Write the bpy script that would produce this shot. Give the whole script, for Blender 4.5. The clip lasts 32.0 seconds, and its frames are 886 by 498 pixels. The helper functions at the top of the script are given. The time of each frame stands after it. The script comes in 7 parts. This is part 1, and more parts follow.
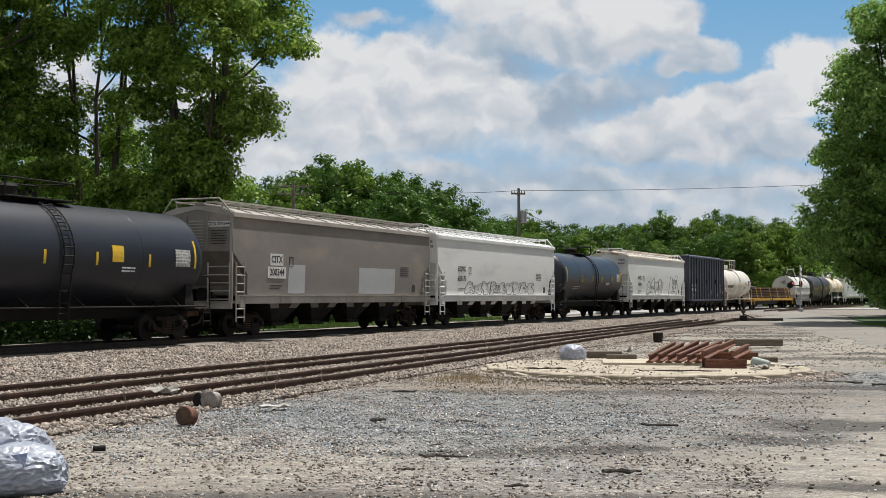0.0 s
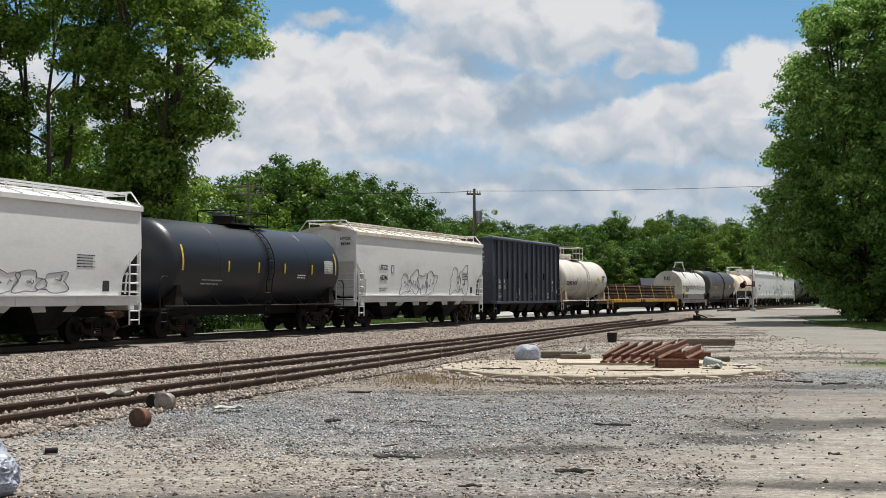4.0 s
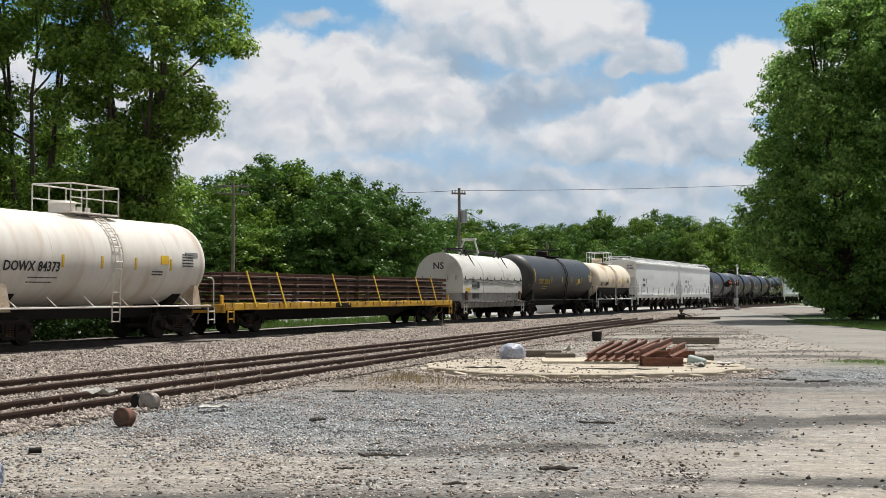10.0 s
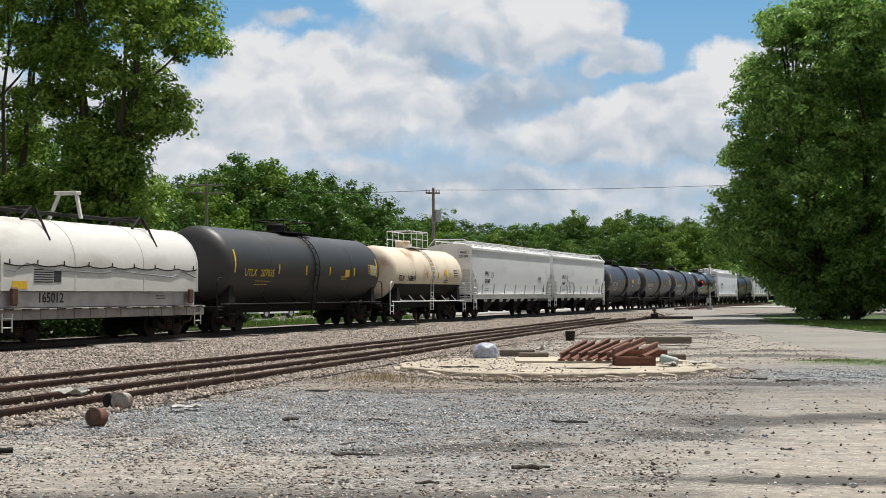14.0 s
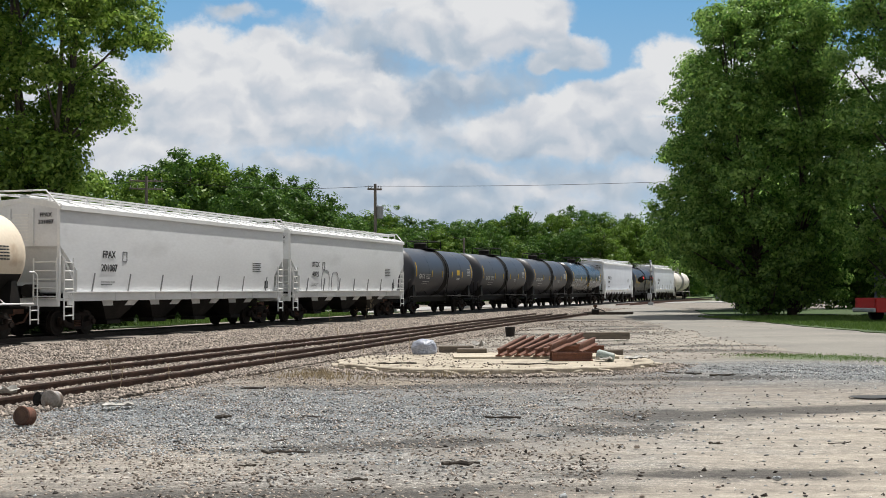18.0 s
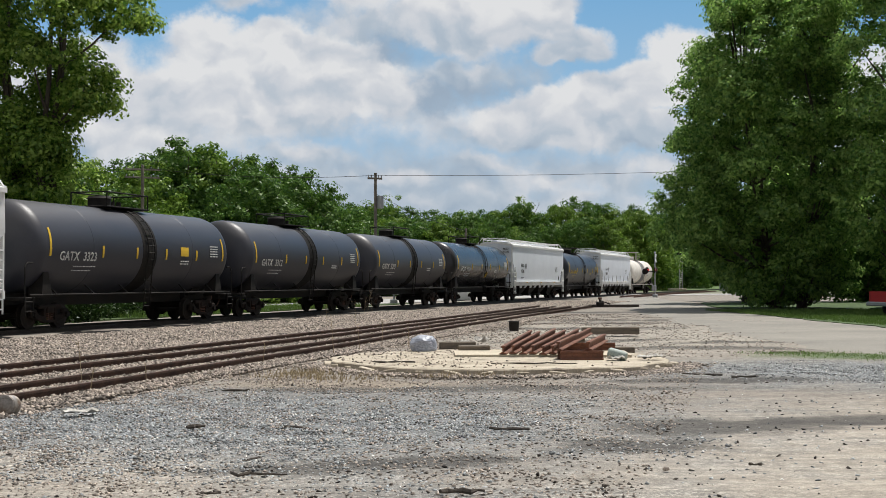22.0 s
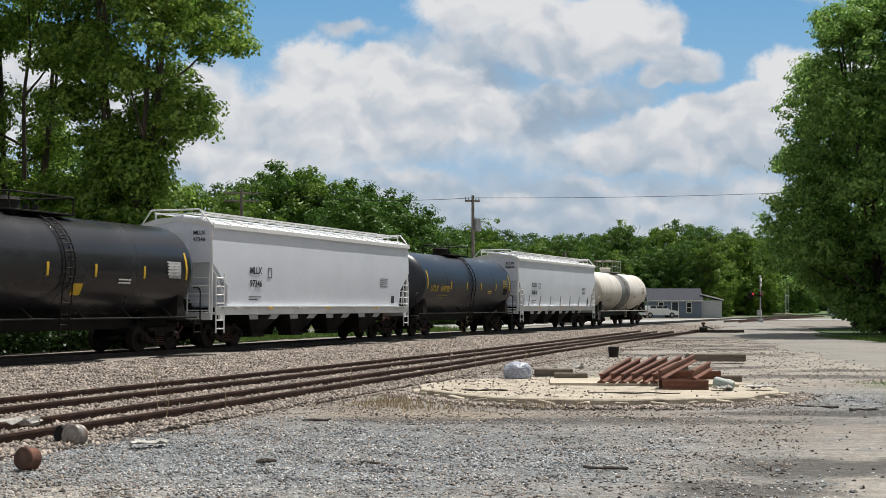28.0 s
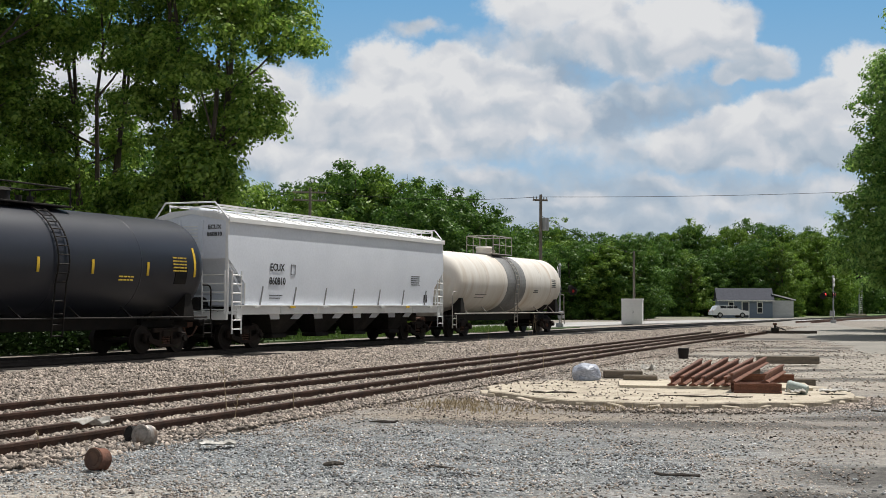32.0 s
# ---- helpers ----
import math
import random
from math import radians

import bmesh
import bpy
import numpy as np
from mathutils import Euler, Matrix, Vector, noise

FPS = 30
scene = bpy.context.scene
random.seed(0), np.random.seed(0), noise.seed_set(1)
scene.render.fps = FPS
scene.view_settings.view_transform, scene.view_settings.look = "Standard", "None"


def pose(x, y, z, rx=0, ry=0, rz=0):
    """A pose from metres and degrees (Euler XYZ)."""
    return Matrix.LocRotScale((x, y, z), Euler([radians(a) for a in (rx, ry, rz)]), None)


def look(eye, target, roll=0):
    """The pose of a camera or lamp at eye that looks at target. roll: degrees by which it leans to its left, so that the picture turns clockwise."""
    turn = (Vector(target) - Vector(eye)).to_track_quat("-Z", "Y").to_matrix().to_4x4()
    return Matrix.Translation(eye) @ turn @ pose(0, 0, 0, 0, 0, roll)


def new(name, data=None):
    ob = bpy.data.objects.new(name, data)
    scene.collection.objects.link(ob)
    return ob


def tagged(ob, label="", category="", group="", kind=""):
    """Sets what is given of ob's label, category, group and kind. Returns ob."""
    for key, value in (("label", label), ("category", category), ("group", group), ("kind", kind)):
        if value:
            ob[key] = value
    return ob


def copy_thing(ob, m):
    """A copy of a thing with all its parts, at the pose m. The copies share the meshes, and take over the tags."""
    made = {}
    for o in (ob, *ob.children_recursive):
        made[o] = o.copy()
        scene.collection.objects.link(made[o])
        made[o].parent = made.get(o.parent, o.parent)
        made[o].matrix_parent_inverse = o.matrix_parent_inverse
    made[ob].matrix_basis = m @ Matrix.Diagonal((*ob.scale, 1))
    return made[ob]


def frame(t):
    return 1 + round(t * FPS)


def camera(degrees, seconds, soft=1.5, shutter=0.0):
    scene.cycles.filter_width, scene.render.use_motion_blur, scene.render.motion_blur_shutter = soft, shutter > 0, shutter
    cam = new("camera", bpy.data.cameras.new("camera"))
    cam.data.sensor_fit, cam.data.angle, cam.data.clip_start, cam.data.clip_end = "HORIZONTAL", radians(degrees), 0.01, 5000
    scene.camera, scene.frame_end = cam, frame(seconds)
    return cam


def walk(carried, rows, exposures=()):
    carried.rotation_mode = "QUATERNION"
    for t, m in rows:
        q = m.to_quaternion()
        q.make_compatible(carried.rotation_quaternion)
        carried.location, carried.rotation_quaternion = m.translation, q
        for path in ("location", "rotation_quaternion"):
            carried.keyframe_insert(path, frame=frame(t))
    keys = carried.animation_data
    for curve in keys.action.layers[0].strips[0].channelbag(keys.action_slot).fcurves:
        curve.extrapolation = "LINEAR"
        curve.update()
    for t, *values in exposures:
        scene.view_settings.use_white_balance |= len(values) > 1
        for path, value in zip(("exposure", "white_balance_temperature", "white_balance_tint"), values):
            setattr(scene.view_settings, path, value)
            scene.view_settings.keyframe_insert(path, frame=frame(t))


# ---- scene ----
cam = camera(38.43, 32.0, soft=0.6)

# seconds, x, y, z, turn to the right, tilt up, lean (degrees)
PATH = [
    (0, -0.009, 0.066, 1.621, -2.434, 2.094, 0.01),
    (0.5, -0.011, 0.060, 1.627, -2.210, 2.091, 0.04),
    (1, -0.002, 0.038, 1.635, -1.844, 2.129, 0.01),
    (1.5, -0.007, 0.034, 1.649, -1.476, 2.106, 0.01),
    (2, -0.005, 0.049, 1.675, -1.128, 2.045, -0.01),
    (2.5, -0.000, 0.028, 1.680, -0.865, 2.044, -0.00),
    (3, -0.006, 0.033, 1.696, -0.586, 2.059, -0.06),
    (3.5, 0.007, 0.019, 1.648, -0.405, 2.099, -0.03),
    (5.5, 0.004, 0.016, 1.618, -0.643, 2.100, -0.09),
    (6, 0.000, 0.018, 1.615, -0.617, 2.072, -0.08),
    (6.5, 0.002, 0.018, 1.608, -0.559, 2.087, -0.12),
    (7, 0.008, 0.021, 1.609, -0.471, 2.096, -0.13),
    (7.5, 0.011, 0.019, 1.610, -0.369, 2.091, -0.14),
    (8, 0.001, 0.004, 1.612, -0.245, 2.087, -0.13),
    (8.5, 0.005, 0.000, 1.615, -0.146, 2.057, -0.16),
    (9, 0.000, -0.000, 1.620, 0.000, 2.039, -0.00),
    (9.5, 0.010, -0.002, 1.617, 0.100, 2.050, -0.17),
    (10, 0.015, -0.004, 1.619, 0.228, 2.080, -0.16),
    (10.5, 0.014, -0.016, 1.616, 0.369, 2.058, -0.13),
    (11, 0.015, -0.009, 1.614, 0.489, 2.060, -0.14),
    (11.5, 0.016, -0.012, 1.610, 0.603, 2.065, -0.15),
    (12, 0.016, -0.014, 1.614, 0.761, 2.088, -0.13),
    (12.5, 0.016, -0.020, 1.616, 0.914, 2.083, -0.13),
    (13, 0.022, -0.034, 1.620, 1.046, 2.087, -0.08),
    (13.5, 0.024, -0.045, 1.617, 1.205, 2.085, -0.11),
    (14, 0.027, -0.045, 1.622, 1.389, 2.053, -0.14),
    (14.5, 0.015, -0.044, 1.626, 1.593, 2.073, -0.08),
    (16.5, 0.033, -0.080, 1.639, 2.841, 2.105, -0.07),
    (17, 0.036, -0.080, 1.642, 3.330, 2.087, -0.07),
    (17.5, 0.094, -0.092, 1.628, 3.637, 2.062, -0.31),
    (18, 0.161, -0.041, 1.623, 3.912, 1.873, -0.28),
    (18.5, 0.186, 0.110, 1.629, 4.250, 1.463, -0.10),
    (19, 0.204, 0.332, 1.636, 4.625, 1.349, -0.20),
    (19.5, 0.216, 0.554, 1.633, 4.893, 1.257, -0.10),
    (20, 0.237, 0.799, 1.667, 4.854, 1.233, -0.15),
    (20.5, 0.209, 1.027, 1.687, 4.605, 1.356, 0.01),
    (21, 0.254, 1.260, 1.669, 4.428, 1.382, -0.37),
    (21.5, 0.303, 1.510, 1.679, 4.164, 1.382, -0.25),
    (22, 0.307, 1.751, 1.674, 3.825, 1.460, -0.09),
    (22.5, 0.316, 2.004, 1.665, 3.526, 1.599, -0.22),
    (23, 0.417, 2.234, 1.670, 3.060, 1.649, -0.41),
    (23.5, 0.464, 2.407, 1.666, 2.644, 1.755, -0.21),
    (24, 0.455, 2.574, 1.678, 2.341, 1.853, -0.12),
    (24.5, 0.480, 2.670, 1.674, 2.187, 2.028, -0.15),
    (26.5, 0.455, 2.871, 1.692, 2.392, 2.544, 0.14),
    (27, 0.463, 2.886, 1.700, 0.681, 2.544, 0.22),
    (27.5, 0.462, 2.897, 1.695, -0.247, 2.560, 0.18),
    (28, 0.496, 2.895, 1.678, -0.686, 2.536, 0.06),
    (28.5, 0.503, 2.905, 1.676, -0.800, 2.540, 0.08),
    (29, 0.483, 2.914, 1.677, -0.833, 2.432, 0.15),
    (29.5, 0.481, 2.906, 1.689, -1.058, 2.429, 0.15),
    (30, 0.496, 2.924, 1.694, -1.352, 2.494, 0.20),
    (30.5, 0.516, 2.944, 1.728, -1.659, 2.421, 0.14),
    (31, 0.500, 2.970, 1.733, -2.055, 2.456, 0.25),
    (31.5, 0.489, 2.993, 1.725, -2.657, 2.468, 0.25),
    (32, 0.481, 3.024, 1.723, -3.724, 2.464, 0.28),
]


def held(x, y, z, turn, tilt, lean):
    """Pose of the hand-held camera."""
    a, b = radians(turn), radians(tilt)
    eye = Vector((x, y, z))
    return look(eye, eye + Vector((math.sin(a) * math.cos(b), math.cos(a) * math.cos(b), math.sin(b))), lean)


walk(cam, [(t, held(*row)) for t, *row in PATH], exposures=[(0, 0.02), (3, 0.01), (5.5, 0.08), (7, 0.10), (14, 0.10), (21, 0.04), (24, 0.02), (28, 0.03), (32, 0.02)])

# ---- light ----
SUN_TURN, SUN_HEIGHT = 42.0, 66.0
world = bpy.data.worlds.new("sky")
scene.world = world
world.use_nodes = True
wn, wl = world.node_tree.nodes, world.node_tree.links
sky = wn.new("ShaderNodeTexSky")
sky.sky_type = "NISHITA"
sky.sun_disc = False
sky.sun_elevation = radians(SUN_HEIGHT)
sky.sun_rotation = radians(SUN_TURN)
cloudlight = wn.new("ShaderNodeMixRGB")
cloudlight.inputs[0].default_value = 0.65
cloudlight.inputs[2].default_value = (13.0, 13.2, 13.6, 1)
wl.new(sky.outputs[0], cloudlight.inputs[1])
wl.new(cloudlight.outputs[0], wn["Background"].inputs[0])
wn["Background"].inputs[1].default_value = 0.043

sun = new("sun", bpy.data.lights.new("sun", "SUN"))
sun.data.energy, sun.data.angle, sun.data.color = 5.0, radians(0.6), (1.0, 0.965, 0.91)
sa, sh = radians(SUN_TURN), radians(SUN_HEIGHT)
sun.matrix_world = look((0, 0, 60), Vector((0, 0, 60)) - Vector((math.sin(sa) * math.cos(sh), math.cos(sa) * math.cos(sh), math.sin(sh))))

# ---- materials ----
MATS = {}


def mat(name, c1, c2=None, scale=3.0, rough=0.75, metal=0.0, bump=0.15, fine=30.0, c3=None, dirt=3.0, stretch=(1, 1, 1), per=0.0, pebble=0.0):
    """A painted, rusty or stony surface: grain and larger stains over two or three true colours."""
    if name in MATS:
        return MATS[name]
    m = bpy.data.materials.new(name)
    m.use_nodes = True
    n, l = m.node_tree.nodes, m.node_tree.links
    b = n["Principled BSDF"]
    co = n.new("ShaderNodeTexCoord")
    mp = n.new("ShaderNodeMapping")
    mp.inputs["Scale"].default_value = stretch
    l.new(co.outputs["Object"], mp.inputs[0])
    big = n.new("ShaderNodeTexNoise")
    big.inputs["Scale"].default_value, big.inputs["Detail"].default_value, big.inputs["Roughness"].default_value = scale, 6, 0.6
    small = n.new("ShaderNodeTexNoise")
    small.inputs["Scale"].default_value, small.inputs["Detail"].default_value = fine, 3
    l.new(mp.outputs[0], big.inputs[0])
    l.new(mp.outputs[0], small.inputs[0])
    c2 = c2 or tuple(v * 0.75 for v in c1)
    ramp = n.new("ShaderNodeValToRGB")
    ramp.color_ramp.elements[0].position, ramp.color_ramp.elements[1].position = 0.35, 0.68
    ramp.color_ramp.elements[0].color, ramp.color_ramp.elements[1].color = (*c1, 1), (*c2, 1)
    l.new(big.outputs[0], ramp.inputs[0])
    col = ramp.outputs[0]
    if c3:
        mus = n.new("ShaderNodeTexNoise")
        mus.inputs["Scale"].default_value, mus.inputs["Detail"].default_value = dirt, 8
        l.new(mp.outputs[0], mus.inputs[0])
        r3 = n.new("ShaderNodeValToRGB")
        r3.color_ramp.elements[0].position, r3.color_ramp.elements[1].position = 0.55, 0.72
        l.new(mus.outputs[0], r3.inputs[0])
        mix = n.new("ShaderNodeMixRGB")
        mix.inputs[2].default_value = (*c3, 1)
        l.new(r3.outputs[0], mix.inputs[0])
        l.new(col, mix.inputs[1])
        col = mix.outputs[0]
    gr = n.new("ShaderNodeMixRGB")
    gr.blend_type = "MULTIPLY"
    gr.inputs[0].default_value = 0.5 if bump > 0.06 else 0.10
    gv = n.new("ShaderNodeMapRange")
    gv.inputs[1].default_value, gv.inputs[2].default_value, gv.inputs[3].default_value, gv.inputs[4].default_value = 0.3, 0.7, 0.55, 1.25
    l.new(small.outputs[0], gv.inputs[0])
    l.new(col, gr.inputs[1])
    l.new(gv.outputs[0], gr.inputs[2])
    col = gr.outputs[0]
    if per:
        oi = n.new("ShaderNodeObjectInfo" if per > 0 else "ShaderNodeNewGeometry")
        pv = n.new("ShaderNodeMapRange")
        pv.inputs[3].default_value, pv.inputs[4].default_value = 1 - abs(per), 1 + abs(per)
        l.new(oi.outputs["Random" if per > 0 else "Random Per Island"], pv.inputs[0])
        pm = n.new("ShaderNodeMixRGB")
        pm.blend_type = "MULTIPLY"
        pm.inputs[0].default_value = 1
        l.new(col, pm.inputs[1])
        l.new(pv.outputs[0], pm.inputs[2])
        col = pm.outputs[0]
    peb = None
    if pebble:
        peb = n.new("ShaderNodeTexVoronoi")
        peb.inputs["Scale"].default_value = pebble
        l.new(co.outputs["Object"], peb.inputs[0])
        pc = n.new("ShaderNodeSeparateXYZ")
        l.new(peb.outputs["Color"], pc.inputs[0])
        pr = n.new("ShaderNodeMapRange")
        pr.inputs[3].default_value, pr.inputs[4].default_value = 0.35, 1.75
        l.new(pc.outputs[0], pr.inputs[0])
        pq = n.new("ShaderNodeMixRGB")
        pq.blend_type = "MULTIPLY"
        pq.inputs[0].default_value = 1
        l.new(col, pq.inputs[1])
        l.new(pr.outputs[0], pq.inputs[2])
        col = pq.outputs[0]
    l.new(col, b.inputs["Base Color"])
    rr = n.new("ShaderNodeMapRange")
    rr.inputs[3].default_value, rr.inputs[4].default_value = max(rough - 0.12, 0.03), min(rough + 0.12, 1)
    l.new(big.outputs[0], rr.inputs[0])
    l.new(rr.outputs[0], b.inputs["Roughness"])
    b.inputs["Metallic"].default_value = metal
    if bump:
        bp = n.new("ShaderNodeBump")
        bp.inputs["Strength"].default_value, bp.inputs["Distance"].default_value = bump, 0.02
        l.new(peb.outputs["Distance"] if peb else small.outputs[0], bp.inputs["Height"])
        bp.invert = bool(peb)
        l.new(bp.outputs[0], b.inputs["Normal"])
    MATS[name] = m
    return m


def leafmat(name, c1, c2, through_=0.33):
    """Leaves: two greens by leaf, light shining through."""
    m = bpy.data.materials.new(name)
    m.use_nodes = True
    n, l = m.node_tree.nodes, m.node_tree.links
    n.remove(n["Principled BSDF"])
    g = n.new("ShaderNodeNewGeometry")
    r = n.new("ShaderNodeValToRGB")
    r.color_ramp.elements[0].color, r.color_ramp.elements[1].color = (*c1, 1), (*c2, 1)
    l.new(g.outputs["Random Per Island"], r.inputs[0])
    d, t, gl, mx = n.new("ShaderNodeBsdfDiffuse"), n.new("ShaderNodeBsdfTranslucent"), n.new("ShaderNodeBsdfGlossy"), n.new("ShaderNodeMixShader")
    mx2 = n.new("ShaderNodeMixShader")
    gl.inputs["Roughness"].default_value = 0.42
    l.new(r.outputs[0], d.inputs[0])
    l.new(r.outputs[0], t.inputs[0])
    mx.inputs[0].default_value, mx2.inputs[0].default_value = through_, 0.022
    l.new(d.outputs[0], mx.inputs[1])
    l.new(t.outputs[0], mx.inputs[2])
    l.new(mx.outputs[0], mx2.inputs[1])
    l.new(gl.outputs[0], mx2.inputs[2])
    l.new(mx2.outputs[0], n["Material Output"].inputs[0])
    return m


BALLAST_BED = mat("ballast_bed", (0.19, 0.16, 0.135), (0.12, 0.10, 0.088), 0.8, 0.95, 0, 0.9, 14, None, 3, (1, 1, 1), 0.0, 16.0)
RUST = mat("rusty_steel", (0.13, 0.060, 0.037), (0.06, 0.032, 0.022), 5, 0.85, 0.1, 0.3, 40)
TIE = mat("weathered_tie", (0.075, 0.06, 0.05), (0.045, 0.038, 0.034), 3, 0.95, 0, 0.5, 25, None, 3, (1, 6, 6))
ASPHALT = mat("worn_asphalt", (0.27, 0.25, 0.215), (0.195, 0.185, 0.165), 0.3, 0.95, 0, 0.3, 40)
CONCRETE = mat("stained_concrete", (0.49, 0.43, 0.335), (0.36, 0.31, 0.235), 1.6, 0.92, 0, 0.4, 25, (0.16, 0.13, 0.10), 2.2)
GRASS = mat("mown_grass", (0.055, 0.095, 0.022), (0.032, 0.062, 0.014), 0.6, 0.95, 0, 0.6, 20)
WHITEP = mat("white_car_paint", (0.80, 0.80, 0.79), (0.73, 0.735, 0.725), 0.5, 0.5, 0, 0.02, 12, (0.62, 0.615, 0.60), 0.7, (0.35, 1, 1))
IRON = mat("black_iron", (0.012, 0.0115, 0.011), (0.024, 0.020, 0.017), 2, 0.7, 0.1, 0.15, 25)
TRUCKM = mat("truck_casting", (0.012, 0.010, 0.009), (0.032, 0.021, 0.016), 3, 0.85, 0.1, 0.25, 30)
WHEELM = mat("wheel_steel", (0.014, 0.012, 0.011), (0.03, 0.023, 0.019), 4, 0.65, 0.2, 0.1, 30)
YELLOW = mat("yellow_marking", (0.72, 0.46, 0.03), (0.62, 0.40, 0.03), 4, 0.6, 0, 0.0)
INKW = mat("white_stencil", (0.66, 0.66, 0.64), None, 6, 0.7, 0, 0)
INKB = mat("black_stencil", (0.03, 0.03, 0.035), None, 6, 0.7, 0, 0)
LEAF_A = leafmat("poplar_leaf", (0.056, 0.145, 0.016), (0.36, 0.50, 0.09), 0.50)
LEAF_B = leafmat("maple_leaf", (0.075, 0.19, 0.042), (0.40, 0.58, 0.15), 0.54)
LEAF_C = leafmat("wood_leaf", (0.028, 0.086, 0.014), (0.120, 0.222, 0.035), 0.36)
LEAF_D = leafmat("ash_leaf", (0.066, 0.145, 0.017), (0.21, 0.325, 0.046), 0.40)
BARK = mat("bark", (0.10, 0.08, 0.06), (0.06, 0.05, 0.04), 2, 0.95, 0, 0.8, 12, None, 3, (1, 1, 0.2))


for dull in (TRUCKM, WHEELM, IRON):
    dull.node_tree.nodes["Principled BSDF"].inputs["Specular IOR Level"].default_value = 0.2

# ---- mesh tools ----
def box(bm, c, s, bev=0.0, m=None):
    g = bmesh.ops.create_cube(bm, size=1, matrix=(m or Matrix()) @ Matrix.Translation(c) @ Matrix.Diagonal((*s, 1)))
    if bev:
        bmesh.ops.bevel(bm, geom=list({e for v in g["verts"] for e in v.link_edges}), offset=bev, segments=1, affect="EDGES", clamp_overlap=True)
    return bm


def rod(bm, a, b, r, r2=None, seg=8):
    a, b = Vector(a), Vector(b)
    d = b - a
    q = d.to_track_quat("Z", "Y").to_matrix().to_4x4()
    bmesh.ops.create_cone(bm, cap_ends=True, segments=seg, radius1=r, radius2=r if r2 is None else r2, depth=d.length, matrix=Matrix.Translation((a + b) / 2) @ q)
    return bm


def pipe(bm, pts, r, seg=6):
    for a, b in zip(pts, pts[1:]):
        rod(bm, a, b, r, None, seg)
    return bm


def skin(bm, pts, wide, seg=6):
    """One tapering tube along bent points."""
    rings = []
    for i, p in enumerate(pts):
        d = (Vector(pts[min(i + 1, len(pts) - 1)]) - Vector(pts[max(i - 1, 0)])).normalized()
        u = d.cross(Vector((0, 0, 1)))
        u = u.normalized() if u.length > 1e-3 else Vector((1, 0, 0))
        w = u.cross(d)
        rings.append([tuple(Vector(p) + (u * math.cos(2 * math.pi * k / seg) + w * math.sin(2 * math.pi * k / seg)) * wide[i]) for k in range(seg)])
    return loft(bm, rings)


def loft(bm, rings, cap=True):
    vs = [[bm.verts.new(p) for p in ring] for ring in rings]
    for a, b in zip(vs, vs[1:]):
        for i in range(len(a)):
            j = (i + 1) % len(a)
            bm.faces.new((a[i], a[j], b[j], b[i]))
    if cap:
        bm.faces.new(list(reversed(vs[0])))
        bm.faces.new(vs[-1])
    bmesh.ops.recalc_face_normals(bm, faces=bm.faces[:])
    return bm


def lathe_x(bm, profile, seg=32, c=(0, 0, 0)):
    """Rings round the x axis from (x, radius) pairs."""
    return loft(bm, [[(c[0] + x, c[1] + r * math.cos(2 * math.pi * k / seg), c[2] + r * math.sin(2 * math.pi * k / seg)) for k in range(seg)] for x, r in profile])


def part(name, bm, material, parent, label="", smooth=False):
    """Links a bmesh as one mesh object under a thing or a part."""
    me = bpy.data.meshes.new(name)
    bm.to_mesh(me)
    bm.free()
    me.materials.append(material)
    if smooth:
        for p in me.polygons:
            p.use_smooth = True
        me.set_sharp_from_angle(angle=radians(smooth if smooth > 1 else 40))
    ob = new(name, me)
    ob.parent = parent
    if label:
        ob["label"] = label
    return ob


def B():
    return bmesh.new()


def raw(name, verts, faces, material, parent=None):
    """A mesh object from numpy arrays of corners and equal faces."""
    me = bpy.data.meshes.new(name)
    k = faces.shape[1]
    me.vertices.add(len(verts))
    me.vertices.foreach_set("co", np.ascontiguousarray(verts, np.float32).ravel())
    me.loops.add(faces.size)
    me.loops.foreach_set("vertex_index", np.ascontiguousarray(faces, np.int32).ravel())
    me.polygons.add(len(faces))
    me.polygons.foreach_set("loop_start", np.arange(len(faces), dtype=np.int32) * k)
    me.update(calc_edges=True)
    me.validate()
    me.materials.append(material)
    ob = new(name, me)
    ob.parent = parent
    return ob


def word(name, text, size, m, material, parent, width=None):
    """Lettering in the built-in font as a thin mesh part; m turns the text's plane into the thing's space."""
    cu = bpy.data.curves.new(name, "FONT")
    cu.body, cu.size, cu.align_x, cu.align_y, cu.extrude, cu.resolution_u, cu.offset = text, size, "CENTER", "CENTER", 0.003, 2, size * 0.018
    tmp = bpy.data.objects.new(name, cu)
    me = bpy.data.meshes.new_from_object(tmp)
    bpy.data.objects.remove(tmp)
    me.transform(m)
    me.materials.append(material)
    ob = new(name, me)
    ob.parent = parent
    return ob


# ---- the main track in plan ----
def track_table():
    out, x, y, ds = {}, 0.0, 0.0, 0.5
    pts = []
    for i in range(-160, 1001):
        s = i * ds
        a = 0.35608 + 0.000464 * max(0, s - 13.7) - 0.001233 * max(0, s - 99.7) + 0.000974 * max(0, s - 110.0)
        pts.append((s, x, y, a))
        x, y = x + math.sin(a) * ds, y + math.cos(a) * ds
    o = pts[160]
    return [(s, px - o[1] - 12.61, py - o[2] + 40.0, a) for s, px, py, a in pts]


TRACK = track_table()


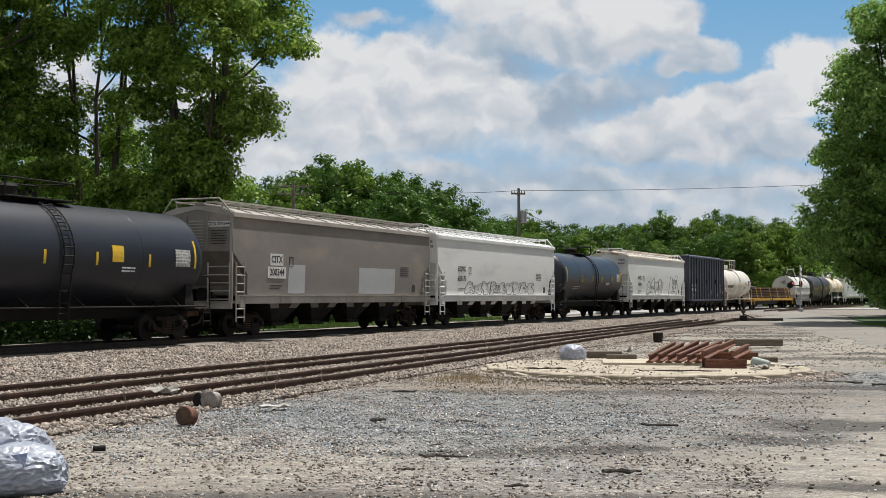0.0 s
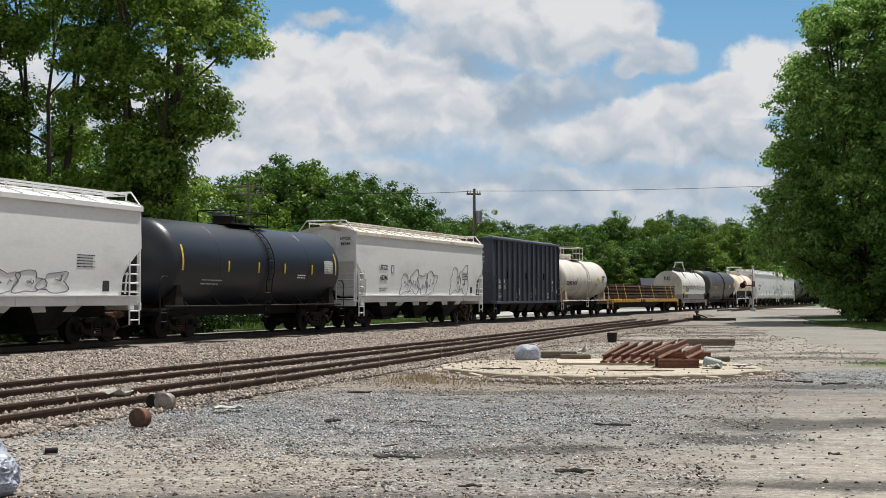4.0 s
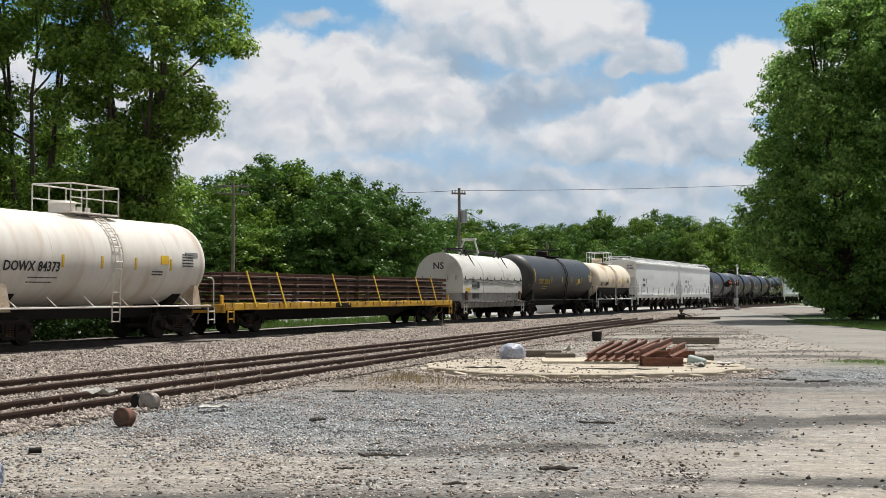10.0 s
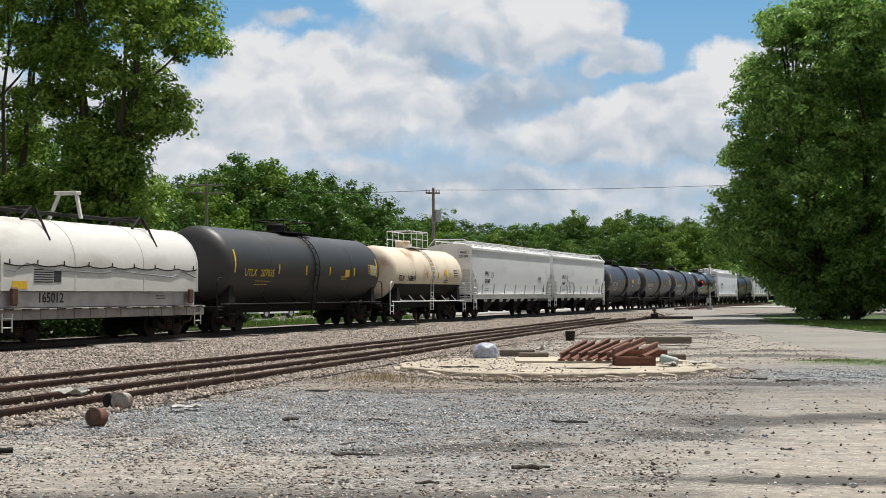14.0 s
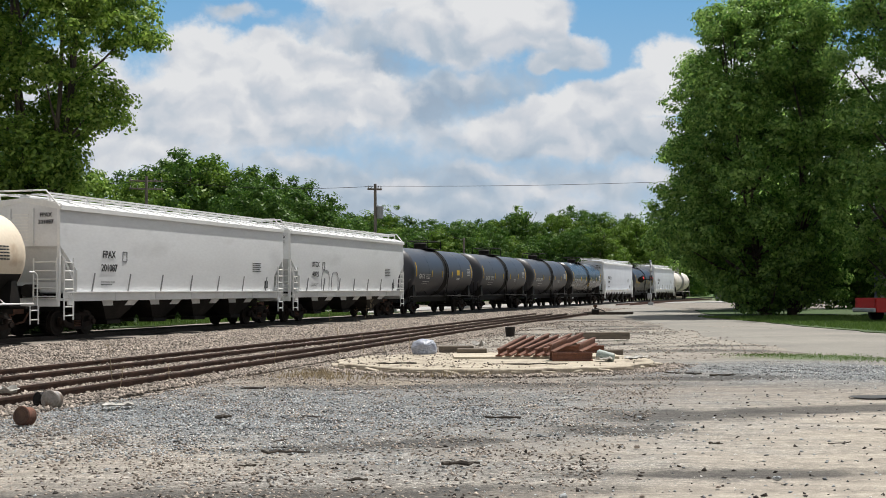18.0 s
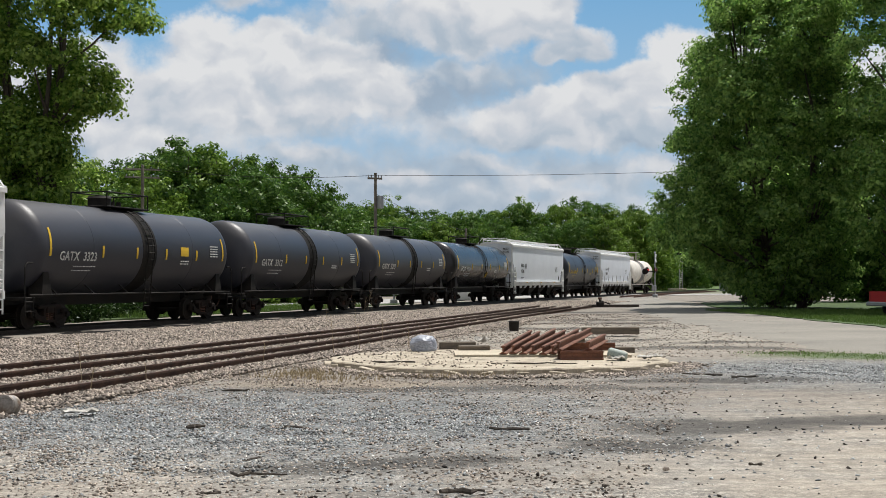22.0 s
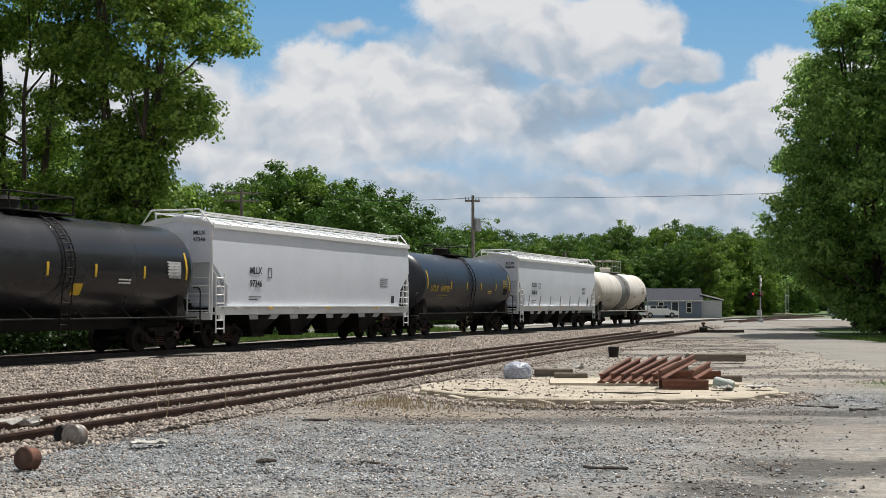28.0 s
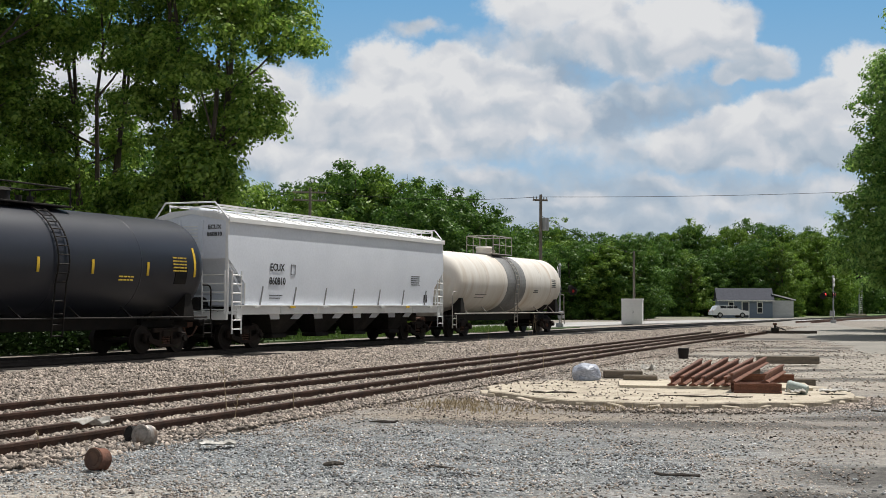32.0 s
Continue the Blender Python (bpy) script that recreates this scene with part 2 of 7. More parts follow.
def on_track(s, lat=0.0, z=0.0):
    """Point of the main track s metres along, lat metres to its right, and its heading."""
    f = min(max((s + 80) / 0.5, 0), len(TRACK) - 2)
    i = int(f)
    k = f - i
    p, q = TRACK[i], TRACK[i + 1]
    x, y, a = (p[n] + (q[n] - p[n]) * k for n in (1, 2, 3))
    return Vector((x + math.cos(a) * lat, y - math.sin(a) * lat, z)), a


RAIL_Z = 0.14


# ---- train ----
HS, HE = 1.50, 4.36  # foot and eave of the hopper sides above the rail


def bulge(z):
    """Half-width of a hopper body at a height."""
    return 1.45 + 0.045 * math.sin(math.pi * min(max((z - HS) / (HE - HS), 0), 1))


def hopper_body(L):
    """Side sheets that bulge, cut away over the end platforms: one shell along x."""
    rings = []
    for x, zb in ((-L / 2, 3.05), (-L / 2 + 1.0, 2.25), (-L / 2 + 1.06, HS), (-L / 2 + 4, HS), (L / 2 - 4, HS), (L / 2 - 1.06, HS), (L / 2 - 1.0, 2.25), (L / 2, 3.05)):
        side = [(bulge(zb + (HE - zb) * k / 9), zb + (HE - zb) * k / 9) for k in range(10)]
        rings.append([(x, -w, z) for w, z in side] + [(x, -0.8, HE + 0.19), (x, 0, HE + 0.27), (x, 0.8, HE + 0.19)] + [(x, w, z) for w, z in reversed(side)])
    return loft(B(), rings)


def truck(parent, x, wb=1.78):
    """A two-axle bogie: side frames with springs and bearing caps, wheelsets under it."""
    bm = B()
    for y in (-1.0, 1.0):
        for k in (-1, 1):
            box(bm, (x + k * wb / 2, y, 0.50), (0.34, 0.16, 0.30), 0.04)
            rod(bm, (x + k * wb / 2, y, 0.46), (x + k * wb / 2, y * 1.16, 0.46), 0.10, None, 10)
            ring = [[(x + k * 0.30, y + o, 0.22), (x + k * 0.30, y + o, 0.40), (x + k * wb / 2, y + o, 0.52), (x + k * wb / 2, y + o, 0.36)] for o in (-0.07, 0.07)]
            loft(bm, ring)
        box(bm, (x, y, 0.72), (wb * 0.72, 0.15, 0.14), 0.03)
        box(bm, (x, y, 0.24), (0.72, 0.16, 0.10), 0.02)
        for k in (-1, 1):
            box(bm, (x + k * 0.30, y, 0.48), (0.10, 0.14, 0.44))
    box(bm, (x, 0, 0.62), (0.42, 2.2, 0.22), 0.03)
    t = part("truck", bm, TRUCKM, parent)
    for y in (-1.0, 1.0):
        bm = B()
        for k in (-0.13, 0.0, 0.13):
            for i in range(5):
                rod(bm, (x + k, y * 1.03, 0.30 + i * 0.065), (x + k, y * 1.03, 0.33 + i * 0.065), 0.055, None, 8)
        part("spring", bm, RUST, t, "rusty coil springs")
    for k in (-1, 1):
        bm = B()
        rod(bm, (x + k * wb / 2, -0.9, 0.43), (x + k * wb / 2, 0.9, 0.43), 0.08, None, 8)
        part("axle", bm, WHEELM, t)
        for y in (-1, 1):
            bm = B()
            rod(bm, (x + k * wb / 2, y * 0.70, 0.43), (x + k * wb / 2, y * 0.835, 0.43), 0.43, None, 24)
            rod(bm, (x + k * wb / 2, y * 0.835, 0.43), (x + k * wb / 2, y * 0.85, 0.43), 0.36, 0.30, 24)
            rod(bm, (x + k * wb / 2, y * 0.66, 0.43), (x + k * wb / 2, y * 0.70, 0.43), 0.46, None, 24)
            part("wheel", bm, WHEELM, t)
    return t


def coupler(parent, x, k):
    bm = B()
    box(bm, (x + k * 0.25, 0, 0.85), (0.6, 0.16, 0.18), 0.02)
    box(bm, (x + k * 0.58, 0.02, 0.85), (0.24, 0.30, 0.26), 0.05)
    box(bm, (x + k * 0.70, -0.10, 0.85), (0.12, 0.12, 0.24), 0.03)
    pipe(bm, [(x + k * 0.1, -0.35, 0.80), (x + k * 0.35, -0.33, 0.50), (x + k * 0.62, -0.2, 0.42)], 0.03)
    return part("coupler", bm, RUST, parent, "rusty knuckle coupler with air hose")


def ladder(parent, p, q, width, along, rungs, material, r=0.022, name="ladder"):
    """Two rails from p to q, set apart along a direction, with rungs between."""
    p, q, w = Vector(p), Vector(q), Vector(along) * width / 2
    bm = B()
    for k in (-1, 1):
        rod(bm, p + k * w, q + k * w, r * 1.3, None, 6)
    for i in range(rungs):
        c = p + (q - p) * (i + 0.5) / rungs
        rod(bm, c - w, c + w, r, None, 6)
    return part(name, bm, material, parent)


# Shade under the car body put into the bays' near-black colour and low sheen.
BAYM = mat("shade_dark_bay_paint", (0.026, 0.022, 0.019), (0.011, 0.010, 0.009), 1.2, 0.85, 0, 0.1, 14)
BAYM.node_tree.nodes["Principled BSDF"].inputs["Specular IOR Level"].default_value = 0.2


def rowmarks(parent, x, y, z, rows, w, ink, h=0.05, gap=0.085, name="stencil_line"):
    """Small stencilling that cannot be read, as short bars."""
    rng = random.Random(int(x * 100) + rows)
    for i in range(rows):
        bm = B()
        k = 0
        while k < w - 0.05:
            d = rng.uniform(0.06, 0.22)
            box(bm, (x + k + min(d, w - k) / 2, y, z - i * gap), (min(d, w - k), 0.008, h * 0.55))
            k += d + 0.03
        tagged(part(name, bm, ink, parent), kind="stuff")


NEAR = Matrix(((1, 0, 0, 0), (0, 0, -1, 0), (0, 1, 0, 0), (0, 0, 0, 1)))


def on_near(x, y, z, lean=0.0):
    """Puts a text's plane on the flank at y, read from the side with smaller y, its x along the car."""
    return Matrix.Translation((x, y, z)) @ Matrix.Rotation(lean, 4, "X") @ NEAR


def on_end(x, y, z):
    """Puts a text's plane on the front end, read from the side with smaller x."""
    return Matrix.Translation((x, y, z)) @ Matrix(((0, 0, -1, 0), (-1, 0, 0, 0), (0, 1, 0, 0), (0, 0, 0, 1)))


def hopper(label, L, paint, trim, mark, number, bays=4, band=None, extras=None, ink=None, boxed=False):
    ink = ink or INKB
    car = new("hopper_car")
    tagged(car, label, "freight car", "cars of the freight train")
    part("body", hopper_body(L), paint, car, smooth=30)
    for y0 in (-1, 1):
        bm = B()
        box(bm, (0, y0 * 1.48, 1.34), (L - 0.5, 0.09, 0.32), 0.015)
        box(bm, (0, y0 * 1.53, 1.49), (L - 0.5, 0.14, 0.03))
        for i in range(7):
            box(bm, (-L / 2 + 0.6 + (L - 1.2) * i / 6, y0 * 1.50, 1.34), (0.10, 0.09, 0.28))
        for k in (-1, 1):
            box(bm, (k * (L / 2 - 0.62), y0 * 1.50, 1.22), (0.34, 0.10, 0.36), 0.02)
        part("side_sill", bm, trim, car)
    bm = B()
    e = HE
    loft(bm, [[(x, -1.545, e - 0.09), (x, -1.545, e + 0.06), (x, -0.85, e + 0.27), (x, 0, e + 0.33), (x, 0.85, e + 0.27), (x, 1.545, e + 0.06), (x, 1.545, e - 0.09), (x, 0, e + 0.2)] for x in (-L / 2 - 0.02, L / 2 + 0.02)])
    lid = band or trim
    roof = part("roof", bm, lid, car)
    n = int(L / 1.15)
    for i in range(n + 1):
        x = -L / 2 + 0.02 + (L - 0.04) * i / n
        bm = B()
        loft(bm, [[(x + o, -1.545, e + 0.07), (x + o, -1.545, e + 0.10), (x + o, -0.85, e + 0.31), (x + o, -0.85, e + 0.28)] for o in (-0.02, 0.02)])
        part("roof_seam", bm, lid, roof)
    zw = e + 0.47
    bm = B()
    for y in (-0.45, 0.45):
        for k in range(4):
            box(bm, (0, y + (k - 1.5) * 0.11, zw), (L - 0.3, 0.05, 0.03))
    for i in range(n + 1):
        x = -L / 2 + 0.15 + (L - 0.3) * i / n
        box(bm, (x, 0, zw - 0.03), (0.05, 1.9, 0.03))
    part("running_board", bm, lid, roof, "grating walkway along the roof")
    for y in (-0.98, 0.98):
        bm = B()
        box(bm, (0, y, zw + 0.02), (L - 0.2, 0.035, 0.06))
        for i in range(n + 1):
            x = -L / 2 + 0.15 + (L - 0.3) * i / n
            rod(bm, (x, y, e + 0.2), (x, y, zw), 0.028, None, 5)
        part("roof_rail", bm, lid, roof)
    for i in range(5):
        bm = B()
        box(bm, (-L / 2 + L * (i + 0.5) / 5, 0, e + 0.37), (L / 5 - 0.25, 0.42, 0.10), 0.03)
        part("hatch", bm, paint, roof)
    for k in (-1, 1):
        xe = k * L / 2
        part("end_platform", box(B(), (xe - k * 0.75, 0, 1.24), (1.6, 2.9, 0.08), 0.01), trim, car)
        part("end_sill", box(B(), (xe, 0, 1.14), (0.10, 2.95, 0.26), 0.01), trim, car)
        for y in (-1.42, 1.42):
            part("corner_post", box(B(), (xe - k * 0.04, y, 2.8), (0.09, 0.11, 3.1), 0.01), trim, car)
        part("slope_sheet", loft(B(), [[(xe - k * a, -1.35, z), (xe - k * a, 1.35, z), (xe - k * (a + 0.1), 1.35, z + 0.05), (xe - k * (a + 0.1), -1.35, z + 0.05)] for a, z in ((0.06, 3.02), (1.35, 1.45))]), paint, car, "sloped end sheet under the upper end wall")
        for y in (-0.45, 0.45):
            bm = B()
            box(bm, (xe + k * 0.03, y, 3.72), (0.05, 0.08, 1.25))
            part("end_stiffener", bm, paint, car)
        bm = B()
        for q in range(9):
            box(bm, (xe + k * 0.012, 0.05, 3.25 + q * 0.11), (0.03, 0.62, 0.035))
        part("end_grating", bm, trim, car, "ribbed panel on the end wall")
        bm = B()
        pipe(bm, [(xe + k * 0.03, -1.50, e), (xe + k * 0.10, -1.0, zw + 0.10), (xe + k * 0.10, 1.0, zw + 0.10), (xe + k * 0.03, 1.50, e)], 0.03)
        part("end_handrail", bm, trim, car)
        ladder(car, (xe - k * 0.45, -1.54, 0.55), (xe - k * 0.45, -1.54, 2.65), 0.55, (1, 0, 0), 7, trim, 0.024, "side_ladder")
        ladder(car, (xe + k * 0.05, -0.95, 1.2), (xe + k * 0.05, -0.95, 2.65), 0.9, (0, 1, 0), 5, trim, 0.024, "end_ladder")
        part("grab_iron", pipe(B(), [(xe - k * 0.95, -1.52, 1.55), (xe - k * 0.90, -1.56, 2.25)], 0.028), trim, car)
        bm = B()
        pipe(bm, [(xe + k * 0.05, 0.2, 1.25), (xe + k * 0.05, 0.2, 2.15), (xe + k * 0.05, 1.4, 2.15), (xe + k * 0.05, 1.4, 1.25)], 0.025)
        part("platform_rail", bm, trim, car)
        bm = B()
        rod(bm, (xe - k * 0.55, 0.2, 1.55), (xe - k * 1.0, 0.2, 1.55), 0.22, None, 14)
        box(bm, (xe - k * 0.75, 0.75, 1.5), (0.35, 0.35, 0.45), 0.04)
        rod(bm, (xe - k * 0.35, 0.75, 1.85), (xe - k * 0.30, 0.75, 1.85), 0.28, None, 16)
        pipe(bm, [(xe - k * 0.3, -0.9, 1.3), (xe - k * 0.6, -0.2, 1.5), (xe - k * 0.9, 0.6, 1.45)], 0.03)
        part("brake_gear", bm, IRON, car, "black brake cylinder and hand wheel")
        coupler(car, xe, k)
        truck(car, k * (L / 2 - 1.75))
    part("center_sill", box(B(), (0, 0, 0.98), (L - 0.4, 0.45, 0.36), 0.02), IRON, car)
    span = (L - 5.0) / bays
    for i in range(bays):
        x = -L / 2 + 2.5 + span * (i + 0.5)
        for y0 in (-1, 1):
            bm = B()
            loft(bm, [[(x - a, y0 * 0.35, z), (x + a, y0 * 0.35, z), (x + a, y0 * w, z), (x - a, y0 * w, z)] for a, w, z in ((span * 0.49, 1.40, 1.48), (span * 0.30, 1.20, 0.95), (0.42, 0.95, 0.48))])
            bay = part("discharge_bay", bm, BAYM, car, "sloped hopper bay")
            for k in (-1, 1):
                bm = B()
                loft(bm, [[(x + k * a, y0 * w, z), (x + k * b, y0 * w, z), (x + k * b, y0 * (w - 0.05), z), (x + k * a, y0 * (w - 0.05), z)] for a, b, w, z in ((span * 0.24, span * 0.47, 1.42, 1.47), (span * 0.12, span * 0.31, 1.235, 1.0))])
                part("bay_flank", bm, paint, bay, "body-coloured outer flank of the bay")
            part("outlet_gate", box(B(), (x, y0 * 0.70, 0.40), (0.95, 0.65, 0.14), 0.02), IRON, bay)
    # lettering
    if mark:
        if boxed:
            for x, z, w in ((-L / 2 + 3.05, 2.82, 0.95), (-L / 2 + 3.08, 2.34, 1.35)):
                part("stencil_field", box(B(), (x, -bulge(z) - 0.008, z), (w, 0.012, 0.44)), INKW, car, "white field under the lettering")
            part("stencil_field", box(B(), (-L / 2 - 0.035, -0.92, 4.02), (0.012, 0.95, 0.20)), INKW, car, "white field under the lettering")
        word("reporting_mark", mark, 0.36, on_near(-L / 2 + 3.05, -bulge(2.82) - 0.018, 2.82), ink, car)
        word("car_number", number, 0.36, on_near(-L / 2 + 3.08, -bulge(2.34) - 0.018, 2.34), ink, car)
        if not boxed:
            word("end_mark", mark, 0.20, on_end(-L / 2 - 0.03, -0.95, 4.10), ink, car)
            word("end_number", number, 0.20, on_end(-L / 2 - 0.03, -0.95, 3.86), ink, car)
        else:
            word("end_number", mark + " " + number, 0.17, on_end(-L / 2 - 0.045, -0.92, 4.02), ink, car)
            for i in range(6):
                part("stencil_line", box(B(), (-L / 2 - 0.03, -0.92, 3.78 - i * 0.09), (0.008, 0.7 - 0.06 * (i % 3), 0.03)), ink, car)
        rowmarks(car, -L / 2 + 2.6, -bulge(1.85) - 0.006, 1.85, 1, 0.9, ink)
        rowmarks(car, -L / 2 + 2.6, -bulge(1.75) - 0.006, 1.75, 1, 0.7, ink)
        for i in range(5):
            z = 2.75 - i * 0.09
            rowmarks(car, L / 2 - 3.4, -bulge(z) - 0.006, z, 1, 0.9 - 0.1 * (i % 2), ink)
        part("consolidated_stencil", box(B(), (L / 2 - 1.9, -bulge(1.8) - 0.006, 1.80), (0.34, 0.012, 0.34)), ink, car)
        bm = B()
        pipe(bm, [(-L / 2 + 4.0, -bulge(2.95) - 0.01, 2.95), (-L / 2 + 4.28, -bulge(2.95) - 0.01, 2.95), (-L / 2 + 4.28, -bulge(2.6) - 0.01, 2.60), (-L / 2 + 4.0, -bulge(2.6) - 0.01, 2.60), (-L / 2 + 4.0, -bulge(2.95) - 0.01, 2.95)], 0.012, 4)
        part("stencil_box", bm, ink, car)
    if paint == PALEB:
        for i in range(7):
            part("sill_reflector", box(B(), (-L / 2 + 1.6 + (L - 3.2) * i / 6, -1.612, 1.44), (0.34, 0.012, 0.075)), YELLOW if i % 2 else INKW, car)
    if extras:
        extras(car, L)
    return car, L


def tank(label, L, r, paint, mark="", number="", ink=None, axis=2.68, fence=True, cage=False, stripes=True, deck=None, under=None, boxes=(), bands=(), saddle=None, yellow=True):
    ink = ink or INKW
    under = under or IRON
    deck = deck or IRON
    car = new("tank_car")
    tagged(car, label, "tank car", "cars of the freight train")
    h = 0.72
    prof = [(-L / 2 + h * (1 - math.cos(a)), r * math.sin(a) ** 0.9) for a in np.linspace(0.02, math.pi / 2, 9)]
    prof += [(-L / 2 + h + 0.05, r), (-0.07, r), (-0.02, r), (-0.012, r * 1.004), (0.012, r * 1.004), (0.02, r), (0.07, r), (L / 2 - h - 0.05, r)]
    prof += [(-x, q) for x, q in reversed(prof[:9])]
    body = part("tank", lathe_x(B(), prof, 48, (0, 0, axis)), paint, car, smooth=30)
    for x in (-L / 4, L / 4):
        bm = B()
        lathe_x(bm, [(x - 0.03, r), (x - 0.02, r + 0.006), (x + 0.02, r + 0.006), (x + 0.03, r)], 48, (0, 0, axis))
        part("weld_band", bm, paint, body)
    for x, w, m in bands:
        bm = B()
        lathe_x(bm, [(x - w / 2, r), (x - w / 2 + 0.01, r + 0.008), (x + w / 2 - 0.01, r + 0.008), (x + w / 2, r)], 48, (0, 0, axis))
        part("painted_band", bm, m, body, "darker band round the tank")
    bm = B()
    box(bm, (0, 0, 0.92), (L - 0.2, 0.40, 0.36), 0.02)
    for k in (-1, 1):
        box(bm, (k * (L / 2 - 0.9), 0, 0.98), (2.4, 0.8, 0.42), 0.03)
        box(bm, (k * (L / 2 - 0.1), 0, 1.0), (0.7, 2.75, 0.10), 0.02)
        loft(bm, [[(k * (L / 2 - 1.75) + o, -1.15, 1.75), (k * (L / 2 - 1.75) + o, -0.5, 1.0), (k * (L / 2 - 1.75) + o, 0.5, 1.0), (k * (L / 2 - 1.75) + o, 1.15, 1.75), (k * (L / 2 - 1.75) + o, 0, 1.2)] for o in (-0.3, 0.3)])
    part("underframe", bm, under, car)
    for k in (-1, 1):
        for y in (-1, 1):
            bm = B()
            x = k * (L / 2 - 1.05)
            loft(bm, [[(x - w, y * 0.9, z), (x + w, y * 0.9, z), (x + w, y * o, z), (x - w, y * o, z)] for w, o, z in ((0.30, 1.40, 1.02), (0.26, 1.40, 1.25), (0.13, 1.36, 1.86))])
            part("saddle", bm, saddle or under, car)
    if fence:
        bm = B()
        for y in (-1.42, 1.42):
            pipe(bm, [(-L / 2 + 0.1, y, 1.12), (L / 2 - 0.1, y, 1.12)], 0.03)
            for i in range(6):
                x = -L / 2 + 1.6 + (L - 3.2) * i / 5
                pipe(bm, [(x, y, 1.12), (x - 0.25, y * 0.84, 1.45)], 0.025)
        part("handrail", bm, deck, car)
    for k in (-1, 1):
        bm = B()
        pipe(bm, [(k * (L / 2 + 0.15), -1.40, 1.05), (k * (L / 2 + 0.15), -1.40, 2.0), (k * (L / 2 + 0.09), -1.40, 2.1), (k * (L / 2 - 0.02), -1.40, 2.15), (k * (L / 2 - 0.3), -1.40, 2.15)], 0.026)
        part("end_handrail", bm, deck, car)
        bm = B()
        pipe(bm, [(k * (L / 2 + 0.15), 1.40, 1.05), (k * (L / 2 + 0.15), 1.40, 2.15), (k * (L / 2 - 0.45), 1.40, 2.15)], 0.022)
        part("end_handrail", bm, deck, car)
        ladder(car, (k * (L / 2 - 0.05), -1.42, 0.45), (k * (L / 2 - 0.05), -1.42, 1.05), 0.45, (1, 0, 0), 2, deck, name="step")
        coupler(car, k * (L / 2), k)
        truck(car, k * (L / 2 - 1.75))
    # ladder over the flank, curved with the tank
    bm = B()
    for x in (-0.02, 0.42):
        pts = [(x, -1.42, 0.62)] + [(x, -(r + 0.07) * math.cos(a), axis + (r + 0.07) * math.sin(a)) for a in np.linspace(-0.35, 1.25, 10)]
        pipe(bm, pts, 0.025)
    for a in np.linspace(-0.35, 1.2, 11):
        p = (-(r + 0.07) * math.cos(a), axis + (r + 0.07) * math.sin(a))
        rod(bm, (-0.02, *p), (0.42, *p), 0.02, None, 5)
    for z in (0.65, 0.95, 1.25, 1.6):
        rod(bm, (-0.02, -1.42, z), (0.42, -1.42, z), 0.02, None, 5)
    part("ladder", bm, deck, car)
    top = axis + r
    bm = B()
    rod(bm, (-0.75, 0, top - 0.06), (-0.75, 0, top + 0.34), 0.42, None, 20)
    rod(bm, (-0.75, 0, top + 0.34), (-0.75, 0, top + 0.42), 0.46, 0.40, 20)
    part("manway_dome", bm, paint if cage else deck, car, smooth=30)
    bm = B()
    box(bm, (0.05, 0, top + 0.03), (3.0 if not cage else 2.6, 1.5, 0.05), 0.01)
    part("top_platform", bm, deck, car)
    bm = B()
    hh, wx = (0.95, 1.30) if cage else (0.55, 1.45)
    for y in (-0.74, 0.74):
        pts = [(-wx, y, top), (-wx, y, top + hh), (wx, y, top + hh), (wx, y, top)]
        pipe(bm, pts, 0.025)
        if cage:
            for x in (-0.45, 0.45):
                rod(bm, (x, y, top), (x, y, top + hh), 0.025, None, 5)
            pipe(bm, [(-wx, y, top + 0.5), (wx, y, top + 0.5)], 0.02)
    for x in (-wx, wx):
        pipe(bm, [(x, -0.74, top + hh), (x, 0.74, top + hh)], 0.025)
    part("top_rail", bm, deck, car)
    for x in (0.3, 0.75):
        part("valve", rod(B(), (x, 0.1, top), (x, 0.1, top + 0.30), 0.09, None, 10), deck, car)
    flank = lambda z: -math.sqrt(max(r * r - (z - axis) ** 2, 0.01)) - 0.012  # noqa: E731
    lean = lambda z: -math.asin(max(-1, min(1, (z - axis) / r)))  # noqa: E731
    if stripes:
        for x in (-L / 2 + 1.0, -L * 0.21, -L * 0.05, L * 0.10, L * 0.27, L / 2 - 1.0):
            if cage and abs(x) > L * 0.4 or not yellow and abs(x) < L * 0.4:
                continue
            bm = B()
            rings = [[(x - 0.05, flank(z) - 0.004, z), (x + 0.05, flank(z) - 0.004, z), (x + 0.05, flank(z) + 0.03, z), (x - 0.05, flank(z) + 0.03, z)] for z in np.linspace(axis - 0.30, axis + 0.10 if abs(x) < L / 2 - 1.2 else axis + 0.62, 5)]
            part("reflector_stripe", loft(bm, rings), YELLOW, body, "yellow reflective stripe")
    if mark:
        z = axis - 0.30
        wide = 0.25
        half = (len(mark) + len(number) + 1) * wide / 2
        word("reporting_mark", mark, 0.42, on_near(-L * 0.31 - half + len(mark) * wide / 2, flank(z) - 0.004, z, lean(z)), ink, body)
        word("car_number", number, 0.42, on_near(-L * 0.31 + half - len(number) * wide / 2, flank(z) - 0.004, z, lean(z)), ink, body)
    z = axis - 0.62
    rowmarks(body, -L * 0.33, flank(z) - 0.006, z, 1, 1.4, ink)
    z = axis - 0.76
    rowmarks(body, -L * 0.33, flank(z) - 0.006, z, 1, 1.2, ink)
    for dx, z, rows in ((L / 2 - 2.15, axis + 0.28, 5), (L * 0.18, axis - 0.35, 2)):
        for i in range(rows):
            zz = z - i * 0.10
            rowmarks(body, dx, flank(zz) - 0.006, zz, 1, 0.7, ink, 0.08)
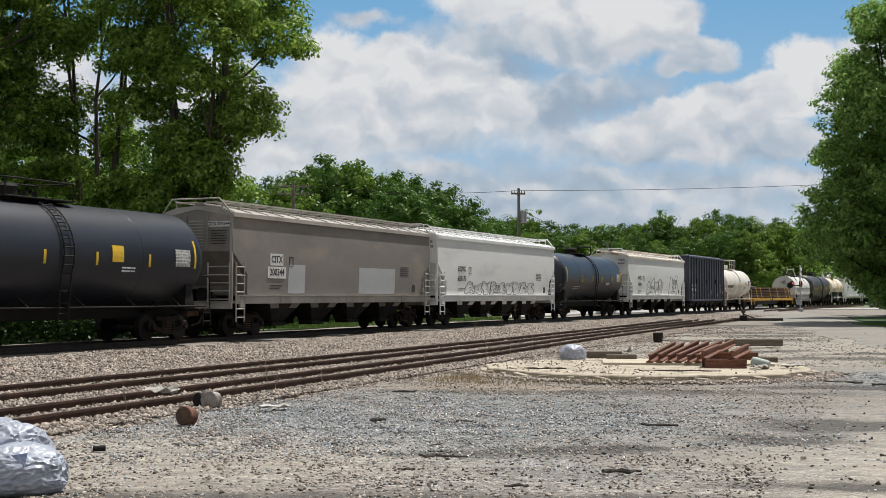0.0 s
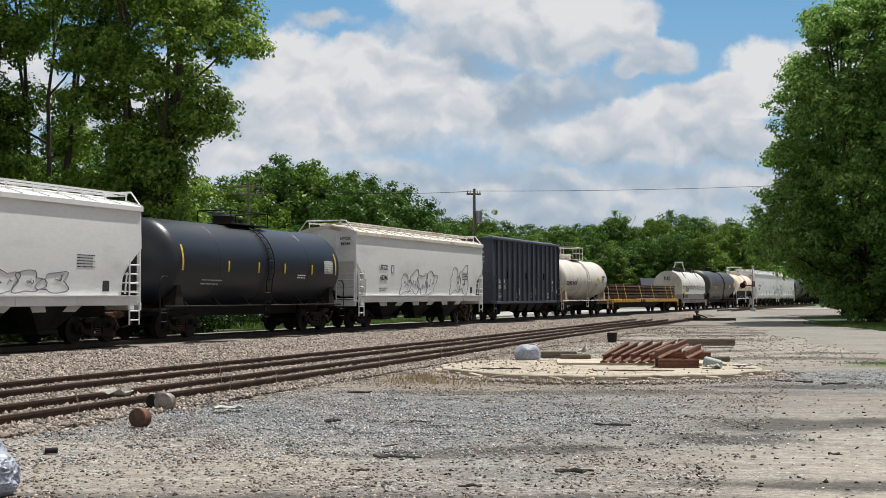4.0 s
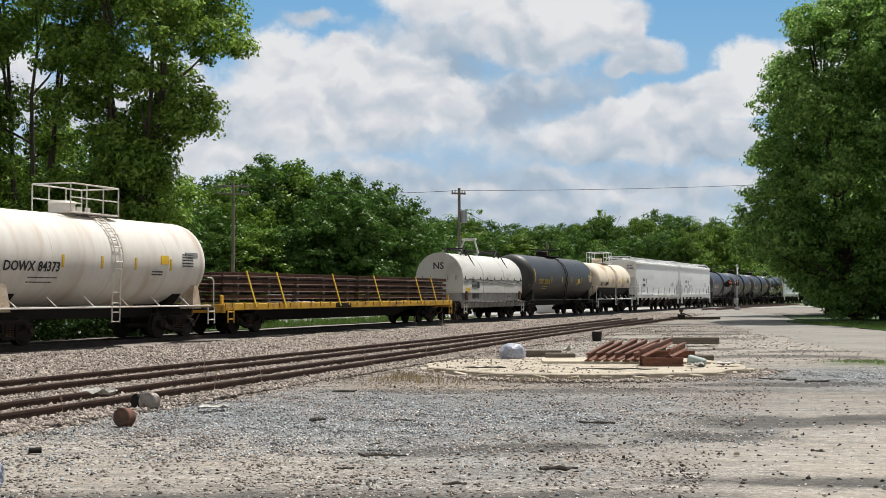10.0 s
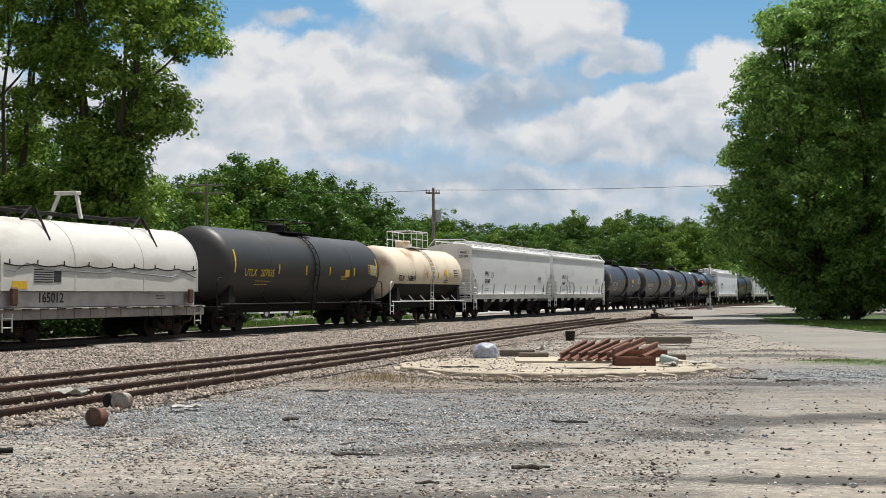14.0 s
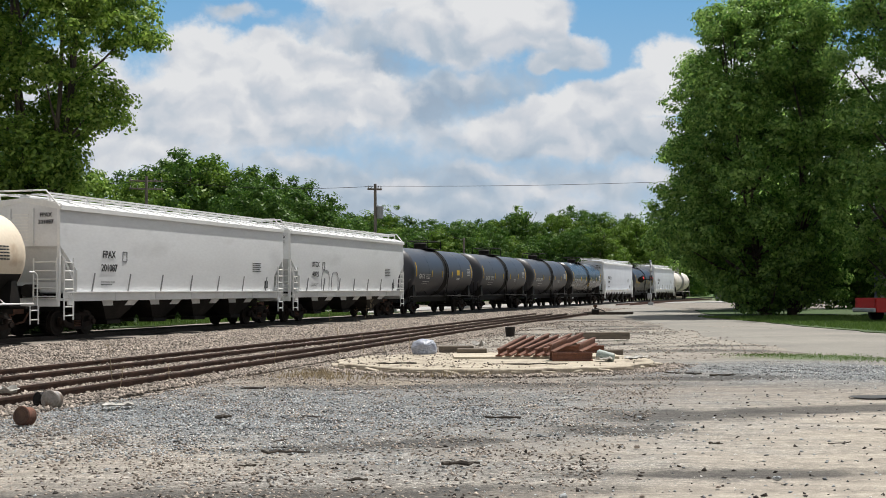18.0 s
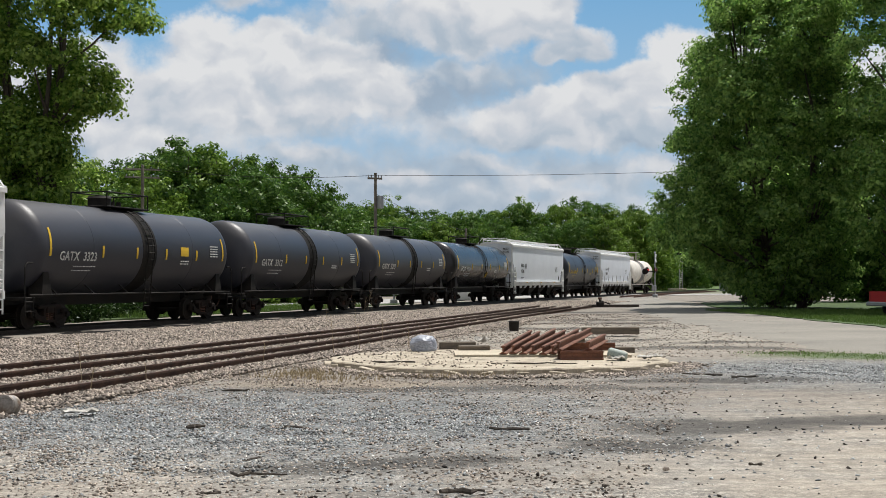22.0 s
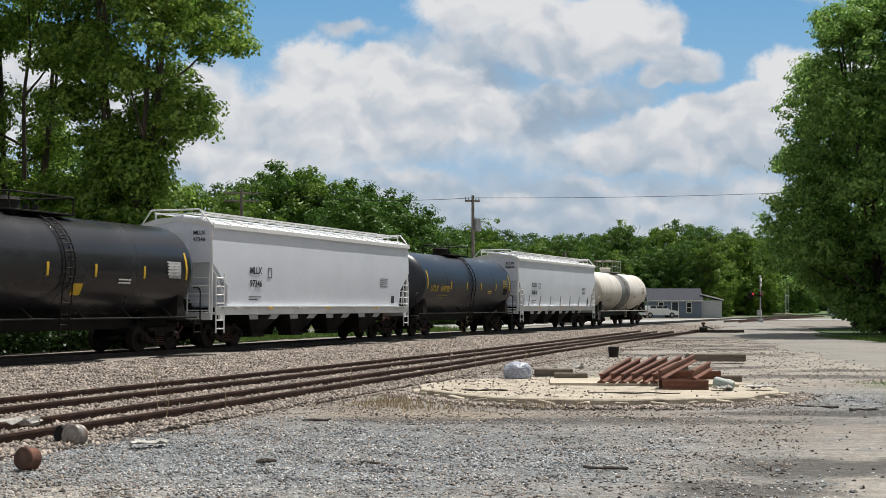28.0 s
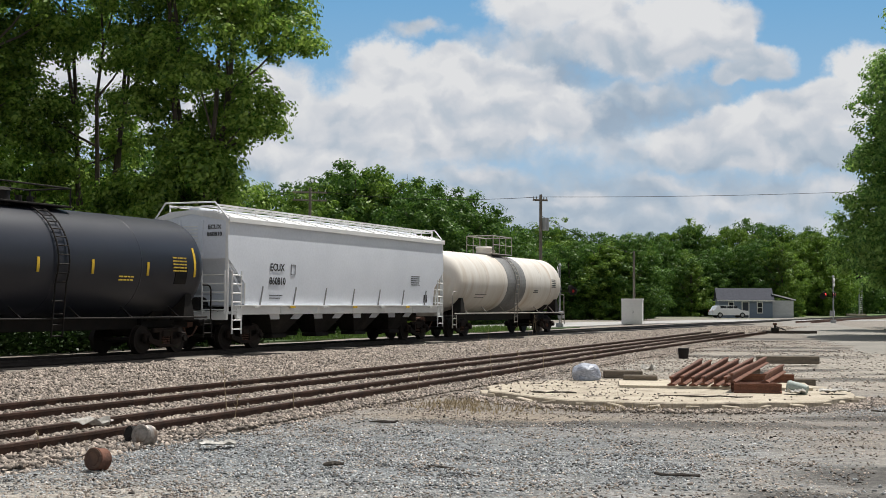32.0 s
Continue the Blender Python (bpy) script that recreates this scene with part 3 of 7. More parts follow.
    for x, z, w, hgt, m in boxes:
        bm = B()
        loft(bm, [[(x - w / 2, flank(q) - 0.006, q), (x + w / 2, flank(q) - 0.006, q), (x + w / 2, flank(q) + 0.02, q), (x - w / 2, flank(q) + 0.02, q)] for q in np.linspace(z - hgt / 2, z + hgt / 2, 4)])
        part("placard", bm, m, body, "painted rectangular panel")
    return car, L


def boxhopper(label, L, paint):
    car = new("ribbed_gondola")
    tagged(car, label, "freight car", "cars of the freight train")
    zb, zt = 1.02, 4.90
    for y in (-1.46, 1.46):
        part("side_wall", box(B(), (0, y, (zb + zt) / 2), (L, 0.05, zt - zb)), paint, car)
    for x in (-L / 2, L / 2):
        part("end_wall", box(B(), (x, 0, (zb + zt) / 2), (0.05, 2.87, zt - zb)), paint, car)
    part("floor", box(B(), (0, 0, 1.25), (L - 0.1, 2.85, 0.06)), paint, car)
    for k in range(15):
        x = -L / 2 + 0.06 + (L - 0.12) * k / 14
        for y in (-1.53, 1.53):
            bm = B()
            box(bm, (x, y, (zb + zt) / 2 - 0.02), (0.12, 0.11, zt - zb - 0.1), 0.012)
            part("rib", bm, paint, car)
    bm = B()
    for y in (-1.52, 1.52):
        box(bm, (0, y, zt), (L + 0.06, 0.16, 0.12), 0.015)
        box(bm, (0, y, zb + 0.05), (L + 0.04, 0.15, 0.16), 0.015)
    for x in (-L / 2, L / 2):
        box(bm, (x, 0, zt), (0.14, 2.9, 0.12), 0.015)
        for z in (2.0, 2.9, 3.6):
            box(bm, (x, 0, z), (0.14, 2.9, 0.10), 0.015)
    part("top_chord", bm, paint, car)
    for k in range(14):
        x = -L / 2 + 0.06 + (L - 0.12) * (k + 0.5) / 14
        for y in (-1, 1):
            bm = B()
            loft(bm, [[(x - w, y * 1.56, zt + 0.05 + d), (x + w, y * 1.56, zt + 0.05 + d), (x + w, y * 1.02, zt + 0.19 + d), (x - w, y * 1.02, zt + 0.19 + d)] for w in [0.46] for d in (0, 0.03)])
            part("cover_plate", bm, paint, car)
    bm = B()
    box(bm, (0, 0, 0.9), (L + 0.2, 0.5, 0.36), 0.02)
    for i in range(5):
        loft(bm, [[(x0 - a, -w, z), (x0 + a, -w, z), (x0 + a, w, z), (x0 - a, w, z)] for x0 in [-L / 2 + 3.4 + (L - 6.8) * i / 4] for a, w, z in ((1.0, 1.3, 1.1), (0.4, 1.0, 0.5))])
    part("underframe", bm, IRON, car)
    for k in (-1, 1):
        ladder(car, (k * (L / 2 - 0.4), -1.62, 0.5), (k * (L / 2 - 0.4), -1.62, 2.6), 0.45, (1, 0, 0), 5, paint, name="side_ladder")
        coupler(car, k * L / 2, k)
        truck(car, k * (L / 2 - 1.6))
    y = -1.49
    for x, z, txt in ((-L / 2 + 1.46, 2.36, "CA"), (-L / 2 + 2.36, 2.36, "BX"), (-L / 2 + 1.46, 2.00, "580"), (-L / 2 + 2.36, 2.00, "676")):
        word("reporting_mark" if txt.isalpha() else "car_number", txt, 0.36, on_near(x, y - 0.004, z), INKW, car)
    for z, txt in ((4.28, "CABX"), (4.08, "580676")):
        word("end_mark", txt, 0.22, on_end(-L / 2 - 0.03, -0.72, z), INKW, car)
    for i in range(5):
        part("stencil_line", box(B(), (-L / 2 - 0.03, -0.72, 3.82 - i * 0.10), (0.008, 0.72 - 0.08 * (i % 3), 0.04)), INKW, car)
    rowmarks(car, -L / 2 + 1.3, y, 1.60, 4, 0.8, INKW)
    for x in (-L * 0.16, L * 0.05, L * 0.3):
        rowmarks(car, x, y, 1.62, 4, 0.6, INKW)
    for x, m in ((-L * 0.12, YELLOW), (L * 0.13, YELLOW), (L * 0.36, YELLOW)):
        bm = B()
        box(bm, (x, y, 1.75), (0.10, 0.02, 0.5))
        part("reflector_stripe", bm, m, car)
    for x in (-L * 0.29, -L * 0.02, L * 0.25):
        bm = B()
        box(bm, (x, y - 0.03, 2.75), (0.07, 0.08, 0.42), 0.015)
        box(bm, (x + 0.05, y - 0.05, 2.88), (0.20, 0.06, 0.10), 0.015)
        part("latch", bm, IRON, car, "small black door latch")
    for x, z, h in ((L * 0.40, 1.95, 0.42), (L * 0.47, 1.75, 0.24), (L * 0.40, 2.4, 0.18)):
        bm = B()
        box(bm, (x, y, z), (0.34 if h > 0.3 else 0.14, 0.02, h))
        part("notice_plate", bm, INKW if h < 0.3 else BLACKFIELD, car)
    return car, L


RAILCUT = [(-0.075, 0), (0.075, 0), (0.075, 0.02), (0.012, 0.045), (0.012, 0.13), (0.037, 0.138), (0.037, 0.172), (-0.037, 0.172), (-0.037, 0.138), (-0.012, 0.13), (-0.012, 0.045), (-0.075, 0.02)]


def flatcar(label, L, paint):
    car = new("flat_car")
    tagged(car, label, "freight car", "cars of the freight train")
    bm = B()
    box(bm, (0, 0, 1.08), (L, 2.7, 0.10), 0.01)
    part("deck", bm, TIE, car)
    for y in (-1.38, 1.38):
        bm = B()
        box(bm, (0, y, 1.05), (L, 0.14, 0.26), 0.02)
        for i in range(26):
            box(bm, (-L / 2 + 0.5 + (L - 1) * i / 25, y * 1.04, 1.12), (0.14, 0.12, 0.16), 0.01)
        part("side_sill", bm, paint, car, "yellow side sill with stake pockets")
    bm = B()
    rings = [[(x, -0.5, 1.0), (x, 0.5, 1.0), (x, 0.4, z), (x, -0.4, z)] for x, z in ((-L / 2, 0.82), (-L / 2 + 4, 0.75), (-L / 2 + 6, 0.45), (L / 2 - 6, 0.45), (L / 2 - 4, 0.75), (L / 2, 0.82))]
    loft(bm, rings)
    part("center_sill", bm, IRON, car)
    for k in (-1, 1):
        bm = B()
        box(bm, (k * L / 2, 0, 1.0), (0.20, 2.8, 0.34), 0.02)
        box(bm, (k * (L / 2 - 0.1), -1.2, 1.32), (0.16, 0.1, 0.35), 0.02)
        part("end_sill", bm, paint, car)
        ladder(car, (k * (L / 2 - 0.35), -1.46, 0.45), (k * (L / 2 - 0.35), -1.46, 1.0), 0.45, (1, 0, 0), 2, paint, name="step")
        coupler(car, k * L / 2, k)
        truck(car, k * (L / 2 - 2.6))
    # load: stacked track panels held by straps
    for lay in range(4):
        z = 1.42 + lay * 0.30
        for gx in range(2):
            x0 = -L / 4 + gx * L / 2
            for y in (-1.15, -0.6, 0.0, 0.6, 1.15):
                part("rail", loft(B(), [[(x, y + o * 0.9, z - 0.09 + h) for o, h in RAILCUT] for x in (x0 - L / 4 + 0.25, x0 + L / 4 - 0.25)]), RUST, car, "rusty rail chained on the deck")
            for i in range(5):
                bm = B()
                box(bm, (x0 - L / 4 + 1.2 + i * (L / 2 - 2.4) / 4, 0, z - 0.15), (0.14, 2.6, 0.09), 0.01)
                part("dunnage", bm, TIE, car)
    for x in (-10.7, -8.2, -2.85, 1.8, 7.3, 9.5):
        bm = B()
        loft(bm, [[(x + a - 0.05, y, z), (x + a + 0.05, y, z), (x + a + 0.05, y + 0.03, z), (x + a - 0.05, y + 0.03, z)] for a, y, z in ((0.45, -1.52, 1.02), (0.0, -1.30, 2.46))])
        part("tie_down_strap", bm, YELLOW, car, "taut yellow strap")
    bm = B()
    box(bm, (-L * 0.08, -1.465, 1.05), (1.6, 0.02, 0.22))
    part("number_field", bm, IRON, car, "black field with the car number")
    return car, L


def coilcar(label, L, paint):
    car = new("coil_car")
    tagged(car, label, "freight car", "cars of the freight train")
    top, base, r = 3.95, 1.62, 1.45
    prof = [(-r, base)] + [(-r * math.cos(a), base + 0.88 + r * math.sin(a)) for a in np.linspace(0, math.pi, 17)] + [(r, base)]
    hood = part("hood", loft(B(), [[(x, y, z) for y, z in prof] for x in (-L / 2 + 0.35, L / 2 - 0.35)]), paint, car, smooth=30)
    for x in (-L / 2 + 0.36, -L / 6, L / 6, L / 2 - 0.36):
        bm = B()
        loft(bm, [[(x + o, y * 1.008, base + (z - base) * 1.006) for y, z in prof] for o in (-0.04, 0.04)])
        part("hood_rib", bm, paint, hood)
    bm = B()
    for i in range(9):
        x = -L / 2 + 0.7 + (L - 1.4) * i / 8
        rod(bm, (x, -r - 0.03, base + 0.78), (x, -r - 0.03, base + 0.95), 0.02, None, 5)
    for k in range(32):
        x0, x1 = (-L / 2 + 0.45 + (L - 0.9) * q / 32 for q in (k, k + 1))
        za, zb = (base + 0.82 - 0.07 * abs(math.sin(math.pi * q / 4)) for q in (k, k + 1))
        rod(bm, (x0, -r - 0.025, za), (x1, -r - 0.025, zb), 0.022, None, 5)
    part("hood_clips", bm, IRON, hood)
    bm = B()
    pipe(bm, [(-L / 2 + 0.5, -r - 0.012, base + 0.62), (-L / 2 + 1.0, -r - 0.012, base + 0.60), (-L / 2 + 1.5, -r - 0.012, base + 0.85), (-L / 2 + 2.4, -r - 0.012, base + 0.66), (-0.5, -r - 0.012, base + 0.60), (0.2, -r - 0.012, base + 0.68), (L / 2 - 2.2, -r - 0.012, base + 0.52), (L / 2 - 1.4, -r - 0.012, base + 0.72), (L / 2 - 0.5, -r - 0.012, base + 0.52)], 0.022)
    part("streak", bm, mat("grey_streak", (0.30, 0.31, 0.31)), hood, "wavy grey scrape along the hood")
    bm = B()
    for x in (-L / 2 + 2.9, L / 2 - 2.9):
        for k in (-1, 1):
            pipe(bm, [(x + k * 0.5, -0.55, top - 0.08), (x, -0.55, top + 0.32)], 0.05)
            pipe(bm, [(x + k * 0.5, 0.55, top - 0.08), (x, 0.55, top + 0.32)], 0.05)
            pipe(bm, [(x, k * 1.25, base + 1.6), (x + 0.2, k * 0.6, top + 0.25)], 0.04)
        pipe(bm, [(x, -0.55, top + 0.32), (x, 0.55, top + 0.32)], 0.05)
    box(bm, (0, 0, top + 0.22), (L - 4.0, 0.16, 0.12), 0.02)
    part("lifting_frame", bm, IRON, hood)
    bm = B()
    for k in (-1, 1):
        loft(bm, [[(-0.55 + s, k * 0.42 * q + 0.0, z), (-0.55 + s + 0.1, k * 0.42 * q, z), (-0.55 + s + 0.1, k * 0.42 * q + 0.1, z), (-0.55 + s, k * 0.42 * q + 0.1, z)] for s, q, z in ((0.0, 1.5, top + 0.1), (0.15, 0.8, top + 0.95))])
    box(bm, (-0.38, 0.05, top + 0.97), (0.3, 0.9, 0.12), 0.02)
    part("lifting_bracket", bm, paint, hood)
    bm = B()
    box(bm, (0, 0, 1.36), (L - 0.6, 2.6, 0.5), 0.02)
    part("trough", bm, mat("grey_trough", (0.42, 0.41, 0.40), (0.30, 0.28, 0.27), 1.5, 0.7), car)
    bm = B()
    for y in (-1.50, 1.50):
        box(bm, (0, y, 0.90), (L, 0.06, 0.30), 0.01)
        box(bm, (0, y * 0.95, 1.07), (L, 0.35, 0.05), 0.01)
        for i in range(14):
            box(bm, (-L / 2 + 0.4 + (L - 0.8) * i / 13, y * 1.02, 0.90), (0.05, 0.06, 0.28))
    part("side_sill", bm, mat("dull_grey_paint", (0.36, 0.34, 0.32), (0.22, 0.19, 0.17), 1.5, 0.8), car)
    for i in range(14):
        part("walkway_grating", box(B(), (-L / 2 + 0.5 + (L - 1.0) * i / 13, -1.60, 1.07), (0.42, 0.06, 0.04)), IRON, car)
    bm = B()
    box(bm, (0, 0, 0.88), (L + 0.1, 0.5, 0.4), 0.02)
    for k in (-1, 1):
        box(bm, (k * L / 2, 0, 0.98), (0.14, 2.8, 0.3), 0.02)
    part("underframe", bm, IRON, car)
    for k in (-1, 1):
        ladder(car, (k * (L / 2 - 0.5), -1.55, 0.4), (k * (L / 2 - 0.5), -1.55, 0.95), 0.45, (1, 0, 0), 2, paint, name="step")
        coupler(car, k * L / 2, k)
        truck(car, k * (L / 2 - 1.7))
        bm = B()
        box(bm, (k * (L / 2 - 0.9), -1.48, 1.45), (0.35, 0.10, 0.55), 0.05)
        part("hood_guide", bm, RUST, car)
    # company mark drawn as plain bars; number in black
    bm = B()
    for i in range(6):
        box(bm, (-L / 2 + 2.35, -r - 0.008, base + 0.28 + i * 0.075), (0.95, 0.012, 0.035))
    box(bm, (-L / 2 + 3.05, -r - 0.008, base + 0.46), (0.36, 0.012, 0.38))
    part("emblem", bm, INKB, hood, "black striped emblem")
    bm = B()
    bm.free()
    word("end_mark", "NS", 0.55, on_end(-L / 2 + 0.305, 0.05, base + 1.55), INKB, hood)
    for k in (-1, 1):
        for q in (0.55, 1.05):
            part("hood_hook", pipe(B(), [(-L / 2 + 0.29, k * q, base + 1.0), (-L / 2 + 0.27, k * q, base + 0.72)], 0.02, 5), IRON, hood)
    word("car_number", "165012", 0.44, on_near(-L / 2 + 2.9, -1.315, 1.40), INKB, car)
    rowmarks(car, L / 2 - 3.0, -1.315, 1.46, 2, 0.6, INKB)
    bm = B()
    box(bm, (-L / 2 + 1.2, -r - 0.008, base + 0.18), (0.7, 0.012, 0.24))
    part("notice", bm, YELLOW, hood, "orange notice panel")
    return car, L


GREY = mat("weathered_grey_paint", (0.225, 0.205, 0.185), (0.165, 0.15, 0.135), 0.5, 0.7, 0, 0.04, 14, (0.30, 0.26, 0.21), 0.6, (0.4, 1, 1))
GREYT = mat("pale_grey_trim", (0.42, 0.40, 0.36), (0.30, 0.27, 0.24), 0.8, 0.7, 0, 0.05, 14)
BLACKT = mat("dull_black_tank", (0.014, 0.0165, 0.026), (0.021, 0.0235, 0.033), 0.5, 0.40, 0, 0.03, 14, (0.034, 0.033, 0.033), 0.4, (0.4, 1, 1))
GLOSST = mat("gloss_black_tank", (0.020, 0.020, 0.023), (0.028, 0.028, 0.030), 0.5, 0.25, 0, 0.02, 10)
GREYT2 = mat("dusty_black_tank", (0.030, 0.032, 0.044), (0.044, 0.045, 0.056), 0.4, 0.45, 0, 0.04, 14, (0.066, 0.063, 0.065), 0.35, (0.4, 1, 1))
BLACKFIELD = mat("black_field", (0.03, 0.03, 0.03), (0.4, 0.4, 0.4), 14, 0.7, 0, 0)
NAVY = mat("navy_blue_paint", (0.034, 0.040, 0.064), (0.056, 0.062, 0.088), 1.2, 0.6, 0, 0.04, 14)
TANKW = mat("chalky_white_tank", (0.72, 0.69, 0.64), (0.60, 0.55, 0.48), 0.6, 0.6, 0, 0.03, 12, (0.50, 0.40, 0.30), 0.7, (2.2, 0.35, 0.35))
CREAM = mat("cream_tank", (0.76, 0.665, 0.53), (0.68, 0.575, 0.435), 0.6, 0.6, 0, 0.03, 12, (0.40, 0.22, 0.09), 0.7)
PALEB = mat("pale_blue_grey_paint", (0.72, 0.755, 0.815), (0.65, 0.685, 0.745), 0.4, 0.5, 0, 0.02, 12)
LTGREY = mat("light_grey_paint", (0.745, 0.76, 0.77), (0.67, 0.68, 0.69), 0.4, 0.5, 0, 0.02, 12, (0.58, 0.585, 0.59), 0.6, (0.35, 1, 1))
HOODP = mat("chalky_hood_paint", (0.63, 0.625, 0.585), (0.54, 0.535, 0.50), 0.5, 0.6, 0, 0.03, 12, (0.44, 0.42, 0.38), 0.8, (0.4, 1, 1))
SOOTT = mat("sooty_black_tank", (0.030, 0.029, 0.028), (0.042, 0.040, 0.038), 0.5, 0.5, 0, 0.03, 14, (0.020, 0.020, 0.022), 0.5, (0.4, 1, 1))
ORANGE = mat("yellow_orange_paint", (0.62, 0.36, 0.03), (0.50, 0.27, 0.03), 1.2, 0.65, 0, 0.05, 14, (0.18, 0.09, 0.04), 1.6)
INKY = mat("yellow_stencil", (0.60, 0.42, 0.05), None, 6, 0.7, 0, 0)
RUSTBAND = mat("rust_streak", (0.42, 0.20, 0.06), (0.60, 0.42, 0.25), 2.0, 0.8, 0, 0.1, 20)
CREAMRUST = mat("rusty_cream_paint", (0.62, 0.54, 0.42), (0.36, 0.24, 0.15), 1.6, 0.8, 0, 0.1, 14)
GREYBAND = mat("grey_band", (0.24, 0.24, 0.24), (0.16, 0.16, 0.16), 1.0, 0.7)
STAINROOF = mat("rust_stained_roof_paint", (0.66, 0.59, 0.49), (0.74, 0.71, 0.66), 0.7, 0.7, 0, 0.05, 12, (0.42, 0.27, 0.16), 0.9)
PATCH = mat("repaint_patch", (0.42, 0.43, 0.44), (0.38, 0.39, 0.40), 1.0, 0.7, 0, 0.02)


def scrawl(car, x0, w, h, z0, seed, material, turns=3):
    """Spray-painted shapes on the flank: peaked outlines and inner strokes, no letters."""
    rng = random.Random(seed)
    g = part("graffiti", B(), material, car, "sprayed graffiti outline")
    bm = B()

    def stroke(pts, r):
        for a, b in zip(pts, pts[1:]):
            rod(bm, (a[0], -bulge(a[1]) - 0.003, a[1]), (b[0], -bulge(b[1]) - 0.003, b[1]), r, None, 4)

    for k in range(turns):
        cx, cw = x0 + w * (k + 0.5) / turns, w / turns * 0.60
        top = h * rng.uniform(0.72, 1.0)
        lean = rng.uniform(-0.15, 0.30)
        ring = []
        for i in range(29):
            a = 2 * math.pi * i / 28
            q = 0.92 + 0.20 * math.sin(a * 3 + seed + k * 1.7) + 0.13 * math.sin(a * 5 + k * 2)
            u, v = math.copysign(abs(math.cos(a)) ** 0.7, math.cos(a)) * q, math.copysign(abs(math.sin(a)) ** 0.8, math.sin(a)) * q
            ring.append((cx + cw * u + lean * top * v * 0.5, max(z0 + top * (0.5 + 0.5 * v), 1.53)))
        stroke(ring, 0.017)
        for e in range(2):
            ax, az = cx + cw * rng.uniform(-0.5, 0.3), z0 + top * rng.uniform(0.25, 0.6)
            stroke([(ax + cw * (0.12 * i + 0.1 * math.sin(i + e)), az + top * (0.05 * i + 0.10 * math.sin(i * 1.4 + k))) for i in range(5)], 0.014)
    bm.to_mesh(g.data)
    bm.free()
    return g


def citx(car, L):
    for x, w, h in ((-L / 2 + 4.6, 1.3, 1.1), (L * 0.17, 3.6, 1.1)):
        bm = B()
        loft(bm, [[(x + s * w / 2, -bulge(z) - o, z) for o, z in ((0.008, 1.56), (0.008, 1.9), (0.008, 2.25), (0.008, 1.56 + h), (-0.02, 1.56 + h), (-0.02, 1.56))] for s in (-1, 1)])
        part("repaint_patch", bm, PATCH, car, "pale grey repainted patch")


def tagger(*spots):
    def add(car, L):
        for x, w, h, seed, shapes in spots:
            scrawl(car, L * x, w, h, 1.55, seed, mat("graffiti_line", (0.16, 0.16, 0.18)), shapes)
    return add


def ribs(car, L):
    for i in range(7):
        bm = B()
        rod(bm, (-L / 2 + 2.0 + (L - 4) * i / 6, -1.47, 1.52), (-L / 2 + 2.15 + (L - 4) * i / 6, -bulge(2.15) - 0.01, 2.15), 0.03, None, 5)
        part("side_stake", bm, mat("grey_stake", (0.33, 0.33, 0.33)), car)


def ribs_tags(car, L):
    ribs(car, L)
    bm = B()
    for x0, w, h in ((-L * 0.27, 1.05, 1.0), (-L * 0.19, 0.95, 0.92)):
        arch = [(x0 + w * (0.5 - 0.5 * math.copysign(abs(math.cos(q)) ** 0.6, math.cos(q))), 1.56 + h * math.sin(q) ** 0.55) for q in np.linspace(0.0, math.pi, 16)]
        for a, b in zip(arch, arch[1:]):
            rod(bm, (a[0], -bulge(a[1]) - 0.003, a[1]), (b[0], -bulge(b[1]) - 0.003, b[1]), 0.017, None, 4)
    part("graffiti", bm, mat("graffiti_line", (0.16, 0.16, 0.18)), car, "two sprayed arches")


def sooty(r, axis, label, L, *rest):
    """A tank car whose underside is painted black up to a straight line below the middle."""
    car, L = tank(label, L, *rest)
    bm = B()
    arcs = np.linspace(-math.pi + 0.41, -0.41, 25)
    ring = lambda k: [(k * math.cos(a), axis + k * math.sin(a)) for a in arcs]  # noqa: E731
    loop = ring(r + 0.010) + list(reversed(ring(r - 0.02)))
    loft(bm, [[(x, y, z) for y, z in loop] for x in (-L / 2 + 0.66, -L / 6, L / 6, L / 2 - 0.66)])
    part("belly", bm, IRON, car, "blackened lower half of the tank", 30)
    return car, L


BLACKBOX = mat("notice_panel", (0.55, 0.55, 0.53), (0.2, 0.2, 0.2), 9, 0.7, 0, 0, 30)
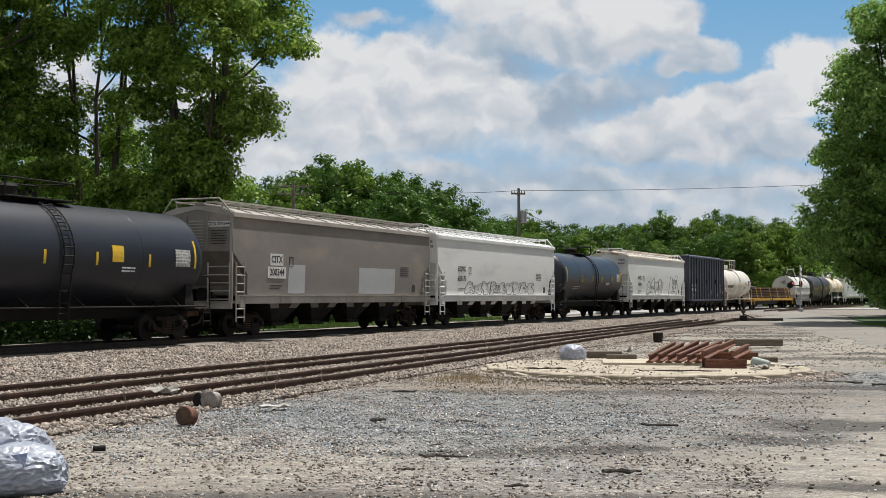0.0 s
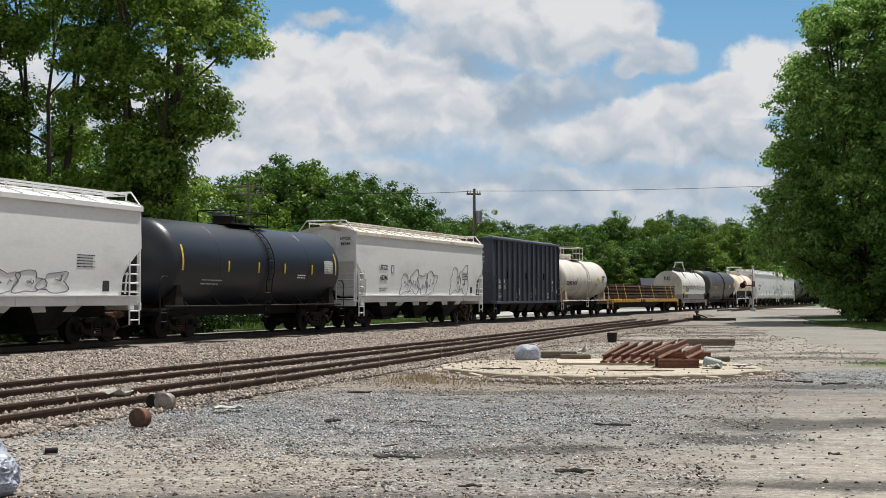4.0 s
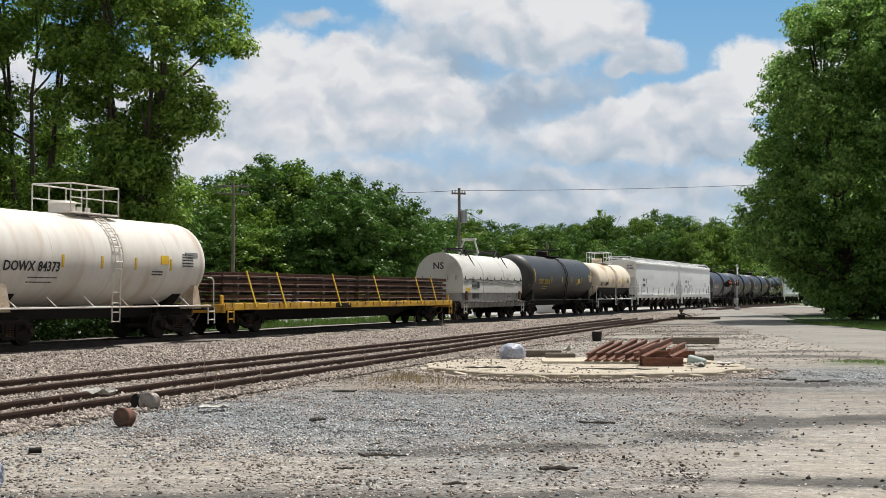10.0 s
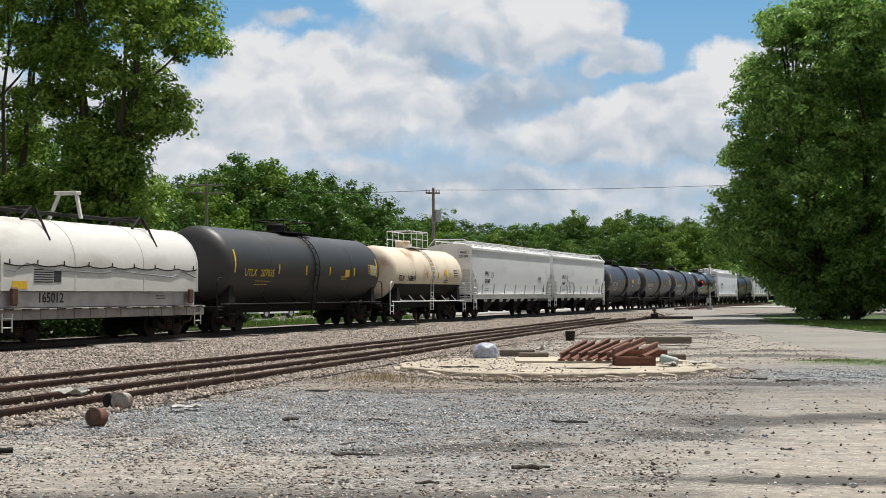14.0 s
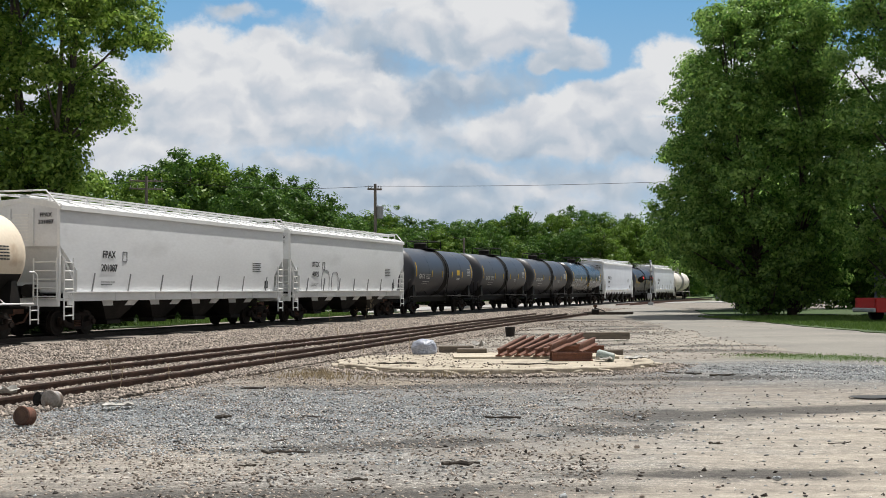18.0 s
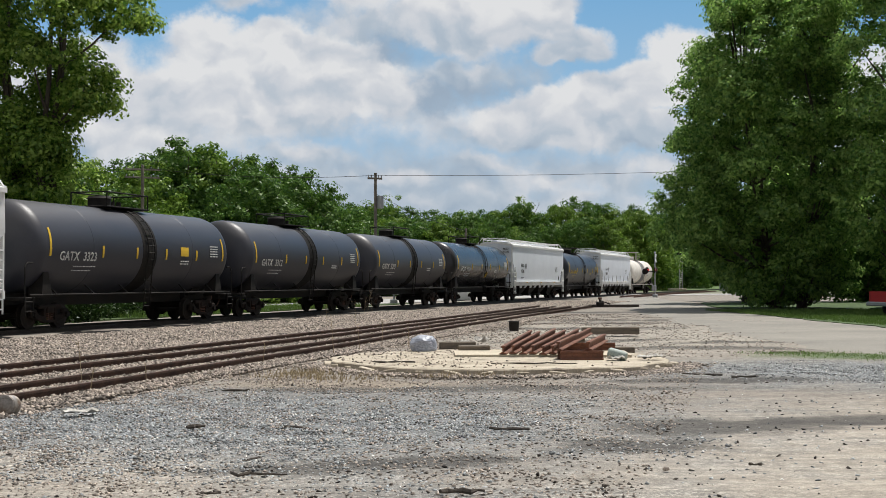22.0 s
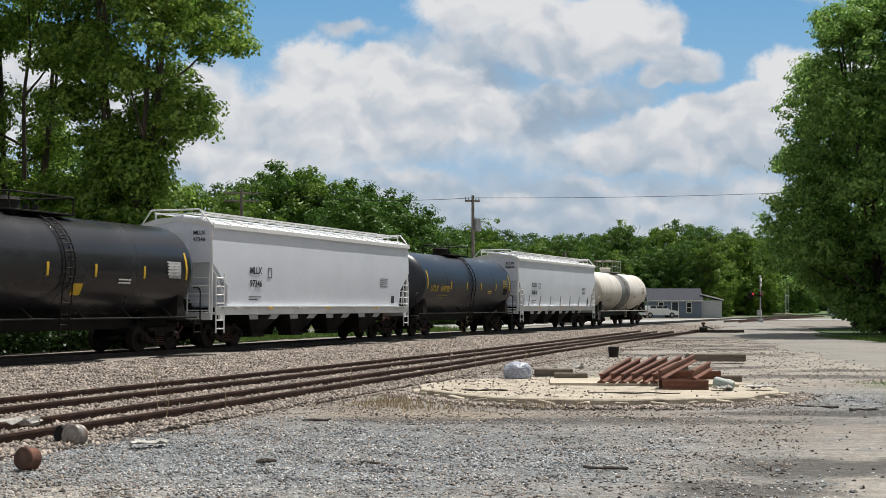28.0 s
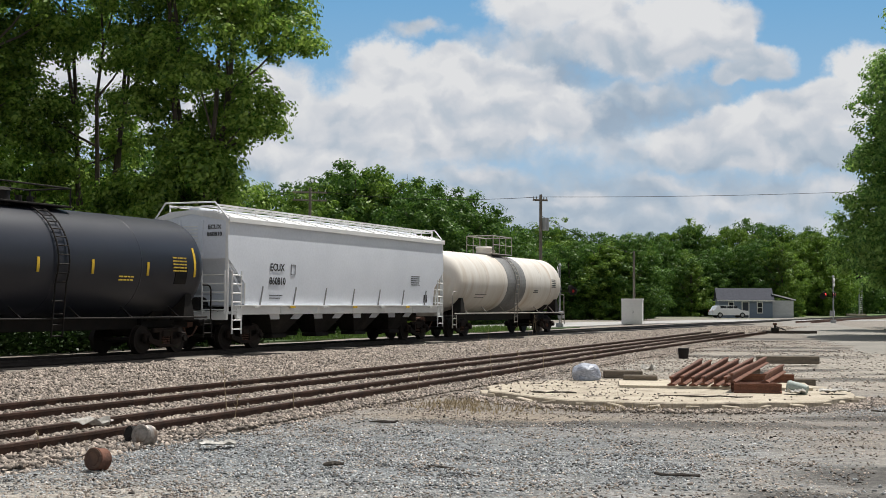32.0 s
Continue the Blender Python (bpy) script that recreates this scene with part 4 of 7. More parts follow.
# car, front end and rear end along the train in metres
TRAIN = [
    (-11.4, 3.95, lambda L: tank("dull black tank car with yellow reflective stripes", L, 1.58, BLACKT, boxes=((L * 0.165, 2.75, 0.55, 0.5, YELLOW), (L / 2 - 1.7, 2.7, 0.8, 0.55, BLACKBOX)))),
    (5.4, 22.9, lambda L: hopper("weathered grey covered hopper car with pale repainted patches", L, GREY, GREYT, "CITX", "200344", 4, None, citx, None, True)),
    (23.85, 41.8, lambda L: hopper("white covered hopper car with faded graffiti", L, WHITEP, WHITEP, "EQUX", "621173", 4, None, tagger((-0.30, 10.5, 0.75, 3, 9), (-0.1, 1.2, 0.6, 8, 1)))),
    (43.2, 57.4, lambda L: tank("dull black tank car between two white hopper cars", L, 1.57, BLACKT, boxes=((L / 2 - 1.7, 2.7, 0.8, 0.55, BLACKBOX),))),
    (58.75, 76.0, lambda L: hopper("white covered hopper car with outlined graffiti", L, WHITEP, WHITEP, "UTCX", "46246", 3, STAINROOF, tagger((-0.20, 4.6, 1.25, 21, 4), (0.20, 2.7, 1.55, 34, 2)))),
    (77.5, 91.45, lambda L: boxhopper("dark navy high-sided gondola with vertical ribs", L, NAVY)),
    (92.7, 105.3, lambda L: tank("chalky white tank car with a railed top platform", L, 1.48, TANKW, "DOWX", "84373", INKB, 2.66, True, True, True, TANKW, IRON, ((L * 0.24, 2.72, 0.5, 0.30, YELLOW), (L / 2 - 1.5, 2.95, 0.8, 0.16, GREYBAND)), (), CREAMRUST)),
    (106.3, 131.4, lambda L: flatcar("yellow flat car loaded with strapped rusty rails", L, ORANGE)),
    (132.8, 144.8, lambda L: coilcar("pale grey coil car with a rounded hood", L, HOODP)),
    (146.2, 163.05, lambda L: tank("long dull black tank car with yellow lettering", L, 1.58, SOOTT, "UTLX", "207035", INKY, 2.68, boxes=((L * 0.22, 2.5, 0.5, 0.35, YELLOW), (L / 2 - 1.5, 2.7, 0.7, 0.5, BLACKBOX)))),
    (164.5, 176.5, lambda L: sooty(1.46, 2.66, "cream tank car with rust streaks and a black belly", L, 1.46, CREAM, "TILX", "110854", INKB, 2.66, True, True, True, WHITEP, IRON, ((L * 0.2, 2.75, 0.45, 0.3, YELLOW),), ((0.35, 0.55, RUSTBAND),))),
    (177.8, 196.3, lambda L: hopper("light grey covered hopper car with side stakes", L, LTGREY, WHITEP, "FPAX", "201087", 4, None, ribs)),
    (197.2, 214.1, lambda L: hopper("light grey covered hopper car with a loop of graffiti", L, LTGREY, WHITEP, "UTCX", "46021", 3, None, ribs_tags)),
    (215.4, 229.7, lambda L: tank("dusty black tank car with white lettering", L, 1.57, GREYT2, "GATX", "3323", INKW, boxes=((L * 0.2, 2.7, 0.6, 0.35, YELLOW),), bands=((0.2, 1.0, IRON),), yellow=True)),
    (231.0, 245.6, lambda L: tank("dusty black tank car with white lettering", L, 1.57, GREYT2, "GATX", "3312", INKW, bands=((0.2, 1.0, IRON),), yellow=True)),
    (247.0, 261.2, lambda L: tank("dusty black tank car with white lettering", L, 1.57, GREYT2, "GATX", "3293", INKW, bands=((0.2, 1.0, IRON),), yellow=True)),
    (262.5, 277.5, lambda L: tank("glossy black tank car with yellow stripes", L, 1.57, GLOSST, "SHQX", "10104", INKW, 2.68, boxes=((L * 0.05, 2.0, 0.45, 0.35, YELLOW), (L / 2 - 1.7, 2.7, 0.7, 0.55, BLACKBOX)))),
    (278.3, 296.2, lambda L: hopper("clean pale blue-grey covered hopper car", L, PALEB, WHITEP, "MLLX", "97346", 4)),
    (297.5, 312.2, lambda L: tank("dull black tank car with yellow lettering", L, 1.57, BLACKT, "UTLX", "649702", INKY, boxes=((L / 2 - 1.7, 2.4, 0.6, 0.5, IRON),))),
    (313.2, 330.6, lambda L: hopper("pale blue-grey covered hopper car with worn stencils", L, PALEB, WHITEP, "ECUX", "860810", 4, None, ribs)),
    (332.0, 347.4, lambda L: tank("white tank car with a broad grey band, last in the train", L, 1.48, TANKW, "", "", INKB, 2.66, True, True, False, GREYT, IRON, (), ((0.2, 2.6, GREYBAND),))),
]
CARS = []
for front, rear, make in TRAIN:
    thing, length = make(rear - front)
    CARS.append((thing, front, rear))


# ---- ground ----
def ground_material():
    m = bpy.data.materials.new("yard_ground")
    m.use_nodes = True
    n, l = m.node_tree.nodes, m.node_tree.links
    b = n["Principled BSDF"]
    b.inputs["Roughness"].default_value = 0.95
    co = n.new("ShaderNodeTexCoord")

    def noise(scale, detail=5, rough=0.6):
        t = n.new("ShaderNodeTexNoise")
        t.inputs["Scale"].default_value, t.inputs["Detail"].default_value, t.inputs["Roughness"].default_value = scale, detail, rough
        l.new(co.outputs["Object"], t.inputs[0])
        return t.outputs[0]

    def calc(op, a, c, clamp=False):
        t = n.new("ShaderNodeMath")
        t.operation, t.use_clamp = op, clamp
        for i, v in enumerate((a, c)):
            if isinstance(v, (int, float)):
                t.inputs[i].default_value = v
            else:
                l.new(v, t.inputs[i])
        return t.outputs[0]

    wob = noise(0.9, 7, 0.68)
    # wheel ruts drawn out across the yard
    rut = n.new("ShaderNodeMapping")
    rut.inputs["Rotation"].default_value, rut.inputs["Scale"].default_value = (0, 0, radians(-8)), (0.22, 1.9, 1)
    l.new(co.outputs["Object"], rut.inputs[0])
    rn = n.new("ShaderNodeTexNoise")
    rn.inputs["Scale"].default_value, rn.inputs["Detail"].default_value, rn.inputs["Roughness"].default_value = 1.6, 6, 0.7
    l.new(rut.outputs[0], rn.inputs[0])
    streak = n.new("ShaderNodeMapRange")
    streak.inputs[1].default_value, streak.inputs[2].default_value, streak.inputs[3].default_value, streak.inputs[4].default_value = 0.34, 0.66, 0.74, 1.18
    l.new(rn.outputs[0], streak.inputs[0])

    def patch(x, y, rx, ry, turn=0.0, edge=0.35, wobble=1.1):
        mp = n.new("ShaderNodeMapping")
        mp.vector_type = "TEXTURE"
        mp.inputs["Location"].default_value = (x, y, 0)
        mp.inputs["Rotation"].default_value = (0, 0, radians(turn))
        mp.inputs["Scale"].default_value = (rx, ry, 1e6)
        l.new(co.outputs["Object"], mp.inputs[0])
        ln = n.new("ShaderNodeVectorMath")
        ln.operation = "LENGTH"
        l.new(mp.outputs[0], ln.inputs[0])
        d = calc("ADD", ln.outputs["Value"], calc("MULTIPLY", calc("SUBTRACT", wob, 0.5), wobble))
        mr = n.new("ShaderNodeMapRange")
        mr.interpolation_type = "SMOOTHSTEP"
        mr.inputs[1].default_value, mr.inputs[2].default_value, mr.inputs[3].default_value, mr.inputs[4].default_value = 1 - edge, 1 + edge, 1, 0
        l.new(d, mr.inputs[0])
        return mr.outputs[0]

    def over(base, colour, mask, amount=1.0):
        t = n.new("ShaderNodeMixRGB")
        l.new(calc("MULTIPLY", mask, amount), t.inputs[0])
        if isinstance(base, tuple):
            t.inputs[1].default_value = (*base, 1)
        else:
            l.new(base, t.inputs[1])
        t.inputs[2].default_value = (*colour, 1)
        return t.outputs[0]

    dirt, blue, tan, dark, green, pale = (0.235, 0.208, 0.176), (0.168, 0.180, 0.184), (0.355, 0.315, 0.26), (0.055, 0.05, 0.044), (0.075, 0.125, 0.03), (0.315, 0.287, 0.242)
    c = over(dirt, tan, patch(9.5, 13, 7.5, 5.5, 10, 0.5))
    c = over(c, tan, patch(2.0, 9.0, 6, 1.6, 0, 0.6), 0.5)
    loose = None
    for x, y, rx, ry, tn, much in ((-1.8, 17.4, 5.6, 4.6, 0, 1.0), (0.4, 11.2, 3.0, 1.0, 5, 0.3), (9.8, 25.0, 4.6, 3.6, 0, 0.9)):
        mask = patch(x, y, rx, ry, tn, 0.75, 2.2)
        c = over(c, blue, mask, much)
        loose = mask if loose is None else calc("MAXIMUM", loose, mask)
    c = over(c, pale, patch(8.5, 42, 6.0, 12.0, -12, 0.4), 0.9)
    c = over(c, tan, patch(-3.2, 13.0, 2.8, 2.2, 0, 0.5), 0.6)
    c = over(c, (0.27, 0.215, 0.15), patch(0.0, 22.6, 2.0, 1.0, 0, 0.5), 0.6)
    for x, y, rx, ry, tn in ((4.7, 16.3, 1.5, 0.75, 6), (3.2, 14.7, 0.9, 0.6, 0), (6.6, 16.8, 1.6, 0.6, 10), (2.0, 21.6, 3.4, 0.6, 0), (6.5, 23.0, 2.2, 0.5, 0), (9.4, 33.3, 2.6, 0.9, -10), (8.0, 47, 3.6, 1.2, 0), (11, 56, 3.2, 1.4, 0), (-1.0, 10.2, 3.0, 0.5, 0), (12.5, 70, 3.0, 2.0, 0), (6.8, 37.5, 2.6, 0.7, 8), (10.6, 36.2, 1.8, 0.6, 0), (5.6, 32.4, 1.4, 0.45, 0), (9.6, 52.5, 3.4, 1.0, 0), (0.5, 13.6, 1.6, 0.35, 5), (3.5, 11.2, 1.5, 0.3, 0)):
        c = over(c, dark, patch(x, y, rx, ry, tn, 0.45, 2.0), 0.85)
    c = over(c, green, patch(11.2, 29.6, 1.8, 1.0, -20, 0.6), 0.8)
    far = n.new("ShaderNodeMapRange")
    sep = n.new("ShaderNodeSeparateXYZ")
    l.new(co.outputs["Object"], sep.inputs[0])
    far.inputs[1].default_value, far.inputs[2].default_value = 150, 230
    l.new(sep.outputs[1], far.inputs[0])
    c = over(c, green, far.outputs[0])
    def pebbles(scale, lo, hi):
        t = n.new("ShaderNodeTexVoronoi")
        t.inputs["Scale"].default_value = scale
        l.new(co.outputs["Object"], t.inputs[0])
        sp = n.new("ShaderNodeSeparateXYZ")
        l.new(t.outputs["Color"], sp.inputs[0])
        r = n.new("ShaderNodeMapRange")
        r.inputs[3].default_value, r.inputs[4].default_value = lo, hi
        l.new(calc("POWER", sp.outputs[0], 1.6), r.inputs[0])
        return r.outputs[0], t.outputs["Distance"]

    pa, da = pebbles(30, 0.42, 1.95)
    pb, db = pebbles(70, 0.55, 1.6)
    grain = noise(5, 6, 0.75)
    sr = n.new("ShaderNodeMapRange")
    sr.inputs[1].default_value, sr.inputs[2].default_value, sr.inputs[3].default_value, sr.inputs[4].default_value = 0.32, 0.68, 0.68, 1.28
    l.new(grain, sr.inputs[0])
    mul = n.new("ShaderNodeMixRGB")
    mul.blend_type, mul.inputs[0].default_value = "MULTIPLY", 1
    l.new(c, mul.inputs[1])
    speck = calc("SUBTRACT", calc("MULTIPLY", pa, pb), 1.0)
    speck = calc("ADD", calc("MULTIPLY", speck, calc("ADD", calc("MULTIPLY", loose, 0.55), 0.14)), 1.0)
    l.new(calc("MULTIPLY", calc("MULTIPLY", speck, sr.outputs[0]), streak.outputs[0]), mul.inputs[2])
    l.new(mul.outputs[0], b.inputs["Base Color"])
    bp = n.new("ShaderNodeBump")
    bp.invert = True
    bp.inputs["Strength"].default_value, bp.inputs["Distance"].default_value = 0.45, 0.02
    l.new(calc("ADD", da, calc("MULTIPLY", db, 0.5)), bp.inputs["Height"])
    l.new(bp.outputs[0], b.inputs["Normal"])
    return m


def ground_z(x, y):
    """Height of the uneven yard."""
    if abs(x) < 70 and -20 < y < 120:
        return 0.05 * noise.noise((x * 0.35, y * 0.35, 0)) + 0.03 * noise.noise((x * 1.3, y * 1.3, 4)) - 0.02
    return 0.0


def build_ground():
    xs = np.unique(np.r_[np.linspace(-3000, -60, 14), np.linspace(-60, -14, 24), np.linspace(-14, 16, 76), np.linspace(16, 60, 23), np.linspace(60, 3000, 14)])
    ys = np.unique(np.r_[np.linspace(-3000, -20, 10), np.linspace(-20, 6, 12), np.linspace(6, 45, 98), np.linspace(45, 200, 60), np.linspace(200, 3500, 12)])
    gx, gy = np.meshgrid(xs, ys)
    gz = np.zeros_like(gx)
    for i in range(gx.shape[0]):
        for j in range(gx.shape[1]):
            gz[i, j] = ground_z(gx[i, j], gy[i, j])
    v = np.stack([gx, gy, gz], -1).reshape(-1, 3)
    w = len(xs)
    i = np.arange(len(ys) - 1)[:, None] * w + np.arange(w - 1)[None]
    f = np.stack([i, i + 1, i + w + 1, i + w], -1).reshape(-1, 4)
    g = raw("ground", v, f, ground_material())
    for p in g.data.polygons:
        p.use_smooth = True
    tagged(g, "gravel and packed dirt railway yard with stains", "ground", kind="structure")


build_ground()


def strip(name, left, right, z, material, ragged=0.0, taper=0.0):
    """A sheet between two lines of plan points, with skirts down into the ground and worn edges."""
    def finer(line):
        out = []
        for p, q in zip(line, line[1:]):
            for k in range(8):
                t = k / 8
                x, y = p[0] + (q[0] - p[0]) * t, p[1] + (q[1] - p[1]) * t
                out.append((x + ragged * noise.noise((x * 0.8, y * 0.8, 3)), y))
        return out + [line[-1]]

    rings = []
    for p, q in zip(finer(left), finer(right)):
        if taper:
            rings.append([(*p, z - 0.5), (p[0] - taper, p[1], z - 0.16), (p[0] + 0.2, p[1], z), (q[0], q[1], z), (*q, z - 0.5)])
        else:
            rings.append([(*p, z - 0.4), (p[0], p[1], z), (q[0], q[1], z), (*q, z - 0.4)])
    return part(name, loft(B(), rings), material, None)


road = strip("road", [(11.5, 12), (12.4, 22), (12.6, 29.5), (12.2, 38), (13.4, 50), (14.8, 62), (17.5, 81), (22.5, 112), (27.5, 140), (33, 172)], [(26, 12), (21.5, 28), (18.9, 42.4), (19.1, 54.3), (20.6, 65.3), (23.6, 85.7), (28.7, 120.2), (34, 147), (41, 178)][:1] + [(23, 22), (21, 29.5), (19.2, 42), (19.1, 54.3), (20.3, 64), (23.3, 84), (28, 116), (33.5, 144), (39.5, 175)], 0.02, ASPHALT, 0.5, 2.2)
tagged(road, "pale worn asphalt road leading to the level crossing", "road", kind="structure")
lawn = strip("lawn", [(18.9, 42.4), (19.1, 54.3), (20.6, 65.3), (23.6, 85.7), (26.5, 97)], [(80, 30), (80, 50), (80, 66), (80, 86), (80, 100)], 0.045, GRASS, 0.5)
tagged(lawn, "mown lawn beside the road", "lawn", kind="structure")
verge = strip("verge", [(-90, 40), (-42, 52), (-20, 64), (-8, 92), (2, 118)], [(-70, 2), (-30, 14), (-18.5, 38), (-8.6, 64), (4.5, 98)], 0.03, GRASS)
tagged(verge, "grass verge behind the main track", "grass", kind="structure")
back_road = strip("back_road", [(-80, 40), (-34, 47), (-20, 60), (-12.5, 75), (-6, 94), (3, 118), (24, 152), (60, 166), (110, 176)], [(-80, 34), (-30, 39), (-14.5, 55), (-5.8, 73), (0.5, 91), (9.0, 112), (27, 143), (60, 157), (110, 167)], 0.06, mat("pale_road", (0.42, 0.41, 0.39), (0.33, 0.32, 0.31), 0.3, 0.95))
tagged(back_road, "pale concrete road behind the railway", "road", kind="structure")


# ---- tracks ----
def rail_section():
    return [(-0.075, 0), (0.075, 0), (0.075, 0.02), (0.012, 0.045), (0.012, 0.13), (0.037, 0.138), (0.037, 0.172), (-0.037, 0.172), (-0.037, 0.138), (-0.012, 0.13), (-0.012, 0.045), (-0.075, 0.02)]


def rail_along(pts, top, name, material, parent):
    """A rail's true section swept along plan points."""
    rings = []
    for i, p in enumerate(pts):
        d = Vector(pts[min(i + 1, len(pts) - 1)]) - Vector(pts[max(i - 1, 0)])
        d.normalize()
        nx, ny = d.y, -d.x
        rings.append([(p[0] + nx * o, p[1] + ny * o, top - 0.172 + h) for o, h in rail_section()])
    return part(name, loft(B(), rings), material, parent)


SHINY = mat("worn_rail_steel", (0.04, 0.03, 0.025), (0.022, 0.017, 0.015), 4, 0.6, 0.2, 0.1, 30)
main_track = new("main_track")
tagged(main_track, "main railway track on crushed stone ballast", "railway track", kind="structure")
SS = [s for s in np.arange(-60, 430, 3.0)]
for lat in (-0.7525, 0.7525):
    rail_along([tuple(on_track(s, lat)[0][:2]) for s in SS], RAIL_Z, "rail", SHINY, main_track)
bed = []
for s in SS:
    ring = []
    for lat, z in ((-4.0, -0.1), (-2.2, -0.03), (2.2, -0.03), (4.2, -0.1)):
        p, a = on_track(s, lat, z)
        ring.append(tuple(p))
    bed.append(ring + [tuple(on_track(s, 3.9, -0.5)[0]), tuple(on_track(s, -3.8, -0.5)[0])])
part("ballast", loft(B(), bed), BALLAST_BED, main_track, "grey-tan crushed stone")
# Train's shade put into the bed's colour: near-black stone, hardly any sheen.
SHADEBED = mat("shade_black_ballast", (0.016, 0.014, 0.013), (0.010, 0.009, 0.008), 1.0, 0.9, 0, 0.8, 14, None, 3, (1, 1, 1), 0.0, 16.0)
SHADEBED.node_tree.nodes["Principled BSDF"].inputs["Specular IOR Level"].default_value = 0.08
part("oily_bed", loft(B(), [[tuple(on_track(s, lat, z)[0]) for lat, z in ((-3.2, -0.012), (2.2, -0.012), (2.95, -0.03), (3.0, -0.2), (-3.4, -0.2))] for s in SS]), SHADEBED, main_track, "black stone strip with the train's shade put into its colour")
bm = B()
box(bm, (0, 0, 0), (0.22, 2.6, 0.18), 0.015)
tie_me = bpy.data.meshes.new("tie")
bm.to_mesh(tie_me)
bm.free()
tie_me.materials.append(TIE)


def lay_tie(parent, p, a, z):
    ob = new("tie", tie_me)
    ob.parent = parent
    ob.matrix_basis = Matrix.Translation((p[0], p[1], z)) @ Matrix.Rotation(math.pi / 2 - a, 4, "Z")


for i in range(150):
    p, a = on_track(-10 + i * 0.56)
    lay_tie(main_track, p, a, RAIL_Z - 0.172 - 0.085)

SIDING = {"far_left": [(-13.1, 6), (-7.21, 23.57), (-4.47, 31.0), (-0.2, 43.4), (4.5, 58.2), (11.8, 82)], "far_right": [(-11.7, 6), (-6.5, 21.69), (-3.93, 28.9), (-0.1, 40.3), (4.4, 54.5), (12.6, 80.5)],
          "near_left": [(-9.9, 6), (-5.59, 19.24), (-3.5, 25.7), (-0.04, 36.4), (2.7, 46), (8.0, 63), (13.6, 80.5)], "near_right": [(-8.7, 6), (-5.02, 17.72), (-3.15, 23.6), (0.0, 33.7), (3.66, 46.2), (9.2, 63.5), (15.2, 82)]}


def smooth_line(pts, step=1.5):
    """Even points along a gently bent line through the given ones."""
    pts = [Vector(p) for p in pts]
    out = []
    for i in range(len(pts) - 1):
        p0, p1, p2, p3 = pts[max(i - 1, 0)], pts[i], pts[i + 1], pts[min(i + 2, len(pts) - 1)]
        n = max(2, int((p2 - p1).length / step))
        for k in range(n):
            out.append(tuple(p1.lerp(p2, k / n)))
    out.append(tuple(pts[-1]))
    return out


OLDRAIL = mat("brown_siding_rail", (0.085, 0.043, 0.028), (0.042, 0.025, 0.019), 4, 0.85, 0.1, 0.3, 40)
siding = new("siding_track")
tagged(siding, "rusty turnout of two siding tracks", "railway track", kind="structure")
SBED = strip("siding_bed", [(x - 1.3, y) for x, y in SIDING["far_left"]], [(x + 0.7, y) for x, y in SIDING["near_right"][:3] + SIDING["near_right"][3:6]], 0.018, BALLAST_BED, 0.25)
tagged(SBED, "crushed stone bed of the siding", "gravel", kind="structure")
for pts in SIDING.values():
    rail_along(smooth_line(pts), RAIL_Z, "rail", OLDRAIL, siding)
for i in range(110):
    k = 8 + i * 0.58
    for near in (0, 1):
        if near and k > 45:
            continue
        x = (-11.9 + (k - 6) * 0.325) if not near else (-9.3 + (k - 6) * 0.304)
        lay_tie(siding, (x, k), math.atan(0.325 if not near else 0.304), RAIL_Z - 0.172 - 0.115)


def stones(name, place, count, lo, hi, material, seed, label, z0=0.0):
    """Broken stone: small irregular eight-faced pieces, all in one mesh."""
    rng = np.random.default_rng(seed)
    c = place(rng, count)
    count = len(c)
    size = rng.uniform(lo, hi, count)
    base = np.array([(1, 0, 0), (0, 1, 0), (-1, 0, 0), (0, -1, 0), (0, 0, 0.62), (0, 0, -0.6)], float)
    tri = np.array([(0, 1, 4), (1, 2, 4), (2, 3, 4), (3, 0, 4), (1, 0, 5), (2, 1, 5), (3, 2, 5), (0, 3, 5)])
    v = base[None] * size[:, None, None] * rng.uniform(0.55, 1.15, (count, 6, 3)) + rng.normal(0, 0.24, (count, 6, 3)) * size[:, None, None]
    a = rng.uniform(0, 2 * np.pi, count)
    ca, sa_ = np.cos(a)[:, None], np.sin(a)[:, None]
    v = np.stack([v[..., 0] * ca - v[..., 1] * sa_, v[..., 0] * sa_ + v[..., 1] * ca, v[..., 2]], -1) + c[:, None]
    f = (tri[None] + 6 * np.arange(count)[:, None, None]).reshape(-1, 3)
    ob = raw(name, v.reshape(-1, 3), f, material)
    tagged(ob, label, "stones", kind="stuff")
    return ob


STONE = mat("crushed_stone", (0.345, 0.292, 0.242), (0.18, 0.152, 0.13), 2.0, 0.95, 0, 0.2, 40, None, 3, (1, 1, 1), -0.7)
STONEB = mat("bluish_stone", (0.30, 0.315, 0.318), (0.19, 0.20, 0.205), 2.0, 0.95, 0, 0.2, 40, None, 3, (1, 1, 1), -0.75)


def place_ballast(rng, n):
    out = []
    for a, b in zip(-20 + 96 * rng.random(n), 2.7 + 7.0 * rng.random(n) ** 1.15):
        p, _ = on_track(a, b)
        out.append((p.x, p.y, max(ground_z(p.x, p.y), -0.03 - (b - 2.2) * 0.035) + rng.uniform(0.0, 0.03)))
    return np.array(out)


